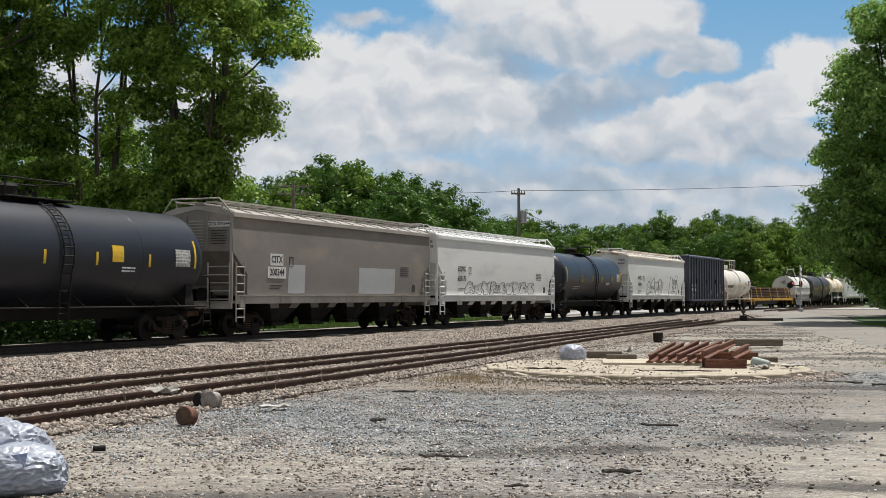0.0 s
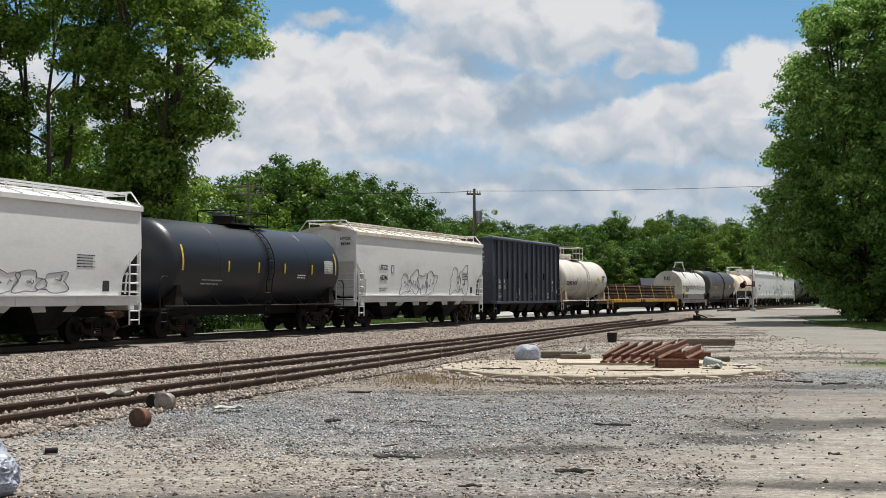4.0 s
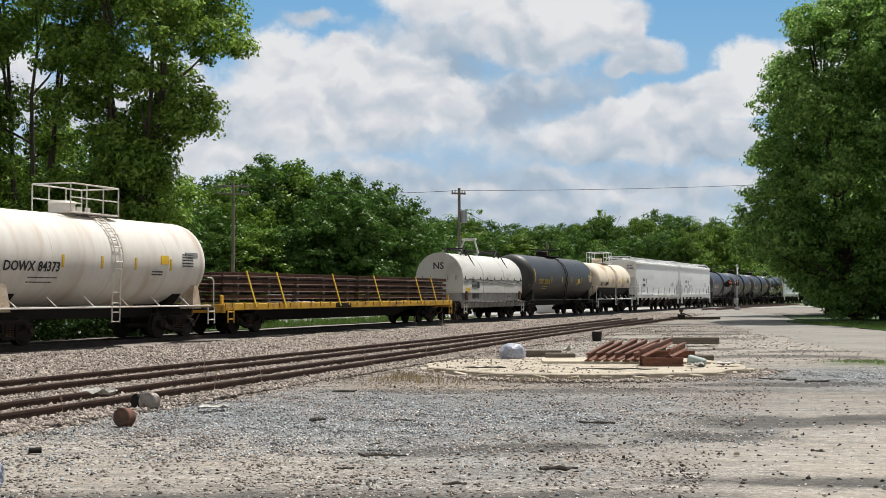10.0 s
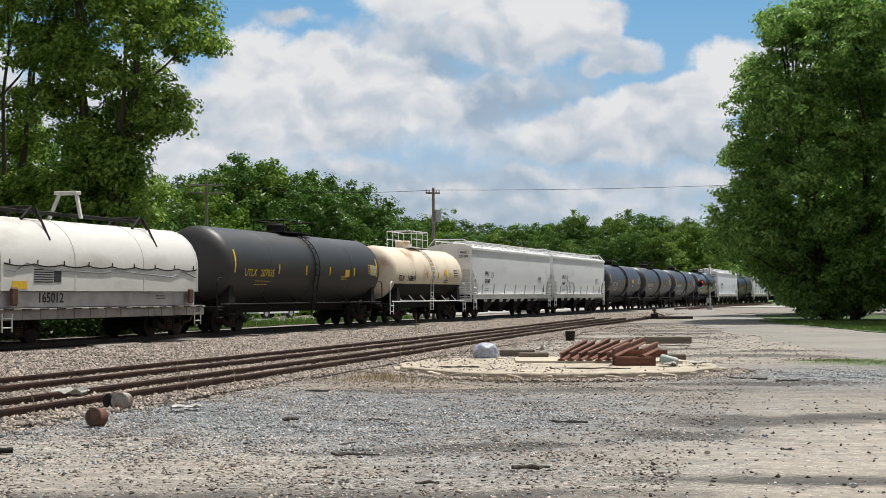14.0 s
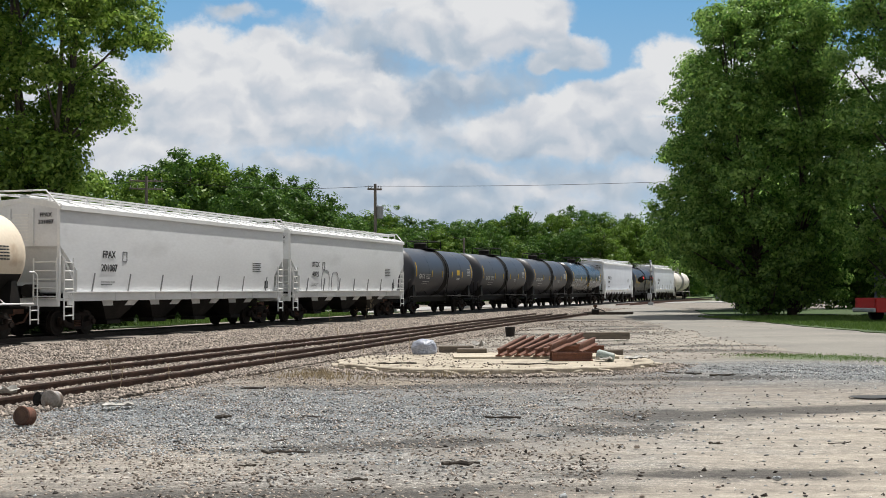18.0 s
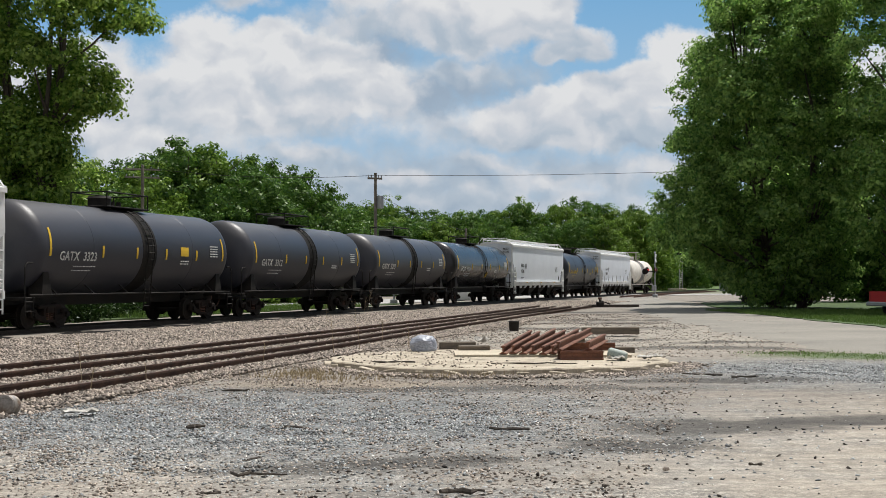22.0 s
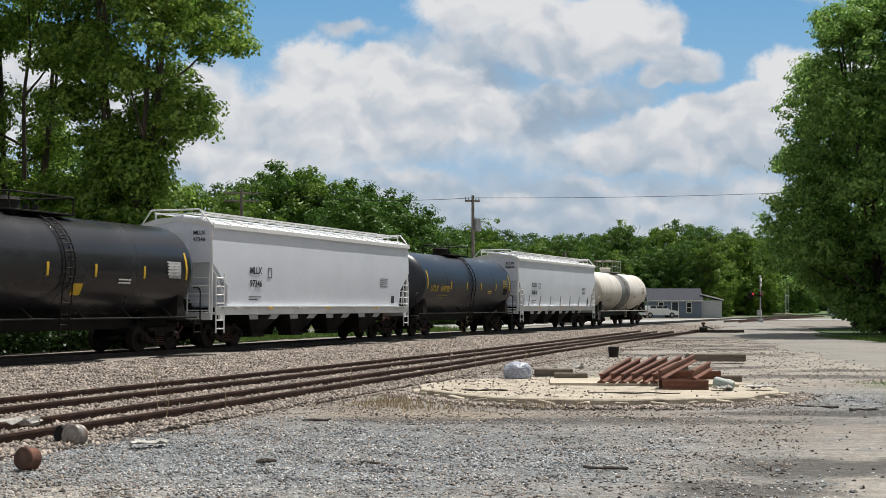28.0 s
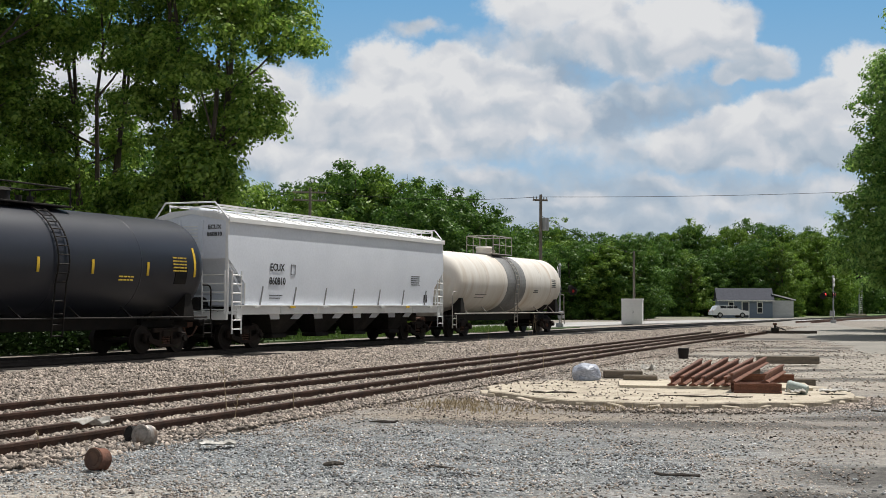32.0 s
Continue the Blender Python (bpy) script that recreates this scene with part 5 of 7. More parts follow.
def place_near(rng, n):
    y = 8.5 + 22 * rng.random(n) ** 1.5
    x = (rng.random(n) - 0.47) * (0.80 * y + 4)
    near = 1.5 * (1.08 - np.hypot((x + 1.8) / 5.6, (y - 17.3) / 4.9)) + 0.35 * np.sin(x * 1.3 + 0.7 * np.sin(y * 1.1)) * np.sin(y * 1.2)
    side = 1.3 * (1.0 - np.hypot((x - 9.8) / 4.4, (y - 25.0) / 3.4))
    keep = rng.random(n) < np.clip(np.maximum(near, side), 0.018, 1)
    x, y = x[keep], y[keep]
    return np.stack([x, y, [ground_z(a, b) for a, b in zip(x, y)]], -1)


def place_siding(rng, n):
    y = 14 + 50 * rng.random(n) ** 1.3
    x = -11.0 + (y - 6) * 0.318 + rng.uniform(-3.7, 3.3, n)
    return np.stack([x, y, [max(0.022, ground_z(a, b)) if abs(a + 11.0 - (b - 6) * 0.318) < 3.15 else ground_z(a, b) for a, b in zip(x, y)]], -1)


def place_edge(rng, n):
    """Stones strewn over the dirt between the siding and the gravel, thinning out towards the open yard."""
    y = 8.5 + 17 * rng.random(n) ** 1.2
    x = -8.0 + (y - 8.5) * 0.318 + 9.5 * rng.random(n) ** 1.6
    keep = rng.random(n) < 0.35 + 0.65 * np.sin(x * 0.9 + y * 0.5) ** 2
    x, y = x[keep], y[keep]
    return np.stack([x, y, [ground_z(a, b) for a, b in zip(x, y)]], -1)


stones("edge_stones", place_edge, 58000, 0.009, 0.028, STONE, 21, "tan broken stone strewn over the dirt beside the siding")
stones("ballast_stones", place_ballast, 170000, 0.030, 0.066, STONE, 1, "tan crushed stone ballast beside the main track")
stones("siding_stones", place_siding, 85000, 0.025, 0.055, STONE, 2, "crushed stone between the siding rails")
PALES = mat("pale_stone", (0.56, 0.54, 0.50), (0.36, 0.35, 0.33), 2.0, 0.95, 0, 0.2, 40, None, 3, (1, 1, 1), -0.5)
def place_far(rng, n):
    """Loose stone over the open yard behind the pad, thicker towards the siding."""
    y = 30 + 38 * rng.random(n) ** 1.2
    x = -11.0 + (y - 6) * 0.318 + 2.8 + 11.0 * rng.random(n) ** 3.2
    return np.stack([x, y, [ground_z(a, b) for a, b in zip(x, y)]], -1)


stones("yard_stones", place_far, 17000, 0.018, 0.048, STONE, 41, "loose stone strewn over the open yard")


def place_chips(rng, n):
    y = 8.8 + 17 * rng.random(n) ** 1.3
    x = (rng.random(n) - 0.5) * 0.86 * y + 0.02 * y
    return np.stack([x, y, [ground_z(a, b) + 0.004 for a, b in zip(x, y)]], -1)


CHIP = mat("dark_bark", (0.060, 0.048, 0.038), (0.032, 0.026, 0.022), 5, 0.95, 0, 0.3, 30, None, 3, (1, 1, 1), -0.5)
stones("bark_chips", place_chips, 800, 0.010, 0.034, CHIP, 31, "dark bark chips and bits of wood scattered on the gravel")
stones("pale_stones", place_near, 42000, 0.010, 0.024, PALES, 4, "scattered pale stones on the gravel")
stones("gravel_stones", place_near, 170000, 0.010, 0.030, STONEB, 3, "blue-grey loose gravel on the yard")


# ---- foliage ----
def leaf_cards(rng, centres, normals, size):
    """Small folded diamonds, one for each leaf or spray of leaves."""
    n = len(centres)
    t = rng.normal(size=(n, 3))
    t -= normals * (t * normals).sum(1)[:, None]
    t /= np.linalg.norm(t, axis=1)[:, None] + 1e-9
    u = np.cross(normals, t)
    s = size[:, None]
    v = np.stack([centres - t * s, centres - u * s * 0.62 + normals * s * 0.18, centres + t * s, centres + u * s * 0.62 + normals * s * 0.18], 1)
    return v.reshape(-1, 3), np.arange(4 * n).reshape(-1, 4)


def crown_mesh(name, blobs, count, size, seed, material, parent, hollow=0.55, clump=0.5, each=55):
    """Leaves in tight clumps on and in overlapping uneven lobes."""
    rng = np.random.default_rng(seed)
    vol = np.array([b[3] * b[4] * b[5] for b in blobs]) ** 0.7
    n_cl = max(30, count // each)
    pick = rng.choice(len(blobs), n_cl, p=vol / vol.sum())
    bl = np.array(blobs)[pick]
    d = rng.normal(size=(n_cl, 3))
    d /= np.linalg.norm(d, axis=1)[:, None]
    rad = hollow + (1 - hollow) * rng.random(n_cl) ** 0.6 + rng.normal(0, 0.05, n_cl)
    cc = bl[:, :3] + d * bl[:, 3:6] * rad[:, None]
    who = rng.integers(0, n_cl, count)
    od = rng.normal(size=(count, 3))
    od /= np.linalg.norm(od, axis=1)[:, None]
    far_ = (0.25 + 0.75 * rng.random(count)) ** 0.7
    off = od * far_[:, None] * clump * np.array([1, 1, 0.62]) * rng.uniform(0.6, 1.3, n_cl)[who][:, None]
    c = cc[who] + off
    nrm = d[who] * 0.35 + od * 0.8 + rng.normal(size=(count, 3)) * 0.33 + np.array([0, 0, 0.4])
    nrm /= np.linalg.norm(nrm, axis=1)[:, None]
    v, f = leaf_cards(rng, c, nrm, size * rng.uniform(0.6, 1.3, count))
    return raw(name, v, f, material, parent), cc


def trunk_mesh(parent, height, r, seed, limbs=7, lean=0.06, reach=0.32, start=0.3, base=(0, 0), nm="trunk"):
    rng = random.Random(seed)
    bm = B()
    pts = [Vector((base[0], base[1], -0.1))]
    for i in range(7):
        pts.append(Vector((base[0] + rng.uniform(-lean, lean) * height * (i + 1) / 7, base[1] + rng.uniform(-lean, lean) * height * (i + 1) / 7, height * (i + 1) / 7)))
    for i, (a, b) in enumerate(zip(pts, pts[1:])):
        rod(bm, a, b, r * (1 - i / 8), r * (1 - (i + 1) / 8), 8)
    for k in range(limbs):
        q = start + (0.95 - start) * k / limbs
        i = min(int(q * 7), 6)
        a = pts[i].lerp(pts[i + 1], q * 7 - i)
        t = rng.uniform(0, 2 * math.pi)
        ln = height * reach * (1.1 - 0.6 * q)
        b = a + Vector((math.cos(t) * ln, math.sin(t) * ln, ln * rng.uniform(0.5, 1.0)))
        m = a.lerp(b, 0.5) + Vector((0, 0, -0.06 * ln))
        rr = r * (1 - q) * 0.55 + 0.02
        rod(bm, a, m, rr, rr * 0.65, 6)
        rod(bm, m, b, rr * 0.65, rr * 0.2, 6)
        for e in range(2):
            w = m.lerp(b, rng.uniform(0.2, 0.8))
            rod(bm, w, w + Vector((rng.uniform(-1, 1), rng.uniform(-1, 1), rng.uniform(0.3, 1.2))) * ln * 0.3, rr * 0.4, rr * 0.1, 5)
    return part(nm, bm, BARK, parent, smooth=True)


def tree(name, x, y, height, width, seed, leaves, leafsize, material, label, lobes=12, low=0.25, clump=0.5, hollow=0.5, trunk_r=0.3, group="", stems=1):
    rng = random.Random(seed)
    t = new(name)
    t.matrix_basis = pose(x, y, 0)
    for k in range(stems):
        trunk_mesh(t, height * 0.9, trunk_r, seed + k, 9, 0.04 if stems == 1 else 0.08, 0.3, 0.25, (0, 0) if stems == 1 else (rng.uniform(-1, 1) * width * 0.18, rng.uniform(-1, 1) * width * 0.12))
    blobs = []
    for k in range(lobes):
        z = height * (low + (0.97 - low) * (k + 0.5) / lobes)
        q = (z / height - low) / (1 - low)
        w = width / 2 * (0.55 + 0.6 * math.sin(math.pi * min(1, q * 0.85 + 0.15))) * rng.uniform(0.75, 1.1)
        a = rng.uniform(0, 2 * math.pi)
        o = w * rng.uniform(0.25, 0.6)
        rr = w * rng.uniform(0.42, 0.62)
        blobs.append((math.cos(a) * o, math.sin(a) * o, z - rr * 0.3, rr, rr, rr * rng.uniform(0.55, 0.8)))
    crown_mesh("crown", blobs, leaves, leafsize, seed, material, t, hollow, clump)
    tagged(t, label, "tree", group)
    return t


def stemmed_tree(name, x, y, seed, shape, stems, lobes, lobe, leaves, leafsize, material, label, group, stem_r=0.17, clump=0.34, squash=0.75, thick=0.45):
    """A tree of several stems, with a limb to each of many small leafy lobes; shape: (height, radius, shift) rows."""
    rng = random.Random(seed)
    hs, rs, sx = zip(*shape)
    t = new(name)
    t.matrix_basis = pose(x, y, 0)
    lines = []
    for k in range(stems):
        a = 2 * math.pi * k / stems + rng.uniform(-0.5, 0.5)
        top = hs[-1] * rng.uniform(0.72, 0.95)
        bx, by = math.cos(a) * rs[0] * 0.22, math.sin(a) * rs[0] * 0.22
        ex, ey = math.cos(a) * max(rs) * 0.42, math.sin(a) * max(rs) * 0.42
        pts = [Vector((bx + (ex - bx) * (i / 8) ** 1.3 + rng.uniform(-0.18, 0.18) * (i > 0), by + (ey - by) * (i / 8) ** 1.3 + rng.uniform(-0.18, 0.18), top * i / 8 - 0.1 * (i == 0))) for i in range(9)]
        bm = B()
        for i, (p, q) in enumerate(zip(pts, pts[1:])):
            rod(bm, p, q, stem_r * (1 - i / 9.5), stem_r * (1 - (i + 1) / 9.5), 8)
        part("trunk", bm, BARK, t, "", True)
        lines.append(pts)
    blobs, bm = [], B()
    for k in range(lobes):
        z = hs[0] + (hs[-1] - hs[0]) * ((k + rng.random()) / lobes)
        r = float(np.interp(z, hs, rs))
        a = rng.uniform(0, 2 * math.pi)
        o = max(0.0, r - lobe * 0.7) * math.sqrt(rng.uniform(0.12, 1.0))
        rr = lobe * rng.uniform(0.62, 1.25)
        c = Vector((float(np.interp(z, hs, sx)) + math.cos(a) * o, math.sin(a) * o, z))
        blobs.append((c.x, c.y, c.z, rr, rr, rr * squash * rng.uniform(0.8, 1.2)))
        best = None
        for pts in lines:
            for p in pts[:-1]:
                if p.z < c.z - 0.35 * o:
                    dd = (p - c).length
                    if best is None or dd < best[0]:
                        best = (dd, p)
        if best:
            p = best[1]
            mid = p.lerp(c, 0.5) + Vector((0, 0, -0.05 * best[0]))
            w = 0.03 + 0.012 * best[0]
            rod(bm, p, mid, w, w * 0.7, 5)
            rod(bm, mid, c, w * 0.7, 0.012, 5)
            for e in range(3):
                rod(bm, c, c + Vector((rng.uniform(-1, 1), rng.uniform(-1, 1), rng.uniform(-0.2, 0.8))) * rr * 0.8, 0.014, 0.005, 4)
    tagged(part("branchwork", bm, BARK, t, "", True), kind="stuff")
    crown_mesh("crown", blobs, leaves, leafsize, seed, material, t, thick, clump)
    return tagged(t, label, "tree", group)


# tall poplars behind the train
VASE = [(3.6, 2.6, -0.3), (6.0, 3.3, -0.2), (9.0, 3.6, 0.0), (11.5, 4.8, 0.3), (14.0, 5.2, 0.3), (18.0, 4.6, 0), (22.0, 2.8, 0), (24.0, 0.8, 0)]
POPLAR = "tall broadleaf tree with several thin dark stems behind the railway"
for x, y, seed, lobes, n in ((-13.7, 58, 1, 60, 118000), (-19.6, 61, 2, 48, 74000), (-24.5, 57, 3, 60, 85000), (-28.5, 62, 4, 60, 70000), (-35, 60, 5, 50, 40000), (-43, 64, 6, 50, 35000)):
    stemmed_tree("poplar_tree", x, y, seed, VASE, 5 if seed < 3 else 4, lobes, 1.4, n, 0.105, LEAF_A, POPLAR, "tall trees behind the train", 0.17, 0.62, 0.8, 0.3)
# maples by the road
DOME = [(0.9, 3.2, 0.2), (1.8, 4.0, 0.0), (3.0, 4.7, -0.3), (4.5, 6.0, -0.5), (7.5, 6.8, -0.6), (12.0, 6.4, -0.5), (16.0, 6.4, -0.4), (17.3, 6.0, -0.3), (18.4, 4.4, 0.0), (19.4, 2.6, 0.3), (20.2, 0.8, 0.5)]
stemmed_tree("maple_tree", 25.9, 76, 11, [(h, r * 1.09, x - 0.25) for h, r, x in DOME], 2, 205, 1.7, 205000, 0.115, LEAF_B, "large dense maple with low hanging branches on the lawn", "trees beside the road", 0.32, 0.66, 0.6, 0.25)
stemmed_tree("maple_tree", 33.2, 68, 12, [(h * 1.2, r * 1.22, x * 0.3 - 0.6) for h, r, x in DOME], 2, 210, 1.7, 160000, 0.115, LEAF_B, "large dense maple shading a driveway", "trees beside the road", 0.32, 0.66, 0.6, 0.25)
stemmed_tree("maple_tree", 29.8, 95, 13, [(h * 0.84, r * 0.92, x) for h, r, x in DOME], 2, 90, 1.6, 60000, 0.15, LEAF_B, "large maple farther along the road", "trees beside the road", 0.32, 0.8, 0.6, 0.25)


def seen_tree(u, v, depth):
    """Place and height of a tree whose top shows at a tangent of turn and of height."""
    return u * depth, depth, 1.62 + v * depth


# far woods: a few shapes, repeated; tangents of turn and height of each top, distance
protos = [tree("wood_tree", 0, 0, 12, 9.5, 31 + k, 24000, 0.15, LEAF_C if k % 2 else LEAF_D, "broadleaf tree in the wood behind the railway", 26, 0.04, 0.75, 0.6, 0.25, "wood behind the railway") for k in range(6)]
WOOD = []
rng = random.Random(77)
for u, v, d in ((-0.205, 0.100, 112), (-0.186, 0.092, 120), (-0.170, 0.094, 112), (-0.152, 0.104, 122), (-0.138, 0.106, 126), (-0.128, 0.111, 118), (-0.117, 0.108, 124), (-0.106, 0.106, 120), (-0.094, 0.100, 126), (-0.083, 0.096, 120), (-0.072, 0.092, 126), (-0.068, 0.086, 112), (-0.052, 0.088, 114), (-0.036, 0.083, 113), (-0.026, 0.072, 120), (-0.098, 0.068, 108), (-0.12, 0.055, 106), (-0.147, 0.056, 104), (-0.18, 0.07, 104), (-0.080, 0.084, 106), (-0.058, 0.081, 107), (-0.040, 0.074, 110), (-0.016, 0.062, 118)):
    WOOD.append(seen_tree(u, v, d))
for i in range(34):
    u = -0.03 + i * 0.0098
    v = (0.060, 0.066, 0.056, 0.062, 0.064, 0.068, 0.063, 0.060, 0.054, 0.058, 0.060, 0.057, 0.056, 0.058, 0.060, 0.062)[i % 16] + rng.uniform(-0.004, 0.003)
    WOOD.append(seen_tree(u, v, (168 if u < 0.09 else 226) + rng.uniform(-6, 8)))
for i in range(22):
    WOOD.append(seen_tree(-0.02 + i * 0.0115, 0.050 + rng.uniform(-0.008, 0.004), (150 if i < 10 else 196) + rng.uniform(-4, 8)))
for i in range(9):
    WOOD.append(seen_tree(0.235 + i * 0.02, 0.055 + rng.uniform(-0.006, 0.006), 238 + rng.uniform(-6, 8)))
for i in range(9):
    WOOD.append((-62 + i * 5.0, 86 + rng.uniform(-6, 6), rng.uniform(12, 16)))
for i in range(6):
    WOOD.append(seen_tree(0.228 + i * 0.013, 0.052 + rng.uniform(-0.006, 0.006), 286 + rng.uniform(-8, 8)))
for i in range(5):
    WOOD.append(seen_tree(0.330 + i * 0.016, 0.056 + rng.uniform(-0.006, 0.006), 236 + rng.uniform(-6, 8)))
for i in range(7):
    WOOD.append(seen_tree(0.265 + i * 0.011, 0.044 + rng.uniform(-0.004, 0.004), 420 + rng.uniform(-8, 8)))
for i in range(3):
    WOOD.append(seen_tree(0.352 + i * 0.02, 0.048, 330 + rng.uniform(-8, 8)))
WOOD += [(35.5, 104, 13), (40.5, 100, 12.5), (45.5, 105, 14), (51, 108, 13), (57, 112, 14)]
LINE = np.array([row[1:3] for row in TRACK[::8]])
WOOD = [w for w in WOOD if np.hypot(LINE[:, 0] - w[0], LINE[:, 1] - w[1]).min() > 8.5]
for i, (x, y, h) in enumerate(WOOD):
    k = h / 12.0
    m = Matrix.Translation((x, y, 0)) @ Matrix.Rotation(rng.uniform(0, 6.28), 4, "Z")
    t = protos[i] if i < 6 else copy_thing(protos[2 * (i % 3) if i < 9 or i == 17 else (1, 3, 5, 1, 3, 5)[i % 6] if i < 23 else (1, 0, 3, 5, 2, 1)[i % 6]], m)
    t.matrix_basis = m
    w = min(max(k, 0.9), 1.25 if y < 270 else 1.6)
    t.scale = (w, w, k)

# undergrowth between the tracks and the back road
bush_protos = []
for k in range(6):
    bsh = new("bush")
    blobs = [(random.Random(k * 9 + q).uniform(-1, 1), random.Random(k * 9 + q + 50).uniform(-1, 1), 0.6 + 0.5 * random.Random(q).random(), 0.8, 0.8, 0.7) for q in range(6)]
    # From the fourth bush on, darker leaves stand in for the poplars' shade.
    crown_mesh("foliage", blobs, 1600, 0.10, 60 + k, LEAF_A if k < 3 else LEAF_C, bsh, 0.4, 0.3)
    trunk_mesh(bsh, 1.3, 0.05, 60 + k, 4, 0.1, 0.5, 0.1, (0, 0), "stem")
    tagged(bsh, "leafy green bush behind the tracks" if k < 3 else "bush under the tall trees, their shade put into darker leaves", "bush", "bushes behind the tracks")
    bush_protos.append(bsh)
# Near-black leaf colour carries the tree shade on the verge.
SHADE_LEAF = leafmat("tree_shade_leaf", (0.012, 0.032, 0.006), (0.035, 0.07, 0.013), 0.2)


def place_shade_brush(name, s0, s1, lat0, lat1, high, count, seed):
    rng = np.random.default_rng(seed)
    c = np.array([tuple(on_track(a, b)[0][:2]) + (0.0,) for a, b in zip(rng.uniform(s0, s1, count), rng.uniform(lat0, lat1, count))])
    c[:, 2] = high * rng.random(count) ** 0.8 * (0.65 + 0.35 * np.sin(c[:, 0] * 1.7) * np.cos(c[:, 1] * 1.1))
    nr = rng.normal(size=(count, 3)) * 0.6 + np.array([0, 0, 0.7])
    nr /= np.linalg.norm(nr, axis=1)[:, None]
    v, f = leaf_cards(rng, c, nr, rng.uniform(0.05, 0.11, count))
    tagged(raw(name, v, f, SHADE_LEAF), "added undergrowth behind the main track, tree shade put into its leaves", "undergrowth", kind="stuff")


# Brush added over the sunlit verge, as dark as the shade there.
place_shade_brush("undergrowth", -6, 17, -9.0, -3.8, 1.9, 60000, 8)
place_shade_brush("undergrowth", 17, 27, -10.0, -5.5, 0.9, 16000, 9)
for i in range(42):
    s = -26 + i * 2.1 + rng.uniform(-0.8, 0.8)
    p, _ = on_track(s, -rng.uniform(7.5, 10.0) if s < 14 else -rng.uniform(15.5, 19.0))
    m = Matrix.Translation((p.x, p.y, 0)) @ Matrix.Rotation(rng.uniform(0, 6.28), 4, "Z")
    t = bush_protos[3 + i if i < 3 else i - 20] if i < 3 or 20 <= i < 23 else copy_thing(bush_protos[i % 3 + (3 if s < 14 else 0)], m)
    t.matrix_basis = m
    k = rng.uniform(0.7, 1.5) * (1.5 if s < 14 else 1.0)
    t.scale = (k, k, k * rng.uniform(0.8, 1.2))


# ---- things in the yard ----
def thing(name, bm, material, label, category, group="", m=None, smooth=False):
    ob = part(name, bm, material, None, "", smooth)
    if m is not None:
        ob.matrix_basis = m
    return tagged(ob, label, category, group)


def rough_disc(cx, cy, r, z0, z1, seed, wob=0.03, n=72):
    rng = random.Random(seed)
    rad = [r * (1 + wob * noise.noise((math.cos(2 * math.pi * i / n) * 3, math.sin(2 * math.pi * i / n) * 3, seed)) + rng.uniform(-0.004, 0.004)) for i in range(n)]
    ring = lambda k, z: [(cx + rad[i] * k * math.cos(2 * math.pi * i / n), cy + rad[i] * k * math.sin(2 * math.pi * i / n), z) for i in range(n)]  # noqa: E731
    return loft(B(), [ring(1.0, z0), ring(1.0, z1 - 0.02), ring(0.993, z1), ring(0.5, z1 + 0.01), ring(0.02, z1 + 0.012)])


slab = thing("concrete_pad", rough_disc(3.2, 27.75, 3.42, -0.15, 0.105, 3, 0.10), CONCRETE, "round tan concrete pad with a chipped edge", "concrete pad")
for i in range(16):
    a = radians(188 + i * 10.3)
    bm = B()
    box(bm, (0, 0, 0), (0.24 + 0.10 * math.sin(i * 2.3), 0.13 + 0.04 * math.cos(i * 1.7), 0.07), 0.015)
    chunk = part("edge_chunk", bm, CONCRETE, slab, "broken-off piece of the rim")
    chunk.matrix_basis = pose(3.2 + 3.52 * math.cos(a), 27.75 + 3.52 * math.sin(a), 0.03, 8 * math.sin(i * 3.1), 10 * math.cos(i * 2.2), math.degrees(a) + 90 + 25 * math.sin(i * 5.0))
bm = B()
loft(bm, [[(2.3, 27.9, z), (5.9, 27.5, z), (6.1, 29.2, z), (2.4, 29.6, z)] for z in (0.11, 0.165)])
thing("concrete_slab", bm, mat("pale_concrete", (0.55, 0.49, 0.38), (0.42, 0.36, 0.27), 1.2, 0.92, 0, 0.3, 25), "pale broken slab lying on the round pad", "concrete slab")


def place_rubble(rng, n):
    a, d = rng.uniform(0, 2 * np.pi, n), 3.3 * np.sqrt(rng.random(n))
    x, y = 3.2 + d * np.cos(a), 27.75 + d * np.sin(a)
    keep = (rng.random(n) < np.where((x < 3.0) | (y > 28.6), 0.9, 0.18)) & ~((x > 2.6) & (x < 5.9) & (y > 26.6) & (y < 29.5))
    return np.stack([x, y, np.full(n, 0.12)], -1)[keep]


def place_rim(rng, n):
    a = rng.uniform(np.pi * 1.02, np.pi * 1.98, n)
    d = 3.45 + np.abs(rng.normal(0, 0.32, n))
    return np.stack([3.2 + d * np.cos(a), 27.75 + d * np.sin(a), np.full(n, 0.0)], -1)


stones("rubble", place_rubble, 1100, 0.008, 0.036, STONE, 14, "broken stone and dirt lying on the concrete pad")
stones("rim_gravel", place_rim, 5200, 0.012, 0.05, STONE, 15, "loose gravel heaped against the concrete pad")


def straight_rail(a, b, name="rail", material=None):
    """One loose rail from a to b (foot at those heights)."""
    a, b = Vector(a), Vector(b)
    d = (b - a).normalized()
    nx, ny = d.y, -d.x
    return part(name, loft(B(), [[(p.x + nx * o, p.y + ny * o, p.z + h) for o, h in rail_section()] for p in (a, b)]), material or REDRUST, None)


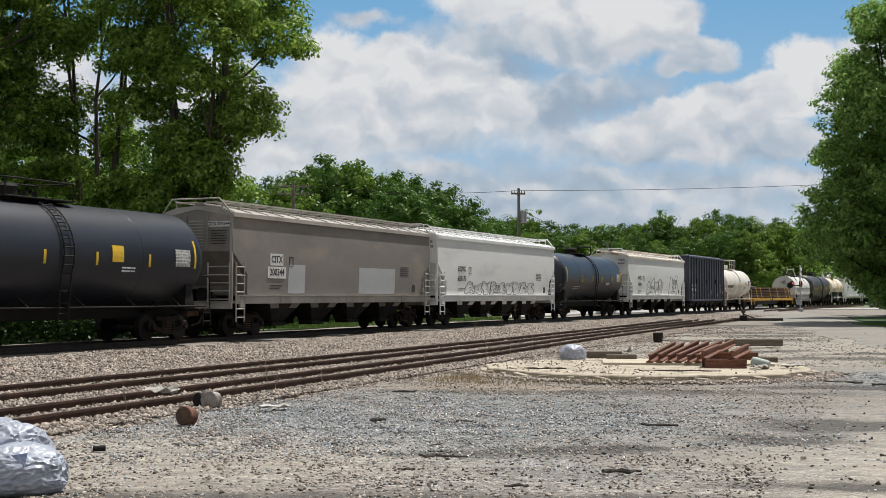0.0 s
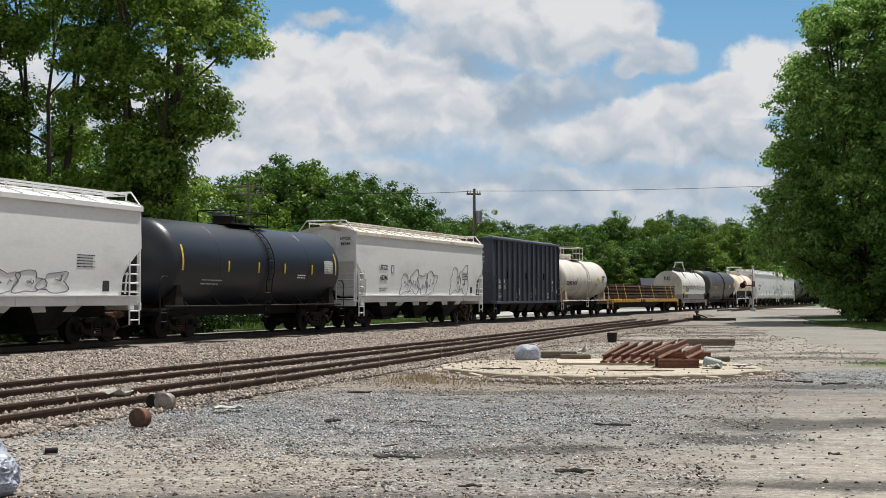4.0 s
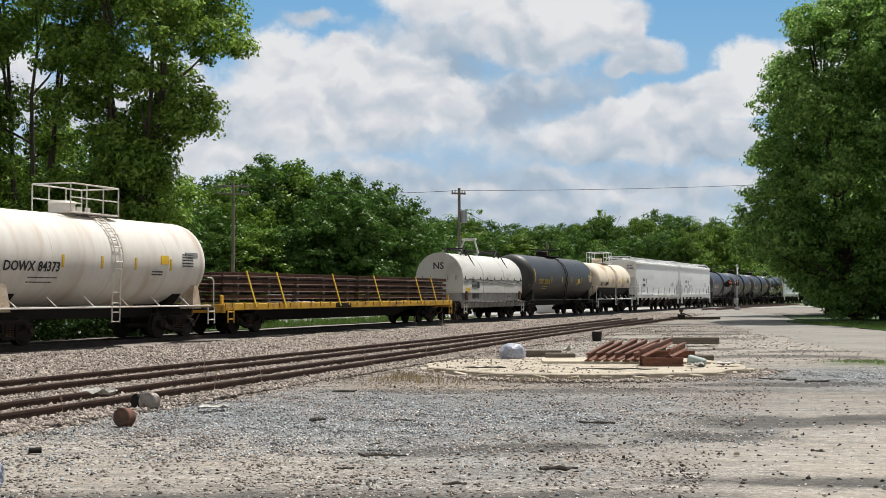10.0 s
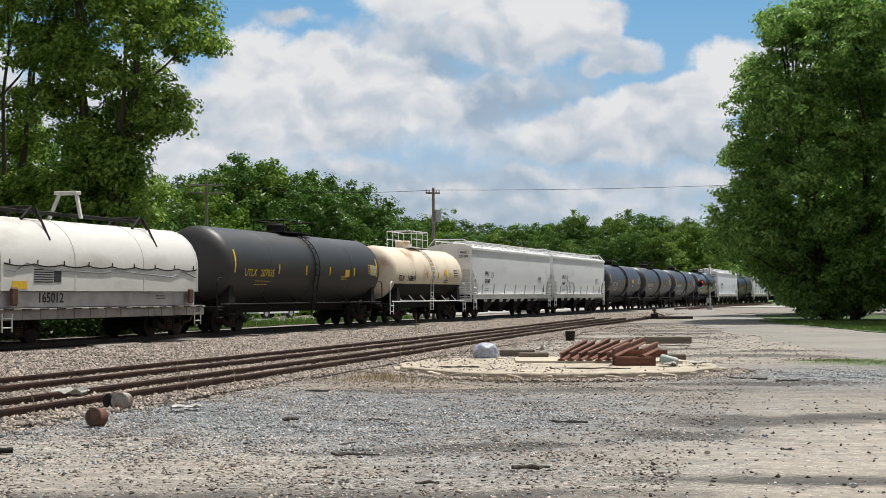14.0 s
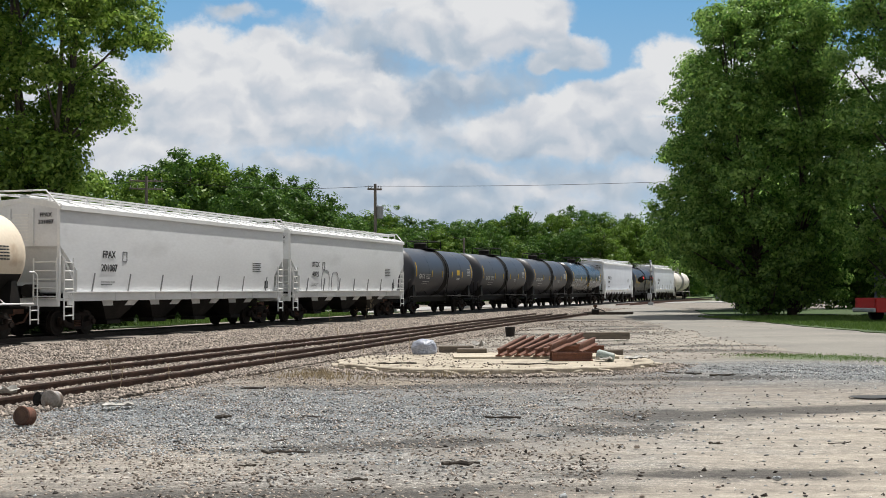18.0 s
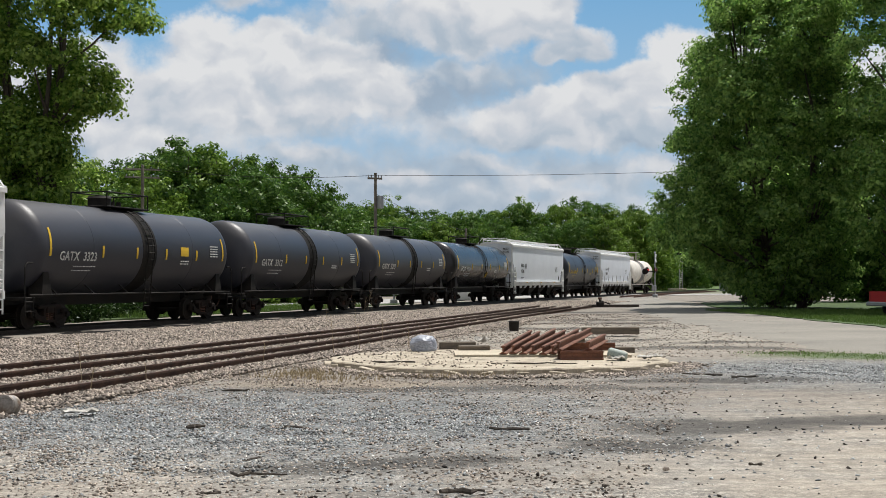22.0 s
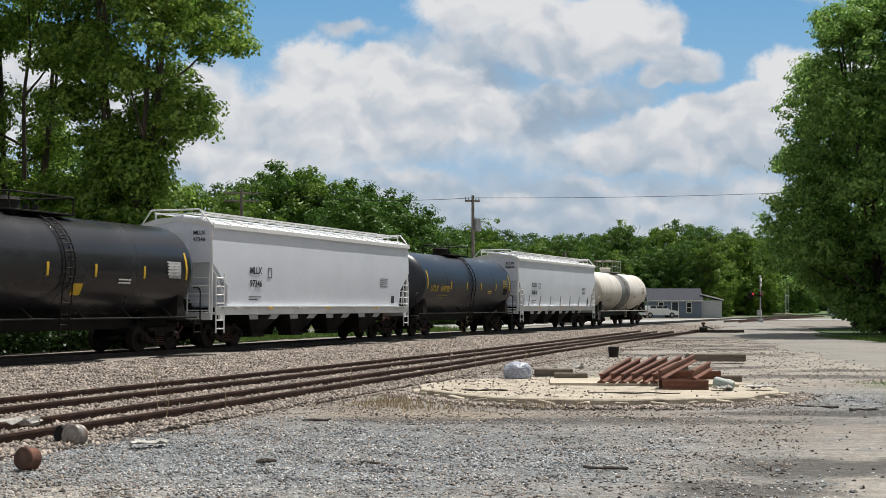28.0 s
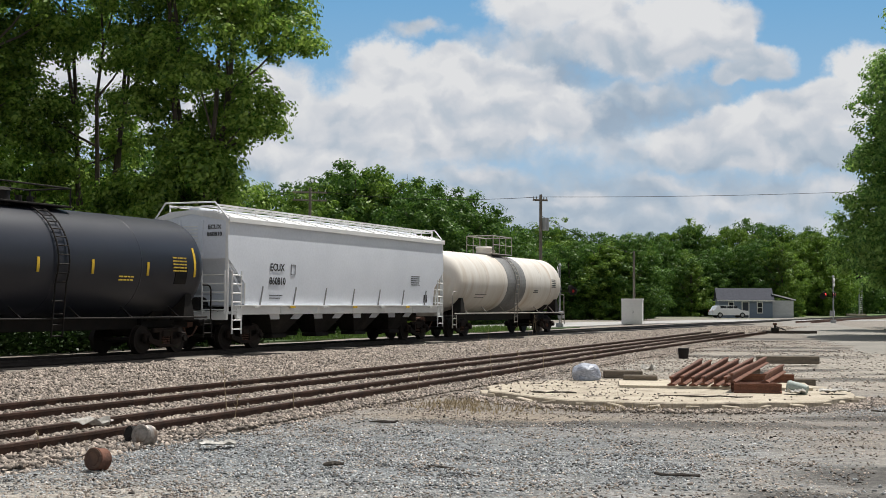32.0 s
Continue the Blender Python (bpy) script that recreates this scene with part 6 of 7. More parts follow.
REDRUST = mat("red_rust", (0.21, 0.088, 0.052), (0.105, 0.048, 0.032), 4, 0.9, 0, 0.3, 40, (0.10, 0.05, 0.035), 2.5)
OLDWOOD = mat("grey_old_timber", (0.20, 0.165, 0.125), (0.12, 0.10, 0.08), 2, 0.95, 0, 0.6, 22, None, 3, (1, 1, 6))
for y, z in ((34.9, 0.08), ):
    bm = B()
    box(bm, (5.3, y, z + 0.02), (1.9, 0.2, 0.14), 0.02)
    thing("timber", bm, OLDWOOD, "grey weathered timber under the stacked rails", "timber", "timbers of the yard")
rr_ = random.Random(5)
for i in range(6):
    x0, ln = 3.28 + 0.20 * i, (8.6, 7.6, 9.2, 8.8, 9.4, 9.7)[i]
    y0 = 27.75 - 0.05 * i + rr_.uniform(-0.15, 0.15)
    q = 0.20 + 0.012 * i
    ob = straight_rail((x0, y0, 0.172 + 0.012 * (i % 2)), (x0 + ln * q, y0 + ln * 0.975, 0.172 + 0.012 * (i % 3)))
    tagged(ob, "rusty steel rail stacked on the concrete pad", "rail", "stacked rails")
for a, b in (((4.26, 26.75, 0.30), (5.15, 30.0, 0.32)), ((4.86, 26.75, 0.30), (5.85, 30.1, 0.32)), ((4.28, 26.95, 0.125), (5.10, 26.9, 0.125)), ((4.30, 26.72, 0.12), (5.15, 26.68, 0.12)), ((4.5, 29.3, 0.16), (5.9, 29.2, 0.16))):
    tagged(straight_rail(a, b), "short rusty rail offcut beside the stack", "rail", "rail offcuts")
for c, s, a in (((8.0, 40.2, 0.16), (1.75, 0.25, 0.22), 0), ((2.75, 33.0, 0.10), (0.9, 0.24, 0.18), 3), ((2.85, 29.6, 0.19), (0.7, 0.22, 0.16), -4), ((6.35, 30.6, 0.09), (0.55, 0.2, 0.16), 2)):
    bm = B()
    box(bm, (0, 0, 0), s, 0.02)
    thing("timber", bm, OLDWOOD, "grey weathered timber lying in the yard", "timber", "timbers of the yard", pose(*c, 0, 0, a))


def bag(name, c, r, seed, material, label):
    """A full plastic bag: a sagging sack with folds and a knotted neck."""
    bm = B()
    bmesh.ops.create_icosphere(bm, subdivisions=6, radius=1)
    for v in bm.verts:
        d = v.co.normalized()
        q = d + 0.25 * noise.noise_vector(d * 2.2 + Vector((seed, 3, 0)))
        k = 1 + 0.16 * noise.noise(d * 1.6 + Vector((seed, 0, 0))) - 0.09 * abs(noise.noise(q * 4.2 + Vector((0, seed, 0))))
        k -= 0.055 * abs(noise.noise(Vector((q.x * 5 + seed, q.y * 9, q.z * 12)))) + 0.03 * abs(noise.noise(Vector((q.x * 22, q.y * 14 + seed, q.z * 26))))
        v.co = Vector((d.x * r[0] * k, d.y * r[1] * k, max(d.z * r[2] * k, -r[2] * 0.72)))
    ob = thing(name, bm, material, label, "garbage bag", "bags of garbage", pose(c[0], c[1], r[2] * 0.70 + c[2]), 60)
    return ob


PLASTIC = mat("silver_plastic", (0.40, 0.43, 0.50), (0.30, 0.33, 0.40), 3, 0.36, 0.0, 0.25, 14)
bag("garbage_bag", (-4.05, 10.55, -0.02), (0.50, 0.36, 0.245), 3, PLASTIC, "full silver-grey plastic garbage bag on the gravel")
bag("garbage_bag", (-4.35, 11.1, 0.0), (0.48, 0.36, 0.33), 9, PLASTIC, "full silver-grey plastic garbage bag on the gravel")
bag("garbage_bag", (1.78, 30.4, 0.06), (0.33, 0.30, 0.25), 17, PLASTIC, "crumpled silver plastic bag beside the concrete pad")
bm = B()
loft(bm, [[(-3.86 + x, 10.24 - 0.02 * k, 0.26 + z) for x, z in ((-0.07, 0.06), (0.06, 0.08), (0.04, -0.03))] for k in (0, 1)])
thing("scrap", bm, mat("blue_print", (0.04, 0.12, 0.45), (0.6, 0.65, 0.7), 9, 0.5), "small blue and white printed wrapper", "litter", m=pose(0, 0, 0.01))


def can(c, r, h, turn, tilt, material, label, lid=None):
    t = new("paint_can")
    t.matrix_basis = Matrix.Translation(c) @ Matrix.Rotation(radians(turn), 4, "Z") @ Matrix.Rotation(radians(tilt), 4, "Y")
    part("body", lathe_x(B(), [(-h / 2, r), (-h / 2 + 0.01, r * 1.03), (-h / 2 + 0.02, r), (0, r * 0.99), (h / 2 - 0.02, r), (h / 2 - 0.01, r * 1.04), (h / 2, r * 1.02)], 28), material, t, smooth=30)
    bm = B()
    lathe_x(bm, [(-h / 2 - 0.012, r * 0.2), (-h / 2 - 0.010, r * 0.62), (-h / 2 - 0.003, r * 0.66), (-h / 2 - 0.010, r * 0.72), (-h / 2 - 0.008, r * 0.93), (-h / 2 + 0.006, r * 0.98)], 28)
    part("lid", bm, lid or material, t, smooth=30)
    return tagged(t, label, "can", "old cans")


TIN = mat("dull_tin", (0.36, 0.33, 0.30), (0.24, 0.21, 0.18), 6, 0.5, 0.5, 0.1, 30, (0.16, 0.09, 0.05), 5)
can((-4.08, 18.1, 0.125), 0.128, 0.17, 78, 8, TIN, "dented tin paint can lying on its side", TIN)
can((-4.28, 18.35, 0.11), 0.10, 0.16, 50, 12, IRON, "crushed dark can beside the rail")
can((-3.88, 15.85, 0.115), 0.115, 0.15, 68, 10, REDRUST, "rusted open can tipped on the gravel", mat("rusty_inside", (0.14, 0.08, 0.05), (0.06, 0.035, 0.03), 8, 0.9))
can((-4.15, 13.2, 0.03), 0.030, 0.13, 20, 0, IRON, "small dark bottle on the gravel", INKW)

bm = B()
lathe_x(bm, [(0, 0.15), (0.32, 0.18), (0.33, 0.19), (0.34, 0.17)], 20)
thing("bucket", bm, IRON, "small black bucket standing on the gravel", "bucket", "", Matrix.Translation((5.55, 44.4, 0)) @ Matrix.Rotation(radians(-90), 4, "Y"))
bm = B()
lathe_x(bm, [(-0.19, 0.08), (-0.16, 0.10), (0.11, 0.10), (0.18, 0.09), (0.19, 0.06)], 20)
thing("pipe_piece", bm, mat("grey_green_plastic", (0.34, 0.40, 0.36), (0.26, 0.30, 0.27), 4, 0.6), "grey-green pipe piece on the concrete pad", "pipe", "", Matrix.Translation((5.42, 26.6, 0.225)) @ Matrix.Rotation(radians(-25), 4, "Z") @ Matrix.Rotation(radians(14), 4, "Y"), 30)


def scrap(c, s, turn, seed, material, name, label, category):
    """A flat crumpled piece."""
    bm = B()
    bmesh.ops.create_grid(bm, x_segments=6, y_segments=5, size=0.5)
    for v in bm.verts:
        v.co = Vector((v.co.x * s[0] * (1 + 0.3 * noise.noise((v.co.y * 3, seed, 0))), v.co.y * s[1] * (1 + 0.3 * noise.noise((v.co.x * 3, seed, 5))), s[2] * (0.5 + noise.noise((v.co.x * 4, v.co.y * 4, seed)))))
    bmesh.ops.solidify(bm, geom=bm.faces[:], thickness=0.006)
    thing(name, bm, material, label, category, "litter on the gravel", pose(*c, 0, 0, turn))


PAPER = mat("dirty_paper", (0.56, 0.54, 0.50), (0.40, 0.38, 0.34), 6, 0.9)
for c, s, a, k in (((-3.15, 17.9, 0.03), (0.42, 0.22, 0.08), 20, 1), ((-5.0, 18.9, 0.16), (0.45, 0.25, 0.12), 5, 2), ((6.1, 26.7, 0.13), (0.5, 0.3, 0.12), 5, 3), ((5.35, 26.45, 0.13), (0.35, 0.2, 0.10), -15, 4), ((2.95, 33.6, 0.03), (0.35, 0.3, 0.2), 0, 6), ((3.6, 35.6, 0.03), (0.4, 0.3, 0.2), 0, 7)):
    scrap(c, s, a, k, PAPER, "litter", "crumpled white scrap lying on the ground", "litter")


def stick(c, ln, r, turn, seed, label="dark broken stick lying on the gravel"):
    rng = random.Random(seed)
    bm = B()
    pts = [Vector((ln * (i / 6 - 0.5), rng.uniform(-0.11, 0.11) * ln, r * 0.5 + rng.uniform(0, 0.012))) for i in range(7)]
    wide = [r * 0.75 * rng.uniform(0.45, 1.15) for _ in range(7)]
    skin(bm, pts, wide)
    thing("stick", bm, mat("dark_wood", (0.085, 0.07, 0.055), (0.05, 0.042, 0.035), 5, 0.95, 0, 0.4, 30), label, "stick", "sticks on the gravel", pose(*c, 0, 0, turn))


for c, ln, r, a, k in (((1.13, 11.8, 0), 0.36, 0.030, 3, 1), ((-0.55, 12.85, 0), 0.50, 0.018, -6, 2), ((-0.85, 11.9, 0), 0.16, 0.016, 0, 3), ((-1.55, 16.5, 0), 0.22, 0.035, 25, 4), ((0.0, 15.8, 0), 0.50, 0.014, -8, 5), ((2.0, 16.0, 0), 0.45, 0.025, -15, 6), ((-1.56, 21.4, 0), 0.42, 0.028, -4, 7), ((-0.7, 13.8, 0), 0.3, 0.012, 60, 8), ((6.4, 24.0, 0), 0.7, 0.03, -30, 9), ((7.0, 23.4, 0), 0.5, 0.03, 8, 10), ((3.6, 25.5, 0.12), 1.6, 0.02, 2, 11), ((1.0, 26.1, 0.12), 0.8, 0.03, -5, 12), ((3.9, 13.1, 0), 0.12, 0.02, 10, 13), ((2.3, 12.0, 0), 0.10, 0.02, 80, 14), ((0.15, 10.9, 0), 0.2, 0.018, 5, 15), ((-0.4, 16.4, 0), 0.3, 0.02, -20, 16), ((6.2, 14.2, 0), 0.25, 0.012, 0, 17), ((5.2, 13.0, 0), 0.3, 0.01, 15, 18)):
    stick(c, ln, r, a, k)
rk = random.Random(12)
for i in range(26):
    bm = B()
    bmesh.ops.create_icosphere(bm, subdivisions=2, radius=1)
    for v in bm.verts:
        v.co = v.co * (1 + 0.35 * noise.noise(v.co * 1.7 + Vector((i * 3.1, 0, 0))))
    y = rk.uniform(9.5, 22)
    x = rk.uniform(-0.3, 0.36) * y
    s = rk.uniform(0.012, 0.028)
    thing("rock", bm, (STONE, STONEB)[i % 2], "loose rock on the gravel", "rock", "rocks on the gravel", Matrix.Translation((x, y, s * 0.35)) @ Matrix.Rotation(i * 1.3, 4, "Z") @ Matrix.Diagonal((s * 1.5, s, s * 0.8, 1)), True)

pud = new("puddle", bpy.data.meshes.new("puddle"))
bm = B()
pv = [bm.verts.new((8.1 + 0.5 * math.cos(a) * (1 + 0.35 * noise.noise((math.cos(a) * 2, math.sin(a) * 2, 7))), 18.7 + 0.30 * math.sin(a) * (1 + 0.5 * noise.noise((math.cos(a) * 2, math.sin(a) * 2, 2))), ground_z(8.1, 18.7) + 0.03)) for a in np.linspace(0, 2 * math.pi, 40, endpoint=False)]
bm.faces.new(pv)
bm.to_mesh(pud.data)
bm.free()
pud.data.materials.append(mat("oily_water", (0.012, 0.011, 0.010), (0.02, 0.018, 0.016), 3, 0.6, 0, 0.1))
tagged(pud, "small black oily puddle on the dirt", "puddle", kind="structure")


# switch stand with its long headblock ties
sw = new("switch_stand")
sw.matrix_basis = pose(15.6, 81.5, 0)
part("base", box(B(), (0, 0, 0.22), (0.45, 0.35, 0.30), 0.04), IRON, sw)
part("mast", rod(B(), (0, 0, 0.3), (0, 0, 0.52), 0.06), IRON, sw)
part("lever", rod(B(), (0, 0, 0.45), (0.65, -0.05, 0.22), 0.035), IRON, sw)
bm = B()
box(bm, (0, 0, 0.58), (0.26, 0.05, 0.14), 0.02)
part("target", bm, RUST, sw)
part("headblock", box(B(), (0.9, 0.1, 0.10), (3.2, 0.25, 0.18), 0.02), TIE, sw)
tagged(sw, "dark iron switch stand on long ties", "switch stand")


# ---- beyond the track ----
def wire(a, b, sag, r, parent, name="wire"):
    a, b = Vector(a), Vector(b)
    bm = B()
    pts = [a.lerp(b, k / 14) - Vector((0, 0, sag * 4 * (k / 14) * (1 - k / 14))) for k in range(15)]
    return part(name, skin(bm, pts, [r] * len(pts), 4), IRON, parent)


POLEW = mat("pole_wood", (0.25, 0.22, 0.185), (0.15, 0.13, 0.11), 2, 0.95, 0, 0.4, 15, None, 3, (1, 1, 0.2))
SILVER = mat("galvanised", (0.42, 0.43, 0.44), (0.33, 0.34, 0.35), 3, 0.5, 0.5, 0.05)


def utility_pole(x, y, h, label, arms=1, wide=2.2, can_=False, r=0.14, turn=20):
    p = new("utility_pole")
    p.matrix_basis = pose(x, y, 0, 0, 0, turn)
    part("pole", rod(B(), (0, 0, -0.2), (0, 0, h), r, r * 0.7, 10), POLEW, p)
    for k in range(arms):
        bm = B()
        box(bm, (0, 0.1, h - 0.35 - k * 0.6), (wide, 0.10, 0.12), 0.01)
        part("crossarm", bm, POLEW, p)
        for q in (-0.45, -0.25, 0.25, 0.45):
            part("insulator", rod(B(), (q * wide, 0.1, h - 0.3 - k * 0.6), (q * wide, 0.1, h - 0.12 - k * 0.6), 0.04, 0.03, 8), SILVER, p)
    if can_:
        part("transformer", rod(B(), (0.3, -0.1, h - 2.3), (0.3, -0.1, h - 1.5), 0.22, None, 12), SILVER, p, "grey transformer can")
    return tagged(p, label, "utility pole", "poles along the road")


utility_pole(1.44, 84.6, 8.75, "weathered wooden utility pole with a crossarm and transformer", 1, 1.0, True, 0.13)
utility_pole(-15.7, 97.5, 10.4, "weathered wooden utility pole with two crossarms", 2, 2.6, False, 0.15)
utility_pole(9.9, 114.6, 6.4, "short bare wooden pole beside a metal cabinet", 0, 1.0, False, 0.13)
lines = new("overhead_line")
wire((-15.7, 97.5, 10.2), (1.44, 84.6, 8.6), 0.4, 0.015, lines)
wire((1.44, 84.6, 8.6), (46, 92, 11.0), 0.5, 0.014, lines)
wire((-15.7, 97.5, 10.0), (-60, 128, 12.5), 0.6, 0.015, lines)
wire((1.44, 84.6, 7.4), (9.9, 114.6, 6.2), 0.3, 0.016, lines)
tagged(lines, "thin overhead power line between the poles", "power line")

cab = new("signal_cabinet")
cab.matrix_basis = pose(9.6, 112.6, 0, 0, 0, -12)
part("body", box(B(), (0, 0, 1.1), (1.75, 1.0, 2.1), 0.03), WHITEP, cab)
part("roof", box(B(), (0, 0, 2.19), (1.85, 1.1, 0.08), 0.02), WHITEP, cab)
part("door", box(B(), (-0.3, -0.512, 1.1), (1.0, 0.02, 1.85), 0.005), WHITEP, cab)
part("handle", box(B(), (0.12, -0.53, 1.1), (0.04, 0.03, 0.22)), IRON, cab)
tagged(cab, "white metal signal cabinet beside the road", "cabinet")


def house(x, y, turn):
    h = new("house")
    h.matrix_basis = pose(x, y, 0, 0, 0, turn)
    h.scale = (1.08, 1.08, 1.08)
    siding = mat("blue_grey_siding", (0.17, 0.215, 0.28), (0.14, 0.18, 0.24), 2, 0.8, 0, 0.1, 10, None, 3, (0.2, 0.2, 8))
    shingle = mat("dark_shingle", (0.035, 0.04, 0.058), (0.025, 0.028, 0.04), 4, 0.9, 0, 0.3, 20)
    white = mat("white_trim", (0.78, 0.78, 0.76), None, 4, 0.6)
    part("wall", box(B(), (0, 2.5, 1.15), (6.6, 5.0, 2.3)), siding, h)
    part("wall", box(B(), (4.6, 2.9, 1.1), (2.7, 4.2, 2.2)), mat("pale_siding", (0.50, 0.52, 0.53), (0.44, 0.46, 0.47), 2, 0.8, 0, 0.1, 10, None, 3, (0.2, 0.2, 8)), h, "pale grey siding of the annex")
    roof = part("roof", loft(B(), [[(x0, -0.35, 2.25), (x0, 2.5, 3.75), (x0, 5.35, 2.25), (x0, 5.35, 2.12), (x0, 2.5, 3.60), (x0, -0.35, 2.12)] for x0 in (-3.55, 3.5)]), shingle, h)
    part("fascia", box(B(), (0, -0.37, 2.15), (7.05, 0.05, 0.16)), white, roof)
    r2 = part("roof", loft(B(), [[(x0, 0.6, z), (x0, 5.2, z), (x0, 5.2, z + 0.12), (x0, 0.6, z + 0.12)] for x0, z in ((3.25, 2.95), (6.15, 2.2))]), shingle, h)
    part("fascia", loft(B(), [[(x0, 0.56, z - 0.02), (x0, 0.6, z - 0.02), (x0, 0.6, z + 0.14), (x0, 0.56, z + 0.14)] for x0, z in ((3.25, 2.95), (6.18, 2.2))]), white, r2)
    for wx in (-1.75, 1.75):
        w = part("window", box(B(), (wx, -0.03, 1.30), (0.72, 0.06, 1.45)), white, h, "white-framed window")
        part("pane", box(B(), (wx, -0.07, 1.63), (0.54, 0.02, 0.58)), mat("dark_glass", (0.02, 0.025, 0.03), None, 3, 0.08), w)
        part("pane", box(B(), (wx, -0.07, 0.97), (0.54, 0.02, 0.58)), mat("dark_glass", (0.02, 0.025, 0.03)), w)
    d = part("door", box(B(), (0.0, -0.03, 1.02), (0.95, 0.06, 2.05)), white, h, "dark door in a white frame")
    part("door_leaf", box(B(), (0.0, -0.07, 1.0), (0.72, 0.03, 1.9)), mat("navy_door", (0.04, 0.05, 0.07)), d)
    tagged(h, "small blue-grey house with a dark shingle roof", "house")


house(30.1, 177, -4)


def vehicle(name, x, y, turn, paint, label, kind="suv", L=4.7, W=1.8, H=1.72):
    v = new(name)
    v.matrix_basis = pose(x, y, 0.06, 0, 0, turn)
    glass = mat("dark_glass", (0.02, 0.025, 0.03), None, 3, 0.08)
    rubber = mat("tyre_rubber", (0.02, 0.02, 0.02), None, 5, 0.9)
    if kind == "suv":
        prof = [(-L / 2, 0.35), (-L / 2, 0.95), (-L / 2 + 0.25, 1.05), (-L / 2 + 0.5, H - 0.1), (-L / 2 + 0.8, H), (0.5, H), (1.25, 1.05), (L / 2 - 0.2, 0.92), (L / 2, 0.7), (L / 2, 0.35)]
    else:
        prof = [(-L / 2, 0.45), (-L / 2, 1.12), (-0.05, 1.12), (0.05, 1.72), (1.05, 1.75), (1.5, 1.18), (L / 2 - 0.1, 1.10), (L / 2, 0.85), (L / 2, 0.45)]
    part("body", loft(B(), [[(a, b, c) if c < 1.2 else (a, b * 0.86, c) for a, c in prof] for b in (-W / 2, W / 2)]), paint, v)
    for k in (-1, 1):
        for a in (-L * 0.31, L * 0.31):
            w = part("tyre", rod(B(), (a, k * (W / 2 - 0.2), 0.36), (a, k * (W / 2 + 0.01), 0.36), 0.36, None, 20), rubber, v)
            part("rim", rod(B(), (a, k * (W / 2), 0.36), (a, k * (W / 2 + 0.03), 0.36), 0.22, 0.18, 14), SILVER, w, "silver wheel rim")
        wins = ((-1.45, -0.62), (-0.55, 0.25), (0.32, 0.85)) if kind == "suv" else ((0.15, 1.05),)
        for a, b in wins:
            bm = B()
            box(bm, ((a + b) / 2, k * W * 0.452, (1.06 + H) / 2 if kind == "suv" else 1.42), (b - a, 0.09, (H - 1.06) * 0.74 if kind == "suv" else 0.44), 0.02)
            part("side_window", bm, glass, v)
        part("headlight", box(B(), (L / 2 - 0.03, k * W * 0.36, 0.82), (0.08, 0.3, 0.14), 0.02), SILVER, v)
        part("taillight", box(B(), (-L / 2 - 0.005, k * W * 0.42, 0.92), (0.05, 0.12, 0.3), 0.01), mat("red_lens", (0.35, 0.01, 0.01), None, 3, 0.3), v)
    if kind == "suv":
        part("windscreen", loft(B(), [[(0.56, -W * 0.40, H - 0.05), (0.60, -W * 0.40, H - 0.03), (0.60, W * 0.40, H - 0.03), (0.56, W * 0.40, H - 0.05)], [(1.22, -W * 0.42, 1.10), (1.27, -W * 0.42, 1.12), (1.27, W * 0.42, 1.12), (1.22, W * 0.42, 1.10)]]), glass, v)
    else:
        part("bumper", box(B(), (-L / 2 - 0.1, 0, 0.55), (0.16, W, 0.2), 0.04), SILVER, v, "chrome rear bumper")
        part("tailgate", box(B(), (-L / 2 - 0.012, 0, 0.85), (0.03, W - 0.35, 0.5), 0.01), paint, v)
    return tagged(v, label, "car" if kind == "suv" else "pickup truck", "parked vehicles")


CARWHITE = mat("white_car_lacquer", (0.78, 0.79, 0.80), (0.72, 0.73, 0.74), 1, 0.25, 0, 0)
vehicle("suv", 27.0, 171.5, 12, CARWHITE, "white station wagon parked before the small house", "suv", 4.9, 1.85, 1.6)
vehicle("suv", -9.6, 85, 62, CARWHITE, "white car parked on the road behind the railway")
vehicle("pickup", 26.8, 58.8, 8, mat("red_car_lacquer", (0.46, 0.012, 0.014), (0.40, 0.010, 0.012), 1, 0.3, 0, 0), "red pickup truck parked on the lawn", "pickup", 5.4, 1.9, 1.8)

white_house = new("white_house")
white_house.matrix_basis = pose(34.6, 70.1, 0, 0, 0, -25)
SIDING = mat("white_siding", (0.72, 0.72, 0.70), (0.66, 0.66, 0.64), 2, 0.8, 0, 0.05)
part("wall", box(B(), (0, 4, 2.6), (9.0, 8.0, 5.2)), SIDING, white_house)
for i in range(26):
    part("siding_board", box(B(), (0, -0.012, 0.1 + i * 0.2), (9.02, 0.03, 0.17)), SIDING, white_house)
part("roof", loft(B(), [[(x0, -0.5, 5.1), (x0, 4, 7.4), (x0, 8.5, 5.1), (x0, 4, 7.1)] for x0 in (-4.9, 4.9)]), mat("dark_shingle", (0.055, 0.06, 0.075)), white_house)
part("corner_post", box(B(), (-4.6, -0.9, 1.4), (0.30, 0.3, 2.8), 0.02), mat("blue_post", (0.25, 0.30, 0.38), None, 2, 0.7), white_house, "blue-grey porch post")
part("porch_roof", box(B(), (-2.0, -0.6, 2.85), (5.6, 1.4, 0.16), 0.02), SIDING, white_house)
tagged(white_house, "white clapboard house behind the maples", "house")


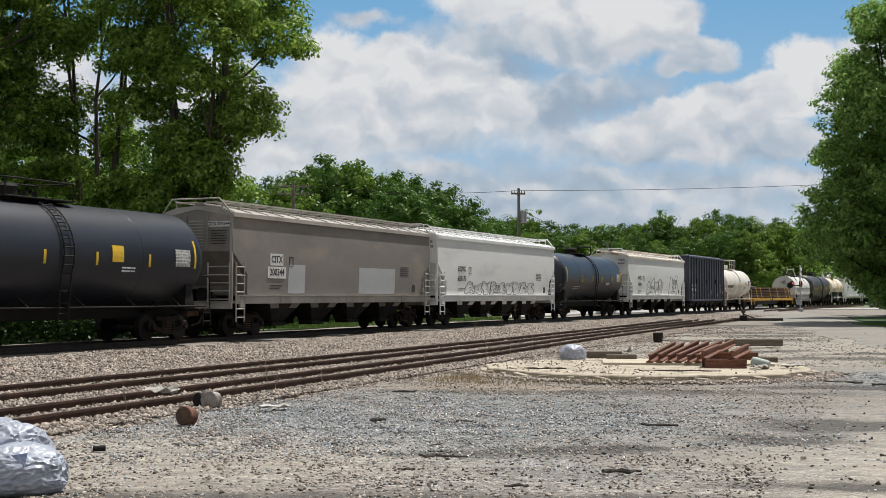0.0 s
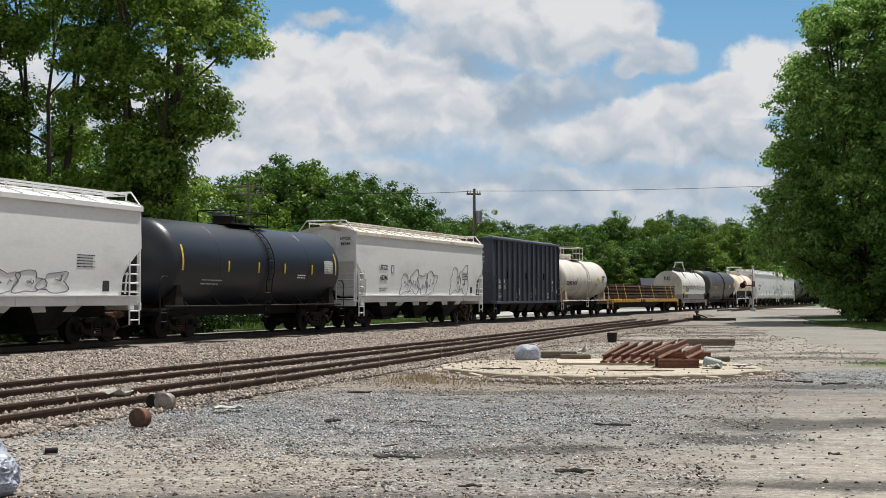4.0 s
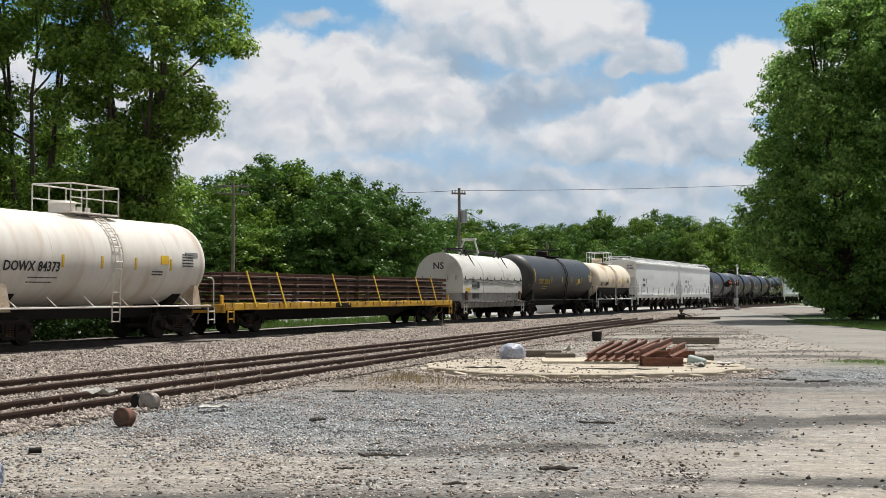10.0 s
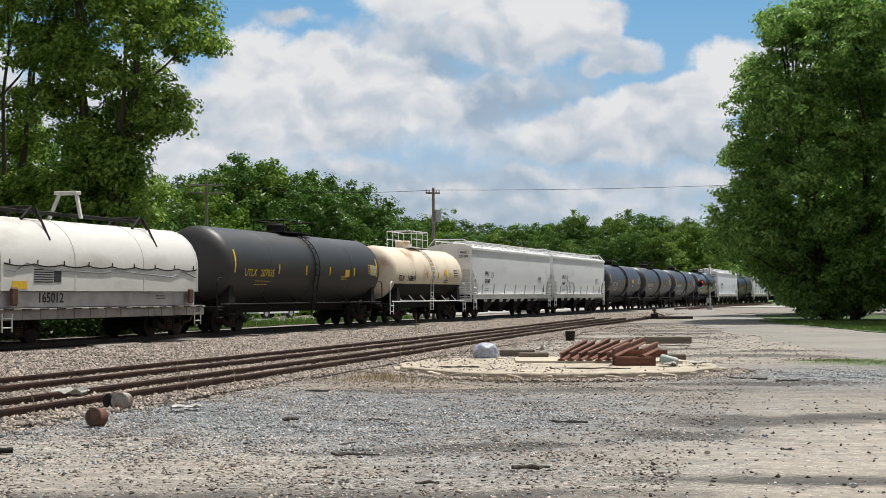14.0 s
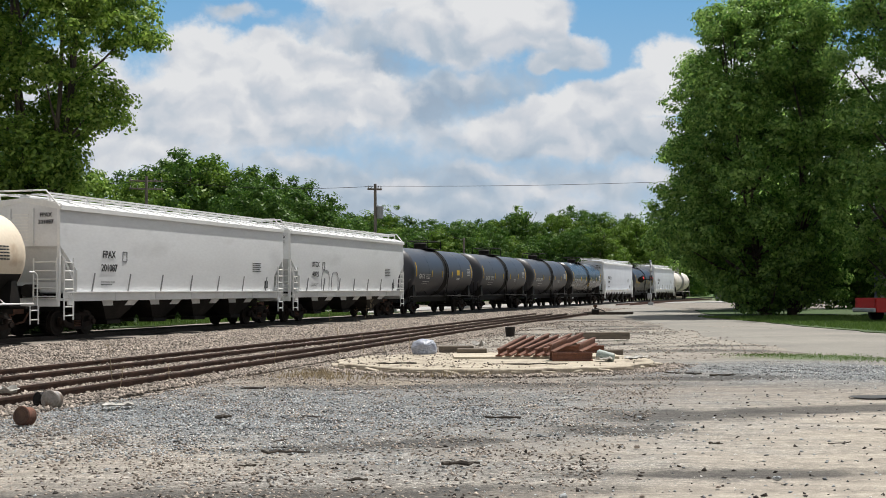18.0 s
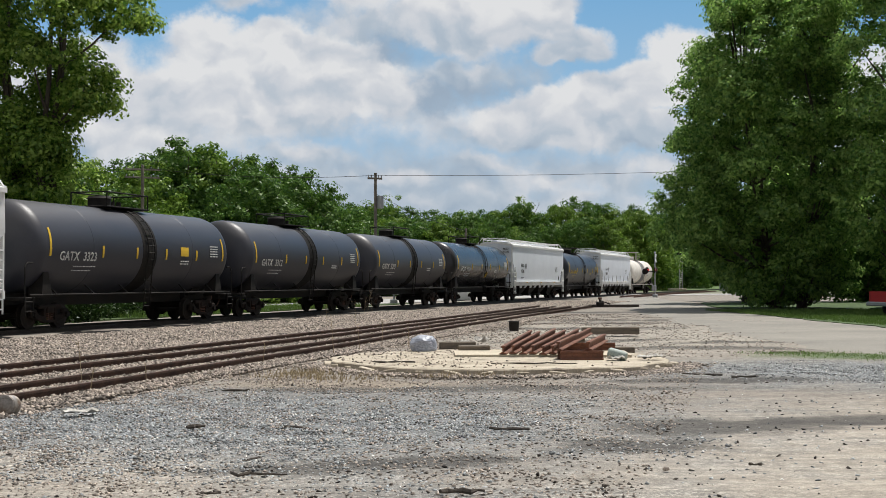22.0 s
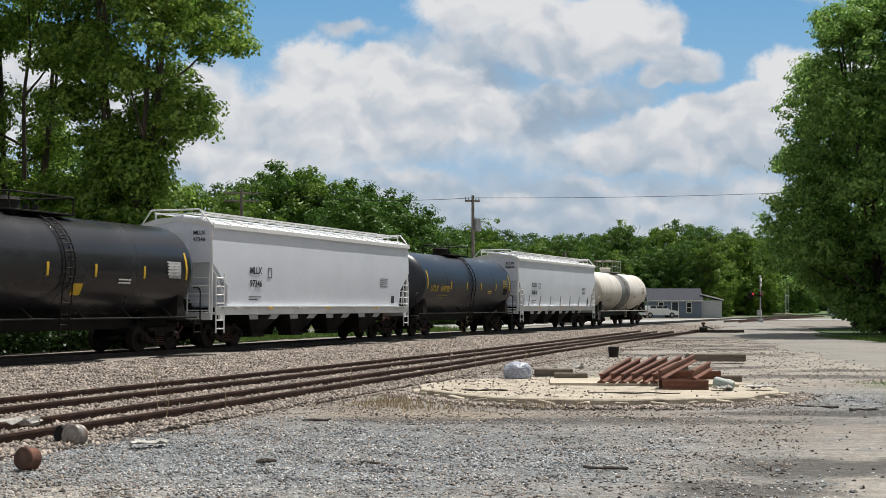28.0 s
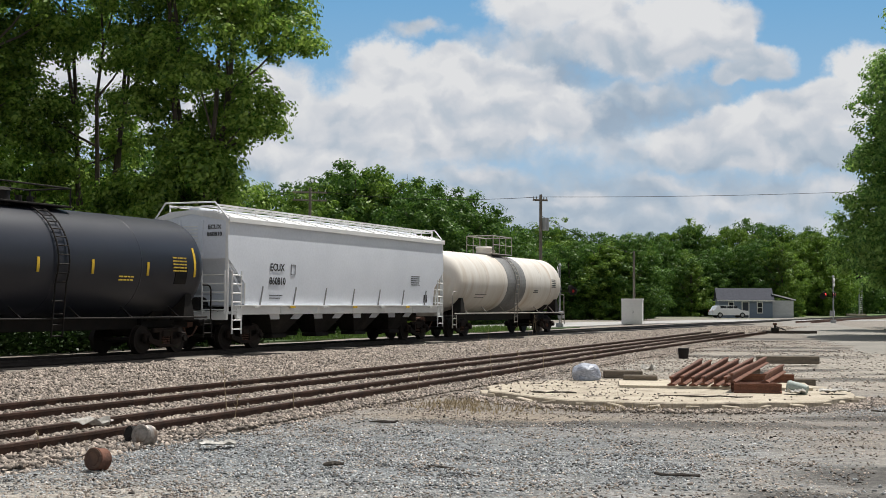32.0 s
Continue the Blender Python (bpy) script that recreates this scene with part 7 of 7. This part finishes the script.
REDGLOW = bpy.data.materials.new("lit_red_lens")
REDGLOW.use_nodes = True
REDGLOW.node_tree.nodes["Principled BSDF"].inputs["Base Color"].default_value = (0.5, 0.01, 0.01, 1)
REDGLOW.node_tree.nodes["Principled BSDF"].inputs["Emission Color"].default_value = (1.0, 0.03, 0.03, 1)
REDGLOW.node_tree.nodes["Principled BSDF"].inputs["Emission Strength"].default_value = 1.2


def crossing_signal(x, y, turn, h, label, lamps=True):
    c = new("crossing_signal")
    c.matrix_basis = pose(x, y, 0, 0, 0, turn)
    part("mast", rod(B(), (0, 0, -0.1), (0, 0, h), 0.075, 0.06, 12), SILVER, c)
    part("base", box(B(), (0, 0, 0.15), (0.5, 0.5, 0.35), 0.03), SILVER, c)
    part("relay_box", box(B(), (0.1, 0.12, 0.95), (0.7, 0.4, 0.55), 0.03), SILVER, c, "grey relay box")
    for a in (38, -38):
        bm = B()
        box(bm, (0, -0.09, 0), (1.25, 0.03, 0.22), 0.005, Matrix.Translation((0, 0, h - 0.55)) @ Matrix.Rotation(radians(a), 4, "Y"))
        part("crossbuck", bm, WHITEP, c)
    part("bell", rod(B(), (0, 0, h), (0, 0, h + 0.14), 0.14, 0.06, 12), SILVER, c)
    if lamps:
        part("lamp_arm", box(B(), (0, -0.05, h - 1.75), (1.7, 0.06, 0.08)), IRON, c)
        for q in (-0.75, 0.75):
            hd = part("lamp_head", rod(B(), (q, -0.02, h - 1.75), (q, -0.10, h - 1.75), 0.32, None, 20), IRON, c, "black round backboard")
            part("lens", rod(B(), (q, -0.10, h - 1.75), (q, -0.15, h - 1.75), 0.12, 0.10, 14), mat("red_lens", (0.35, 0.01, 0.01)), hd)
        part("lamp_arm", box(B(), (0.0, 0.5, h - 1.9), (0.06, 1.2, 0.08)), IRON, c)
        hd = part("lamp_head", rod(B(), (0.0, 1.0, h - 1.9), (0.12, 1.0, h - 1.9), 0.30, None, 20), IRON, c, "black round backboard")
        part("lens", rod(B(), (0.12, 1.0, h - 1.9), (0.16, 1.0, h - 1.9), 0.12, 0.10, 14), mat("red_lens", (0.35, 0.01, 0.01)), hd)
        hd = part("lamp_head", rod(B(), (0.25, 0.9, h - 1.75), (0.2, 0.78, h - 1.75), 0.30, None, 20), IRON, c, "black round backboard")
        part("lens", rod(B(), (0.2, 0.78, h - 1.75), (0.18, 0.73, h - 1.75), 0.13, 0.11, 14), REDGLOW, hd, "lit red lens")
    return tagged(c, label, "crossing signal", "signals of the level crossing")


crossing_signal(30.6, 130.0, 70, 4.55, "silver crossing signal mast with round black lamp heads")
crossing_signal(3.0, 97.5, -100, 4.6, "silver crossing signal mast behind the track")
mast = new("ladder_mast")
mast.matrix_basis = pose(57.2, 224, 0)
part("mast", rod(B(), (0, 0, 0), (0, 0, 7.2), 0.10, 0.08, 10), SILVER, mast)
ladder(mast, (0.3, 0, 0.3), (0.3, 0, 6.9), 0.45, (1, 0, 0), 20, SILVER, 0.03)
part("base", box(B(), (-0.6, 0, 0.15), (3.4, 1.6, 0.4), 0.1), CONCRETE, mast, "pale concrete base")
part("signal_head", box(B(), (-0.1, -0.2, 6.7), (0.7, 0.3, 1.2), 0.05), IRON, mast)
tagged(mast, "silver railway signal mast with a ladder", "signal mast")
bm = B()
box(bm, (0, 0, 0.75), (1.9, 1.2, 1.5), 0.04)
box(bm, (0, 0, 1.53), (2.0, 1.3, 0.08), 0.02)
thing("relay_cabinet", bm, SILVER, "grey relay cabinet beside the far tracks", "cabinet", "", pose(61.5, 210, 0, 0, 0, 10))

# second track beyond the crossing
branch = new("branch_track")
tagged(branch, "second rusty track beyond the level crossing", "railway track", kind="structure")
for lat in (4.2, 5.63):
    rail_along([tuple(on_track(s, lat + max(0, (112 - s)) * 0.02)[0][:2]) for s in range(96, 170, 3)], 0.2, "rail", RUST, branch)

# weeds and dry grass
DRY = leafmat("dry_grass", (0.20, 0.155, 0.09), (0.40, 0.32, 0.20))
GREENB = leafmat("green_blade", (0.06, 0.12, 0.02), (0.14, 0.22, 0.05))


def blades(name, place, count, lo, hi, material, seed, label, width=0.008):
    rng = np.random.default_rng(seed)
    c = place(rng, count)
    h = rng.uniform(lo, hi, count)[:, None]
    d = rng.normal(size=(count, 2)) * 0.45
    a = rng.uniform(0, np.pi, count)
    w = np.stack([np.cos(a), np.sin(a), 0 * a], -1) * width
    tip = c + np.stack([d[:, 0] * h[:, 0], d[:, 1] * h[:, 0], h[:, 0]], -1)
    v = np.stack([c - w, c + w, tip + w * 0.2, tip - w * 0.2], 1).reshape(-1, 3)
    ob = raw(name, v, np.arange(4 * count).reshape(-1, 4), material)
    return tagged(ob, label, "grass", kind="stuff")


def tuft_places(spots):
    def place(rng, n):
        k = rng.integers(0, len(spots), n)
        s = np.array(spots)[k]
        return np.stack([s[:, 0] + rng.normal(0, 1, n) * s[:, 2], s[:, 1] + rng.normal(0, 1, n) * s[:, 3], np.zeros(n)], -1)
    return place


blades("dry_grass", tuft_places([(-0.75, 25.0, 0.22, 0.2), (-0.45, 24.6, 0.25, 0.25), (-0.9, 24.2, 0.3, 0.25), (0.2, 23.4, 0.5, 0.3), (-0.4, 23.6, 0.4, 0.3), (1.9, 24.0, 0.5, 0.15)]), 650, 0.04, 0.15, DRY, 5, "dry tan grass beside the concrete pad")
blades("green_grass", tuft_places([(11.0, 29.8, 0.8, 0.5), (11.9, 28.4, 0.6, 0.6), (10.3, 30.6, 0.5, 0.3)]), 1500, 0.02, 0.06, GREENB, 6, "short green grass at the edge of the gravel")
blades("lawn_grass", lambda r, n: np.stack([19.4 + r.random(n) * 14, 45 + r.random(n) * 26, np.full(n, 0.05)], -1), 30000, 0.05, 0.14, GREENB, 8, "mown grass blades on the lawn", 0.02)
blades("verge_grass", lambda r, n: np.array([tuple(on_track(s_, -l_)[0]) for s_, l_ in zip(r.uniform(20, 50, n), r.uniform(4.4, 7.2, n))]), 7000, 0.12, 0.4, GREENB, 9, "tall green grass behind the main track", 0.02)


def weed(x, y, h, seed):
    rng = random.Random(seed)
    t = new("weed")
    t.matrix_basis = pose(x, y, 0)
    bm = B()
    top = Vector((rng.uniform(-0.15, 0.15) * h, rng.uniform(-0.1, 0.1) * h, h))
    rod(bm, (0, 0, 0), top, 0.007, 0.004, 5)
    for k in range(6):
        a = top * rng.uniform(0.45, 1.0)
        rod(bm, a, a + Vector((rng.uniform(-1, 1), rng.uniform(-1, 1), rng.uniform(0.5, 1.2))) * h * 0.16, 0.004, 0.002, 4)
    part("stalk", bm, mat("dry_stalk", (0.36, 0.28, 0.17), (0.25, 0.19, 0.11), 5, 0.9), t)
    return tagged(t, "thin dry weed stalk beside the rails", "weed", "dry weeds along the siding")


for x, y, h, k in ((0.8, 67.0, 1.15, 20), (1.05, 68.0, 0.95, 21), (0.6, 66.2, 0.8, 22), (-3.9, 21.6, 0.75, 1), (-3.75, 21.4, 0.4, 2), (-0.25, 31.2, 0.8, 3), (0.35, 32.5, 0.65, 4), (0.9, 33.6, 0.7, 5), (-1.6, 27.5, 0.45, 6), (-5.1, 17.4, 0.25, 7), (-3.2, 23.2, 0.3, 8), (1.6, 34.4, 0.5, 9), (-0.9, 50, 0.8, 10), (0.2, 52, 0.9, 11), (2.3, 37, 0.5, 12)):
    weed(x, y, h, k)


# ---- sky ----
# clouds from the farthest to the nearest: height of the base, height of the top, softness of the edge, how bright,
# and rounded heaps; heaps as middle and half-size, all in tangents of turn and height
CLOUDS = [
    (0.02, 0.15, 1.1, 0.56, [(0.0, 0.075, 0.60, 0.050), (-0.20, 0.115, 0.25, 0.045), (0.10, 0.125, 0.17, 0.032), (0.45, 0.10, 0.30, 0.050), (-0.62, 0.12, 0.35, 0.07)]),
    (0.165, 0.235, 0.9, 0.52, [(0.050, 0.205, 0.120, 0.030), (-0.005, 0.205, 0.075, 0.028), (-0.005, 0.178, 0.070, 0.026), (0.075, 0.165, 0.085, 0.024), (0.03, 0.150, 0.08, 0.03), (-0.095, 0.222, 0.030, 0.009), (0.30, 0.27, 0.10, 0.035)]),
    (0.172, 0.240, 0.42, 0.84, [(0.085, 0.202, 0.064, 0.021), (0.105, 0.224, 0.058, 0.030), (0.052, 0.214, 0.036, 0.018), (0.015, 0.238, 0.065, 0.024), (0.138, 0.210, 0.024, 0.024)]),
    (0.168, 0.206, 0.45, 0.76, [(0.168, 0.191, 0.030, 0.018), (0.150, 0.182, 0.022, 0.011)]),
    (0.095, 0.205, 0.40, 0.86, [(-0.128, 0.197, 0.034, 0.021), (-0.105, 0.170, 0.065, 0.036), (-0.070, 0.186, 0.044, 0.025), (-0.030, 0.176, 0.042, 0.026), (-0.075, 0.145, 0.110, 0.034), (0.000, 0.155, 0.045, 0.026), (-0.165, 0.140, 0.055, 0.036), (-0.24, 0.15, 0.075, 0.045), (-0.38, 0.17, 0.08, 0.05)]),
    (0.105, 0.190, 0.36, 0.87, [(0.250, 0.178, 0.032, 0.026), (0.222, 0.157, 0.036, 0.023), (0.182, 0.146, 0.046, 0.021), (0.140, 0.136, 0.042, 0.021), (0.110, 0.124, 0.034, 0.018), (0.190, 0.122, 0.095, 0.022), (0.300, 0.168, 0.055, 0.036), (0.40, 0.14, 0.09, 0.05)]),
    (0.060, 0.125, 0.85, 0.70, [(-0.160, 0.108, 0.075, 0.018), (-0.055, 0.100, 0.062, 0.012), (0.020, 0.085, 0.080, 0.012), (0.085, 0.094, 0.055, 0.010), (0.160, 0.084, 0.080, 0.013), (0.255, 0.090, 0.070, 0.014), (0.05, 0.058, 0.30, 0.014), (0.38, 0.07, 0.09, 0.02)]),
]


def backdrop():
    """A far dome of summer sky: blue air with heaped clouds, white on top and blue-grey below."""
    m = bpy.data.materials.new("cloudy_sky")
    m.use_nodes = True
    n, l = m.node_tree.nodes, m.node_tree.links
    n.remove(n["Principled BSDF"])
    co = n.new("ShaderNodeTexCoord")
    sep = n.new("ShaderNodeSeparateXYZ")
    l.new(co.outputs["Object"], sep.inputs[0])

    def calc(op, a, c=0.0, clamp=False, third=None):
        t = n.new("ShaderNodeMath")
        t.operation, t.use_clamp = op, clamp
        for i, v in enumerate((a, c)):
            if isinstance(v, (int, float)):
                t.inputs[i].default_value = v
            else:
                l.new(v, t.inputs[i])
        if third is not None:
            t.inputs[2].default_value = third
        return t.outputs[0]

    def vec(op, a, b, third=None):
        t = n.new("ShaderNodeVectorMath")
        t.operation = op
        for i, v in enumerate((a, b, third)):
            if isinstance(v, tuple):
                t.inputs[i].default_value = v
            elif v is not None:
                l.new(v, t.inputs[i])
        return t.outputs[0]

    def fbm(where, scale, detail, rough, colour=False):
        t = n.new("ShaderNodeTexNoise")
        t.inputs["Scale"].default_value, t.inputs["Detail"].default_value, t.inputs["Roughness"].default_value = scale, detail, rough
        l.new(where, t.inputs[0])
        return t.outputs["Color" if colour else 0]

    height = calc("DIVIDE", sep.outputs[2], sep.outputs[1])
    cmb = n.new("ShaderNodeCombineXYZ")
    l.new(calc("DIVIDE", sep.outputs[0], sep.outputs[1]), cmb.inputs[0])
    l.new(height, cmb.inputs[1])
    flat = cmb.outputs[0]
    # crinkle the plane at two sizes, so that every outline billows
    warp = vec("ADD", flat, vec("MULTIPLY_ADD", fbm(flat, 16, 2, 0.5, True), (0.050, 0.034, 0), (-0.025, -0.017, 0)))
    warp = vec("ADD", warp, vec("MULTIPLY_ADD", fbm(flat, 55, 5, 0.62, True), (0.020, 0.016, 0), (-0.010, -0.008, 0)))

    def heaps(where, scale):
        t = n.new("ShaderNodeTexVoronoi")
        t.feature = "SMOOTH_F1"
        t.inputs["Scale"].default_value, t.inputs["Smoothness"].default_value, t.inputs["Detail"].default_value, t.inputs["Roughness"].default_value = scale, 0.8, 2.0, 0.5
        l.new(where, t.inputs[0])
        return t.outputs["Distance"]

    stretched = vec("MULTIPLY", warp, (1, 1.25, 1))
    raised = vec("ADD", stretched, (0.006, 0.016, 0))
    bulge_ = calc("ADD", calc("MULTIPLY", calc("SUBTRACT", heaps(raised, 15), heaps(stretched, 15)), 1.05), calc("MULTIPLY", calc("SUBTRACT", heaps(raised, 38), heaps(stretched, 38)), 0.38))
    soft_ = calc("SUBTRACT", fbm(stretched, 14, 5, 0.55), 0.5)
    ragged = calc("SUBTRACT", fbm(flat, 42, 7, 0.65), 0.5)

    air = n.new("ShaderNodeValToRGB")
    ar = air.color_ramp
    ar.elements[0].position, ar.elements[0].color = 0.04, (0.46, 0.63, 0.80, 1)
    ar.elements[1].position, ar.elements[1].color = 0.26, (0.17, 0.42, 0.72, 1)
    mid = ar.elements.new(0.15)
    mid.color = (0.32, 0.54, 0.77, 1)
    l.new(height, air.inputs[0])
    colour = air.outputs[0]
    for base, top, soft, bright, puffs in CLOUDS:
        field = None
        for x, y, rx, ry in puffs:
            mp = n.new("ShaderNodeMapping")
            mp.vector_type = "TEXTURE"
            mp.inputs["Location"].default_value = (x, y, 0)
            mp.inputs["Scale"].default_value = (rx, ry, 1)
            l.new(warp, mp.inputs[0])
            ln = n.new("ShaderNodeVectorMath")
            ln.operation = "LENGTH"
            l.new(mp.outputs[0], ln.inputs[0])
            d = calc("SUBTRACT", 1.12, ln.outputs["Value"])
            field = d if field is None else calc("SMOOTH_MAX", field, d, third=0.12)
        dens = calc("ADD", field, calc("MULTIPLY", ragged, 0.9 * soft + 0.12))
        al = n.new("ShaderNodeMapRange")
        al.interpolation_type = "SMOOTHSTEP"
        al.inputs[1].default_value, al.inputs[2].default_value = 0.0, soft
        l.new(dens, al.inputs[0])
        up = n.new("ShaderNodeMapRange")
        up.inputs[1].default_value, up.inputs[2].default_value, up.inputs[3].default_value, up.inputs[4].default_value = base, top, -0.42, 0.14
        l.new(height, up.inputs[0])
        rim = calc("MULTIPLY", calc("SUBTRACT", 0.5, calc("MINIMUM", dens, 0.5)), 0.20)
        tone = calc("ADD", calc("ADD", up.outputs[0], calc("MULTIPLY", soft_, 0.8)), calc("ADD", bulge_, calc("ADD", rim, bright)), True)
        body = n.new("ShaderNodeValToRGB")
        cr = body.color_ramp
        cr.elements[0].position, cr.elements[0].color = 0.0, (0.36, 0.455, 0.57, 1)
        cr.elements[1].position, cr.elements[1].color = 1.0, (0.815, 0.825, 0.84, 1)
        for pos, col in ((0.35, (0.48, 0.56, 0.65, 1)), (0.70, (0.67, 0.70, 0.75, 1))):
            e = cr.elements.new(pos)
            e.color = col
        l.new(tone, body.inputs[0])
        mix = n.new("ShaderNodeMixRGB")
        l.new(al.outputs[0], mix.inputs[0])
        l.new(colour, mix.inputs[1])
        l.new(body.outputs[0], mix.inputs[2])
        colour = mix.outputs[0]
    em = n.new("ShaderNodeEmission")
    em.inputs[1].default_value = 0.885
    l.new(colour, em.inputs[0])
    l.new(em.outputs[0], n["Material Output"].inputs[0])
    bm = B()
    R, na, ne = 2800.0, 40, 20
    g = [[bm.verts.new((R * math.sin(a) * math.cos(e), R * math.cos(a) * math.cos(e), R * math.sin(e))) for a in np.linspace(-0.75, 0.75, na)] for e in np.linspace(-0.03, 0.50, ne)]
    for i in range(ne - 1):
        for j in range(na - 1):
            bm.faces.new((g[i][j], g[i][j + 1], g[i + 1][j + 1], g[i + 1][j]))
    ob = part("backdrop", bm, m, None)
    return tagged(ob, "blue summer sky with drifting white cumulus clouds", "sky", kind="structure")


SKY = backdrop()


# ---- movement ----
def run(t):
    """How far the train has rolled towards the camera's left at t seconds."""
    k = (t - 16) / 16
    return -(9.6193 * t + 0.3404 * (k * k - 1) + 0.6728 * (k ** 3 - k) - 0.8924 * (k ** 4 - 1))


def motions():
    for car, front, rear in CARS:
        mid, half = (front + rear) / 2, (rear - front) / 2 - 1.75
        rows = []
        for t in range(33):
            s = mid + run(t)
            a, _ = on_track(s - half)
            b, _ = on_track(s + half)
            d = b - a
            c = (a + b) / 2
            rows.append((t, Matrix.Translation((c.x, c.y, RAIL_Z)) @ Matrix.Rotation(math.atan2(d.y, d.x), 4, "Z")))
        walk(car, rows)
    walk(SKY, [(0, pose(0, 0, 0, 0, 0, 0.32)), (16, pose(0, 0, 0, 0, 0, -0.25)), (32, pose(0, 0, 0, 0, 0, -0.83))])


motions()
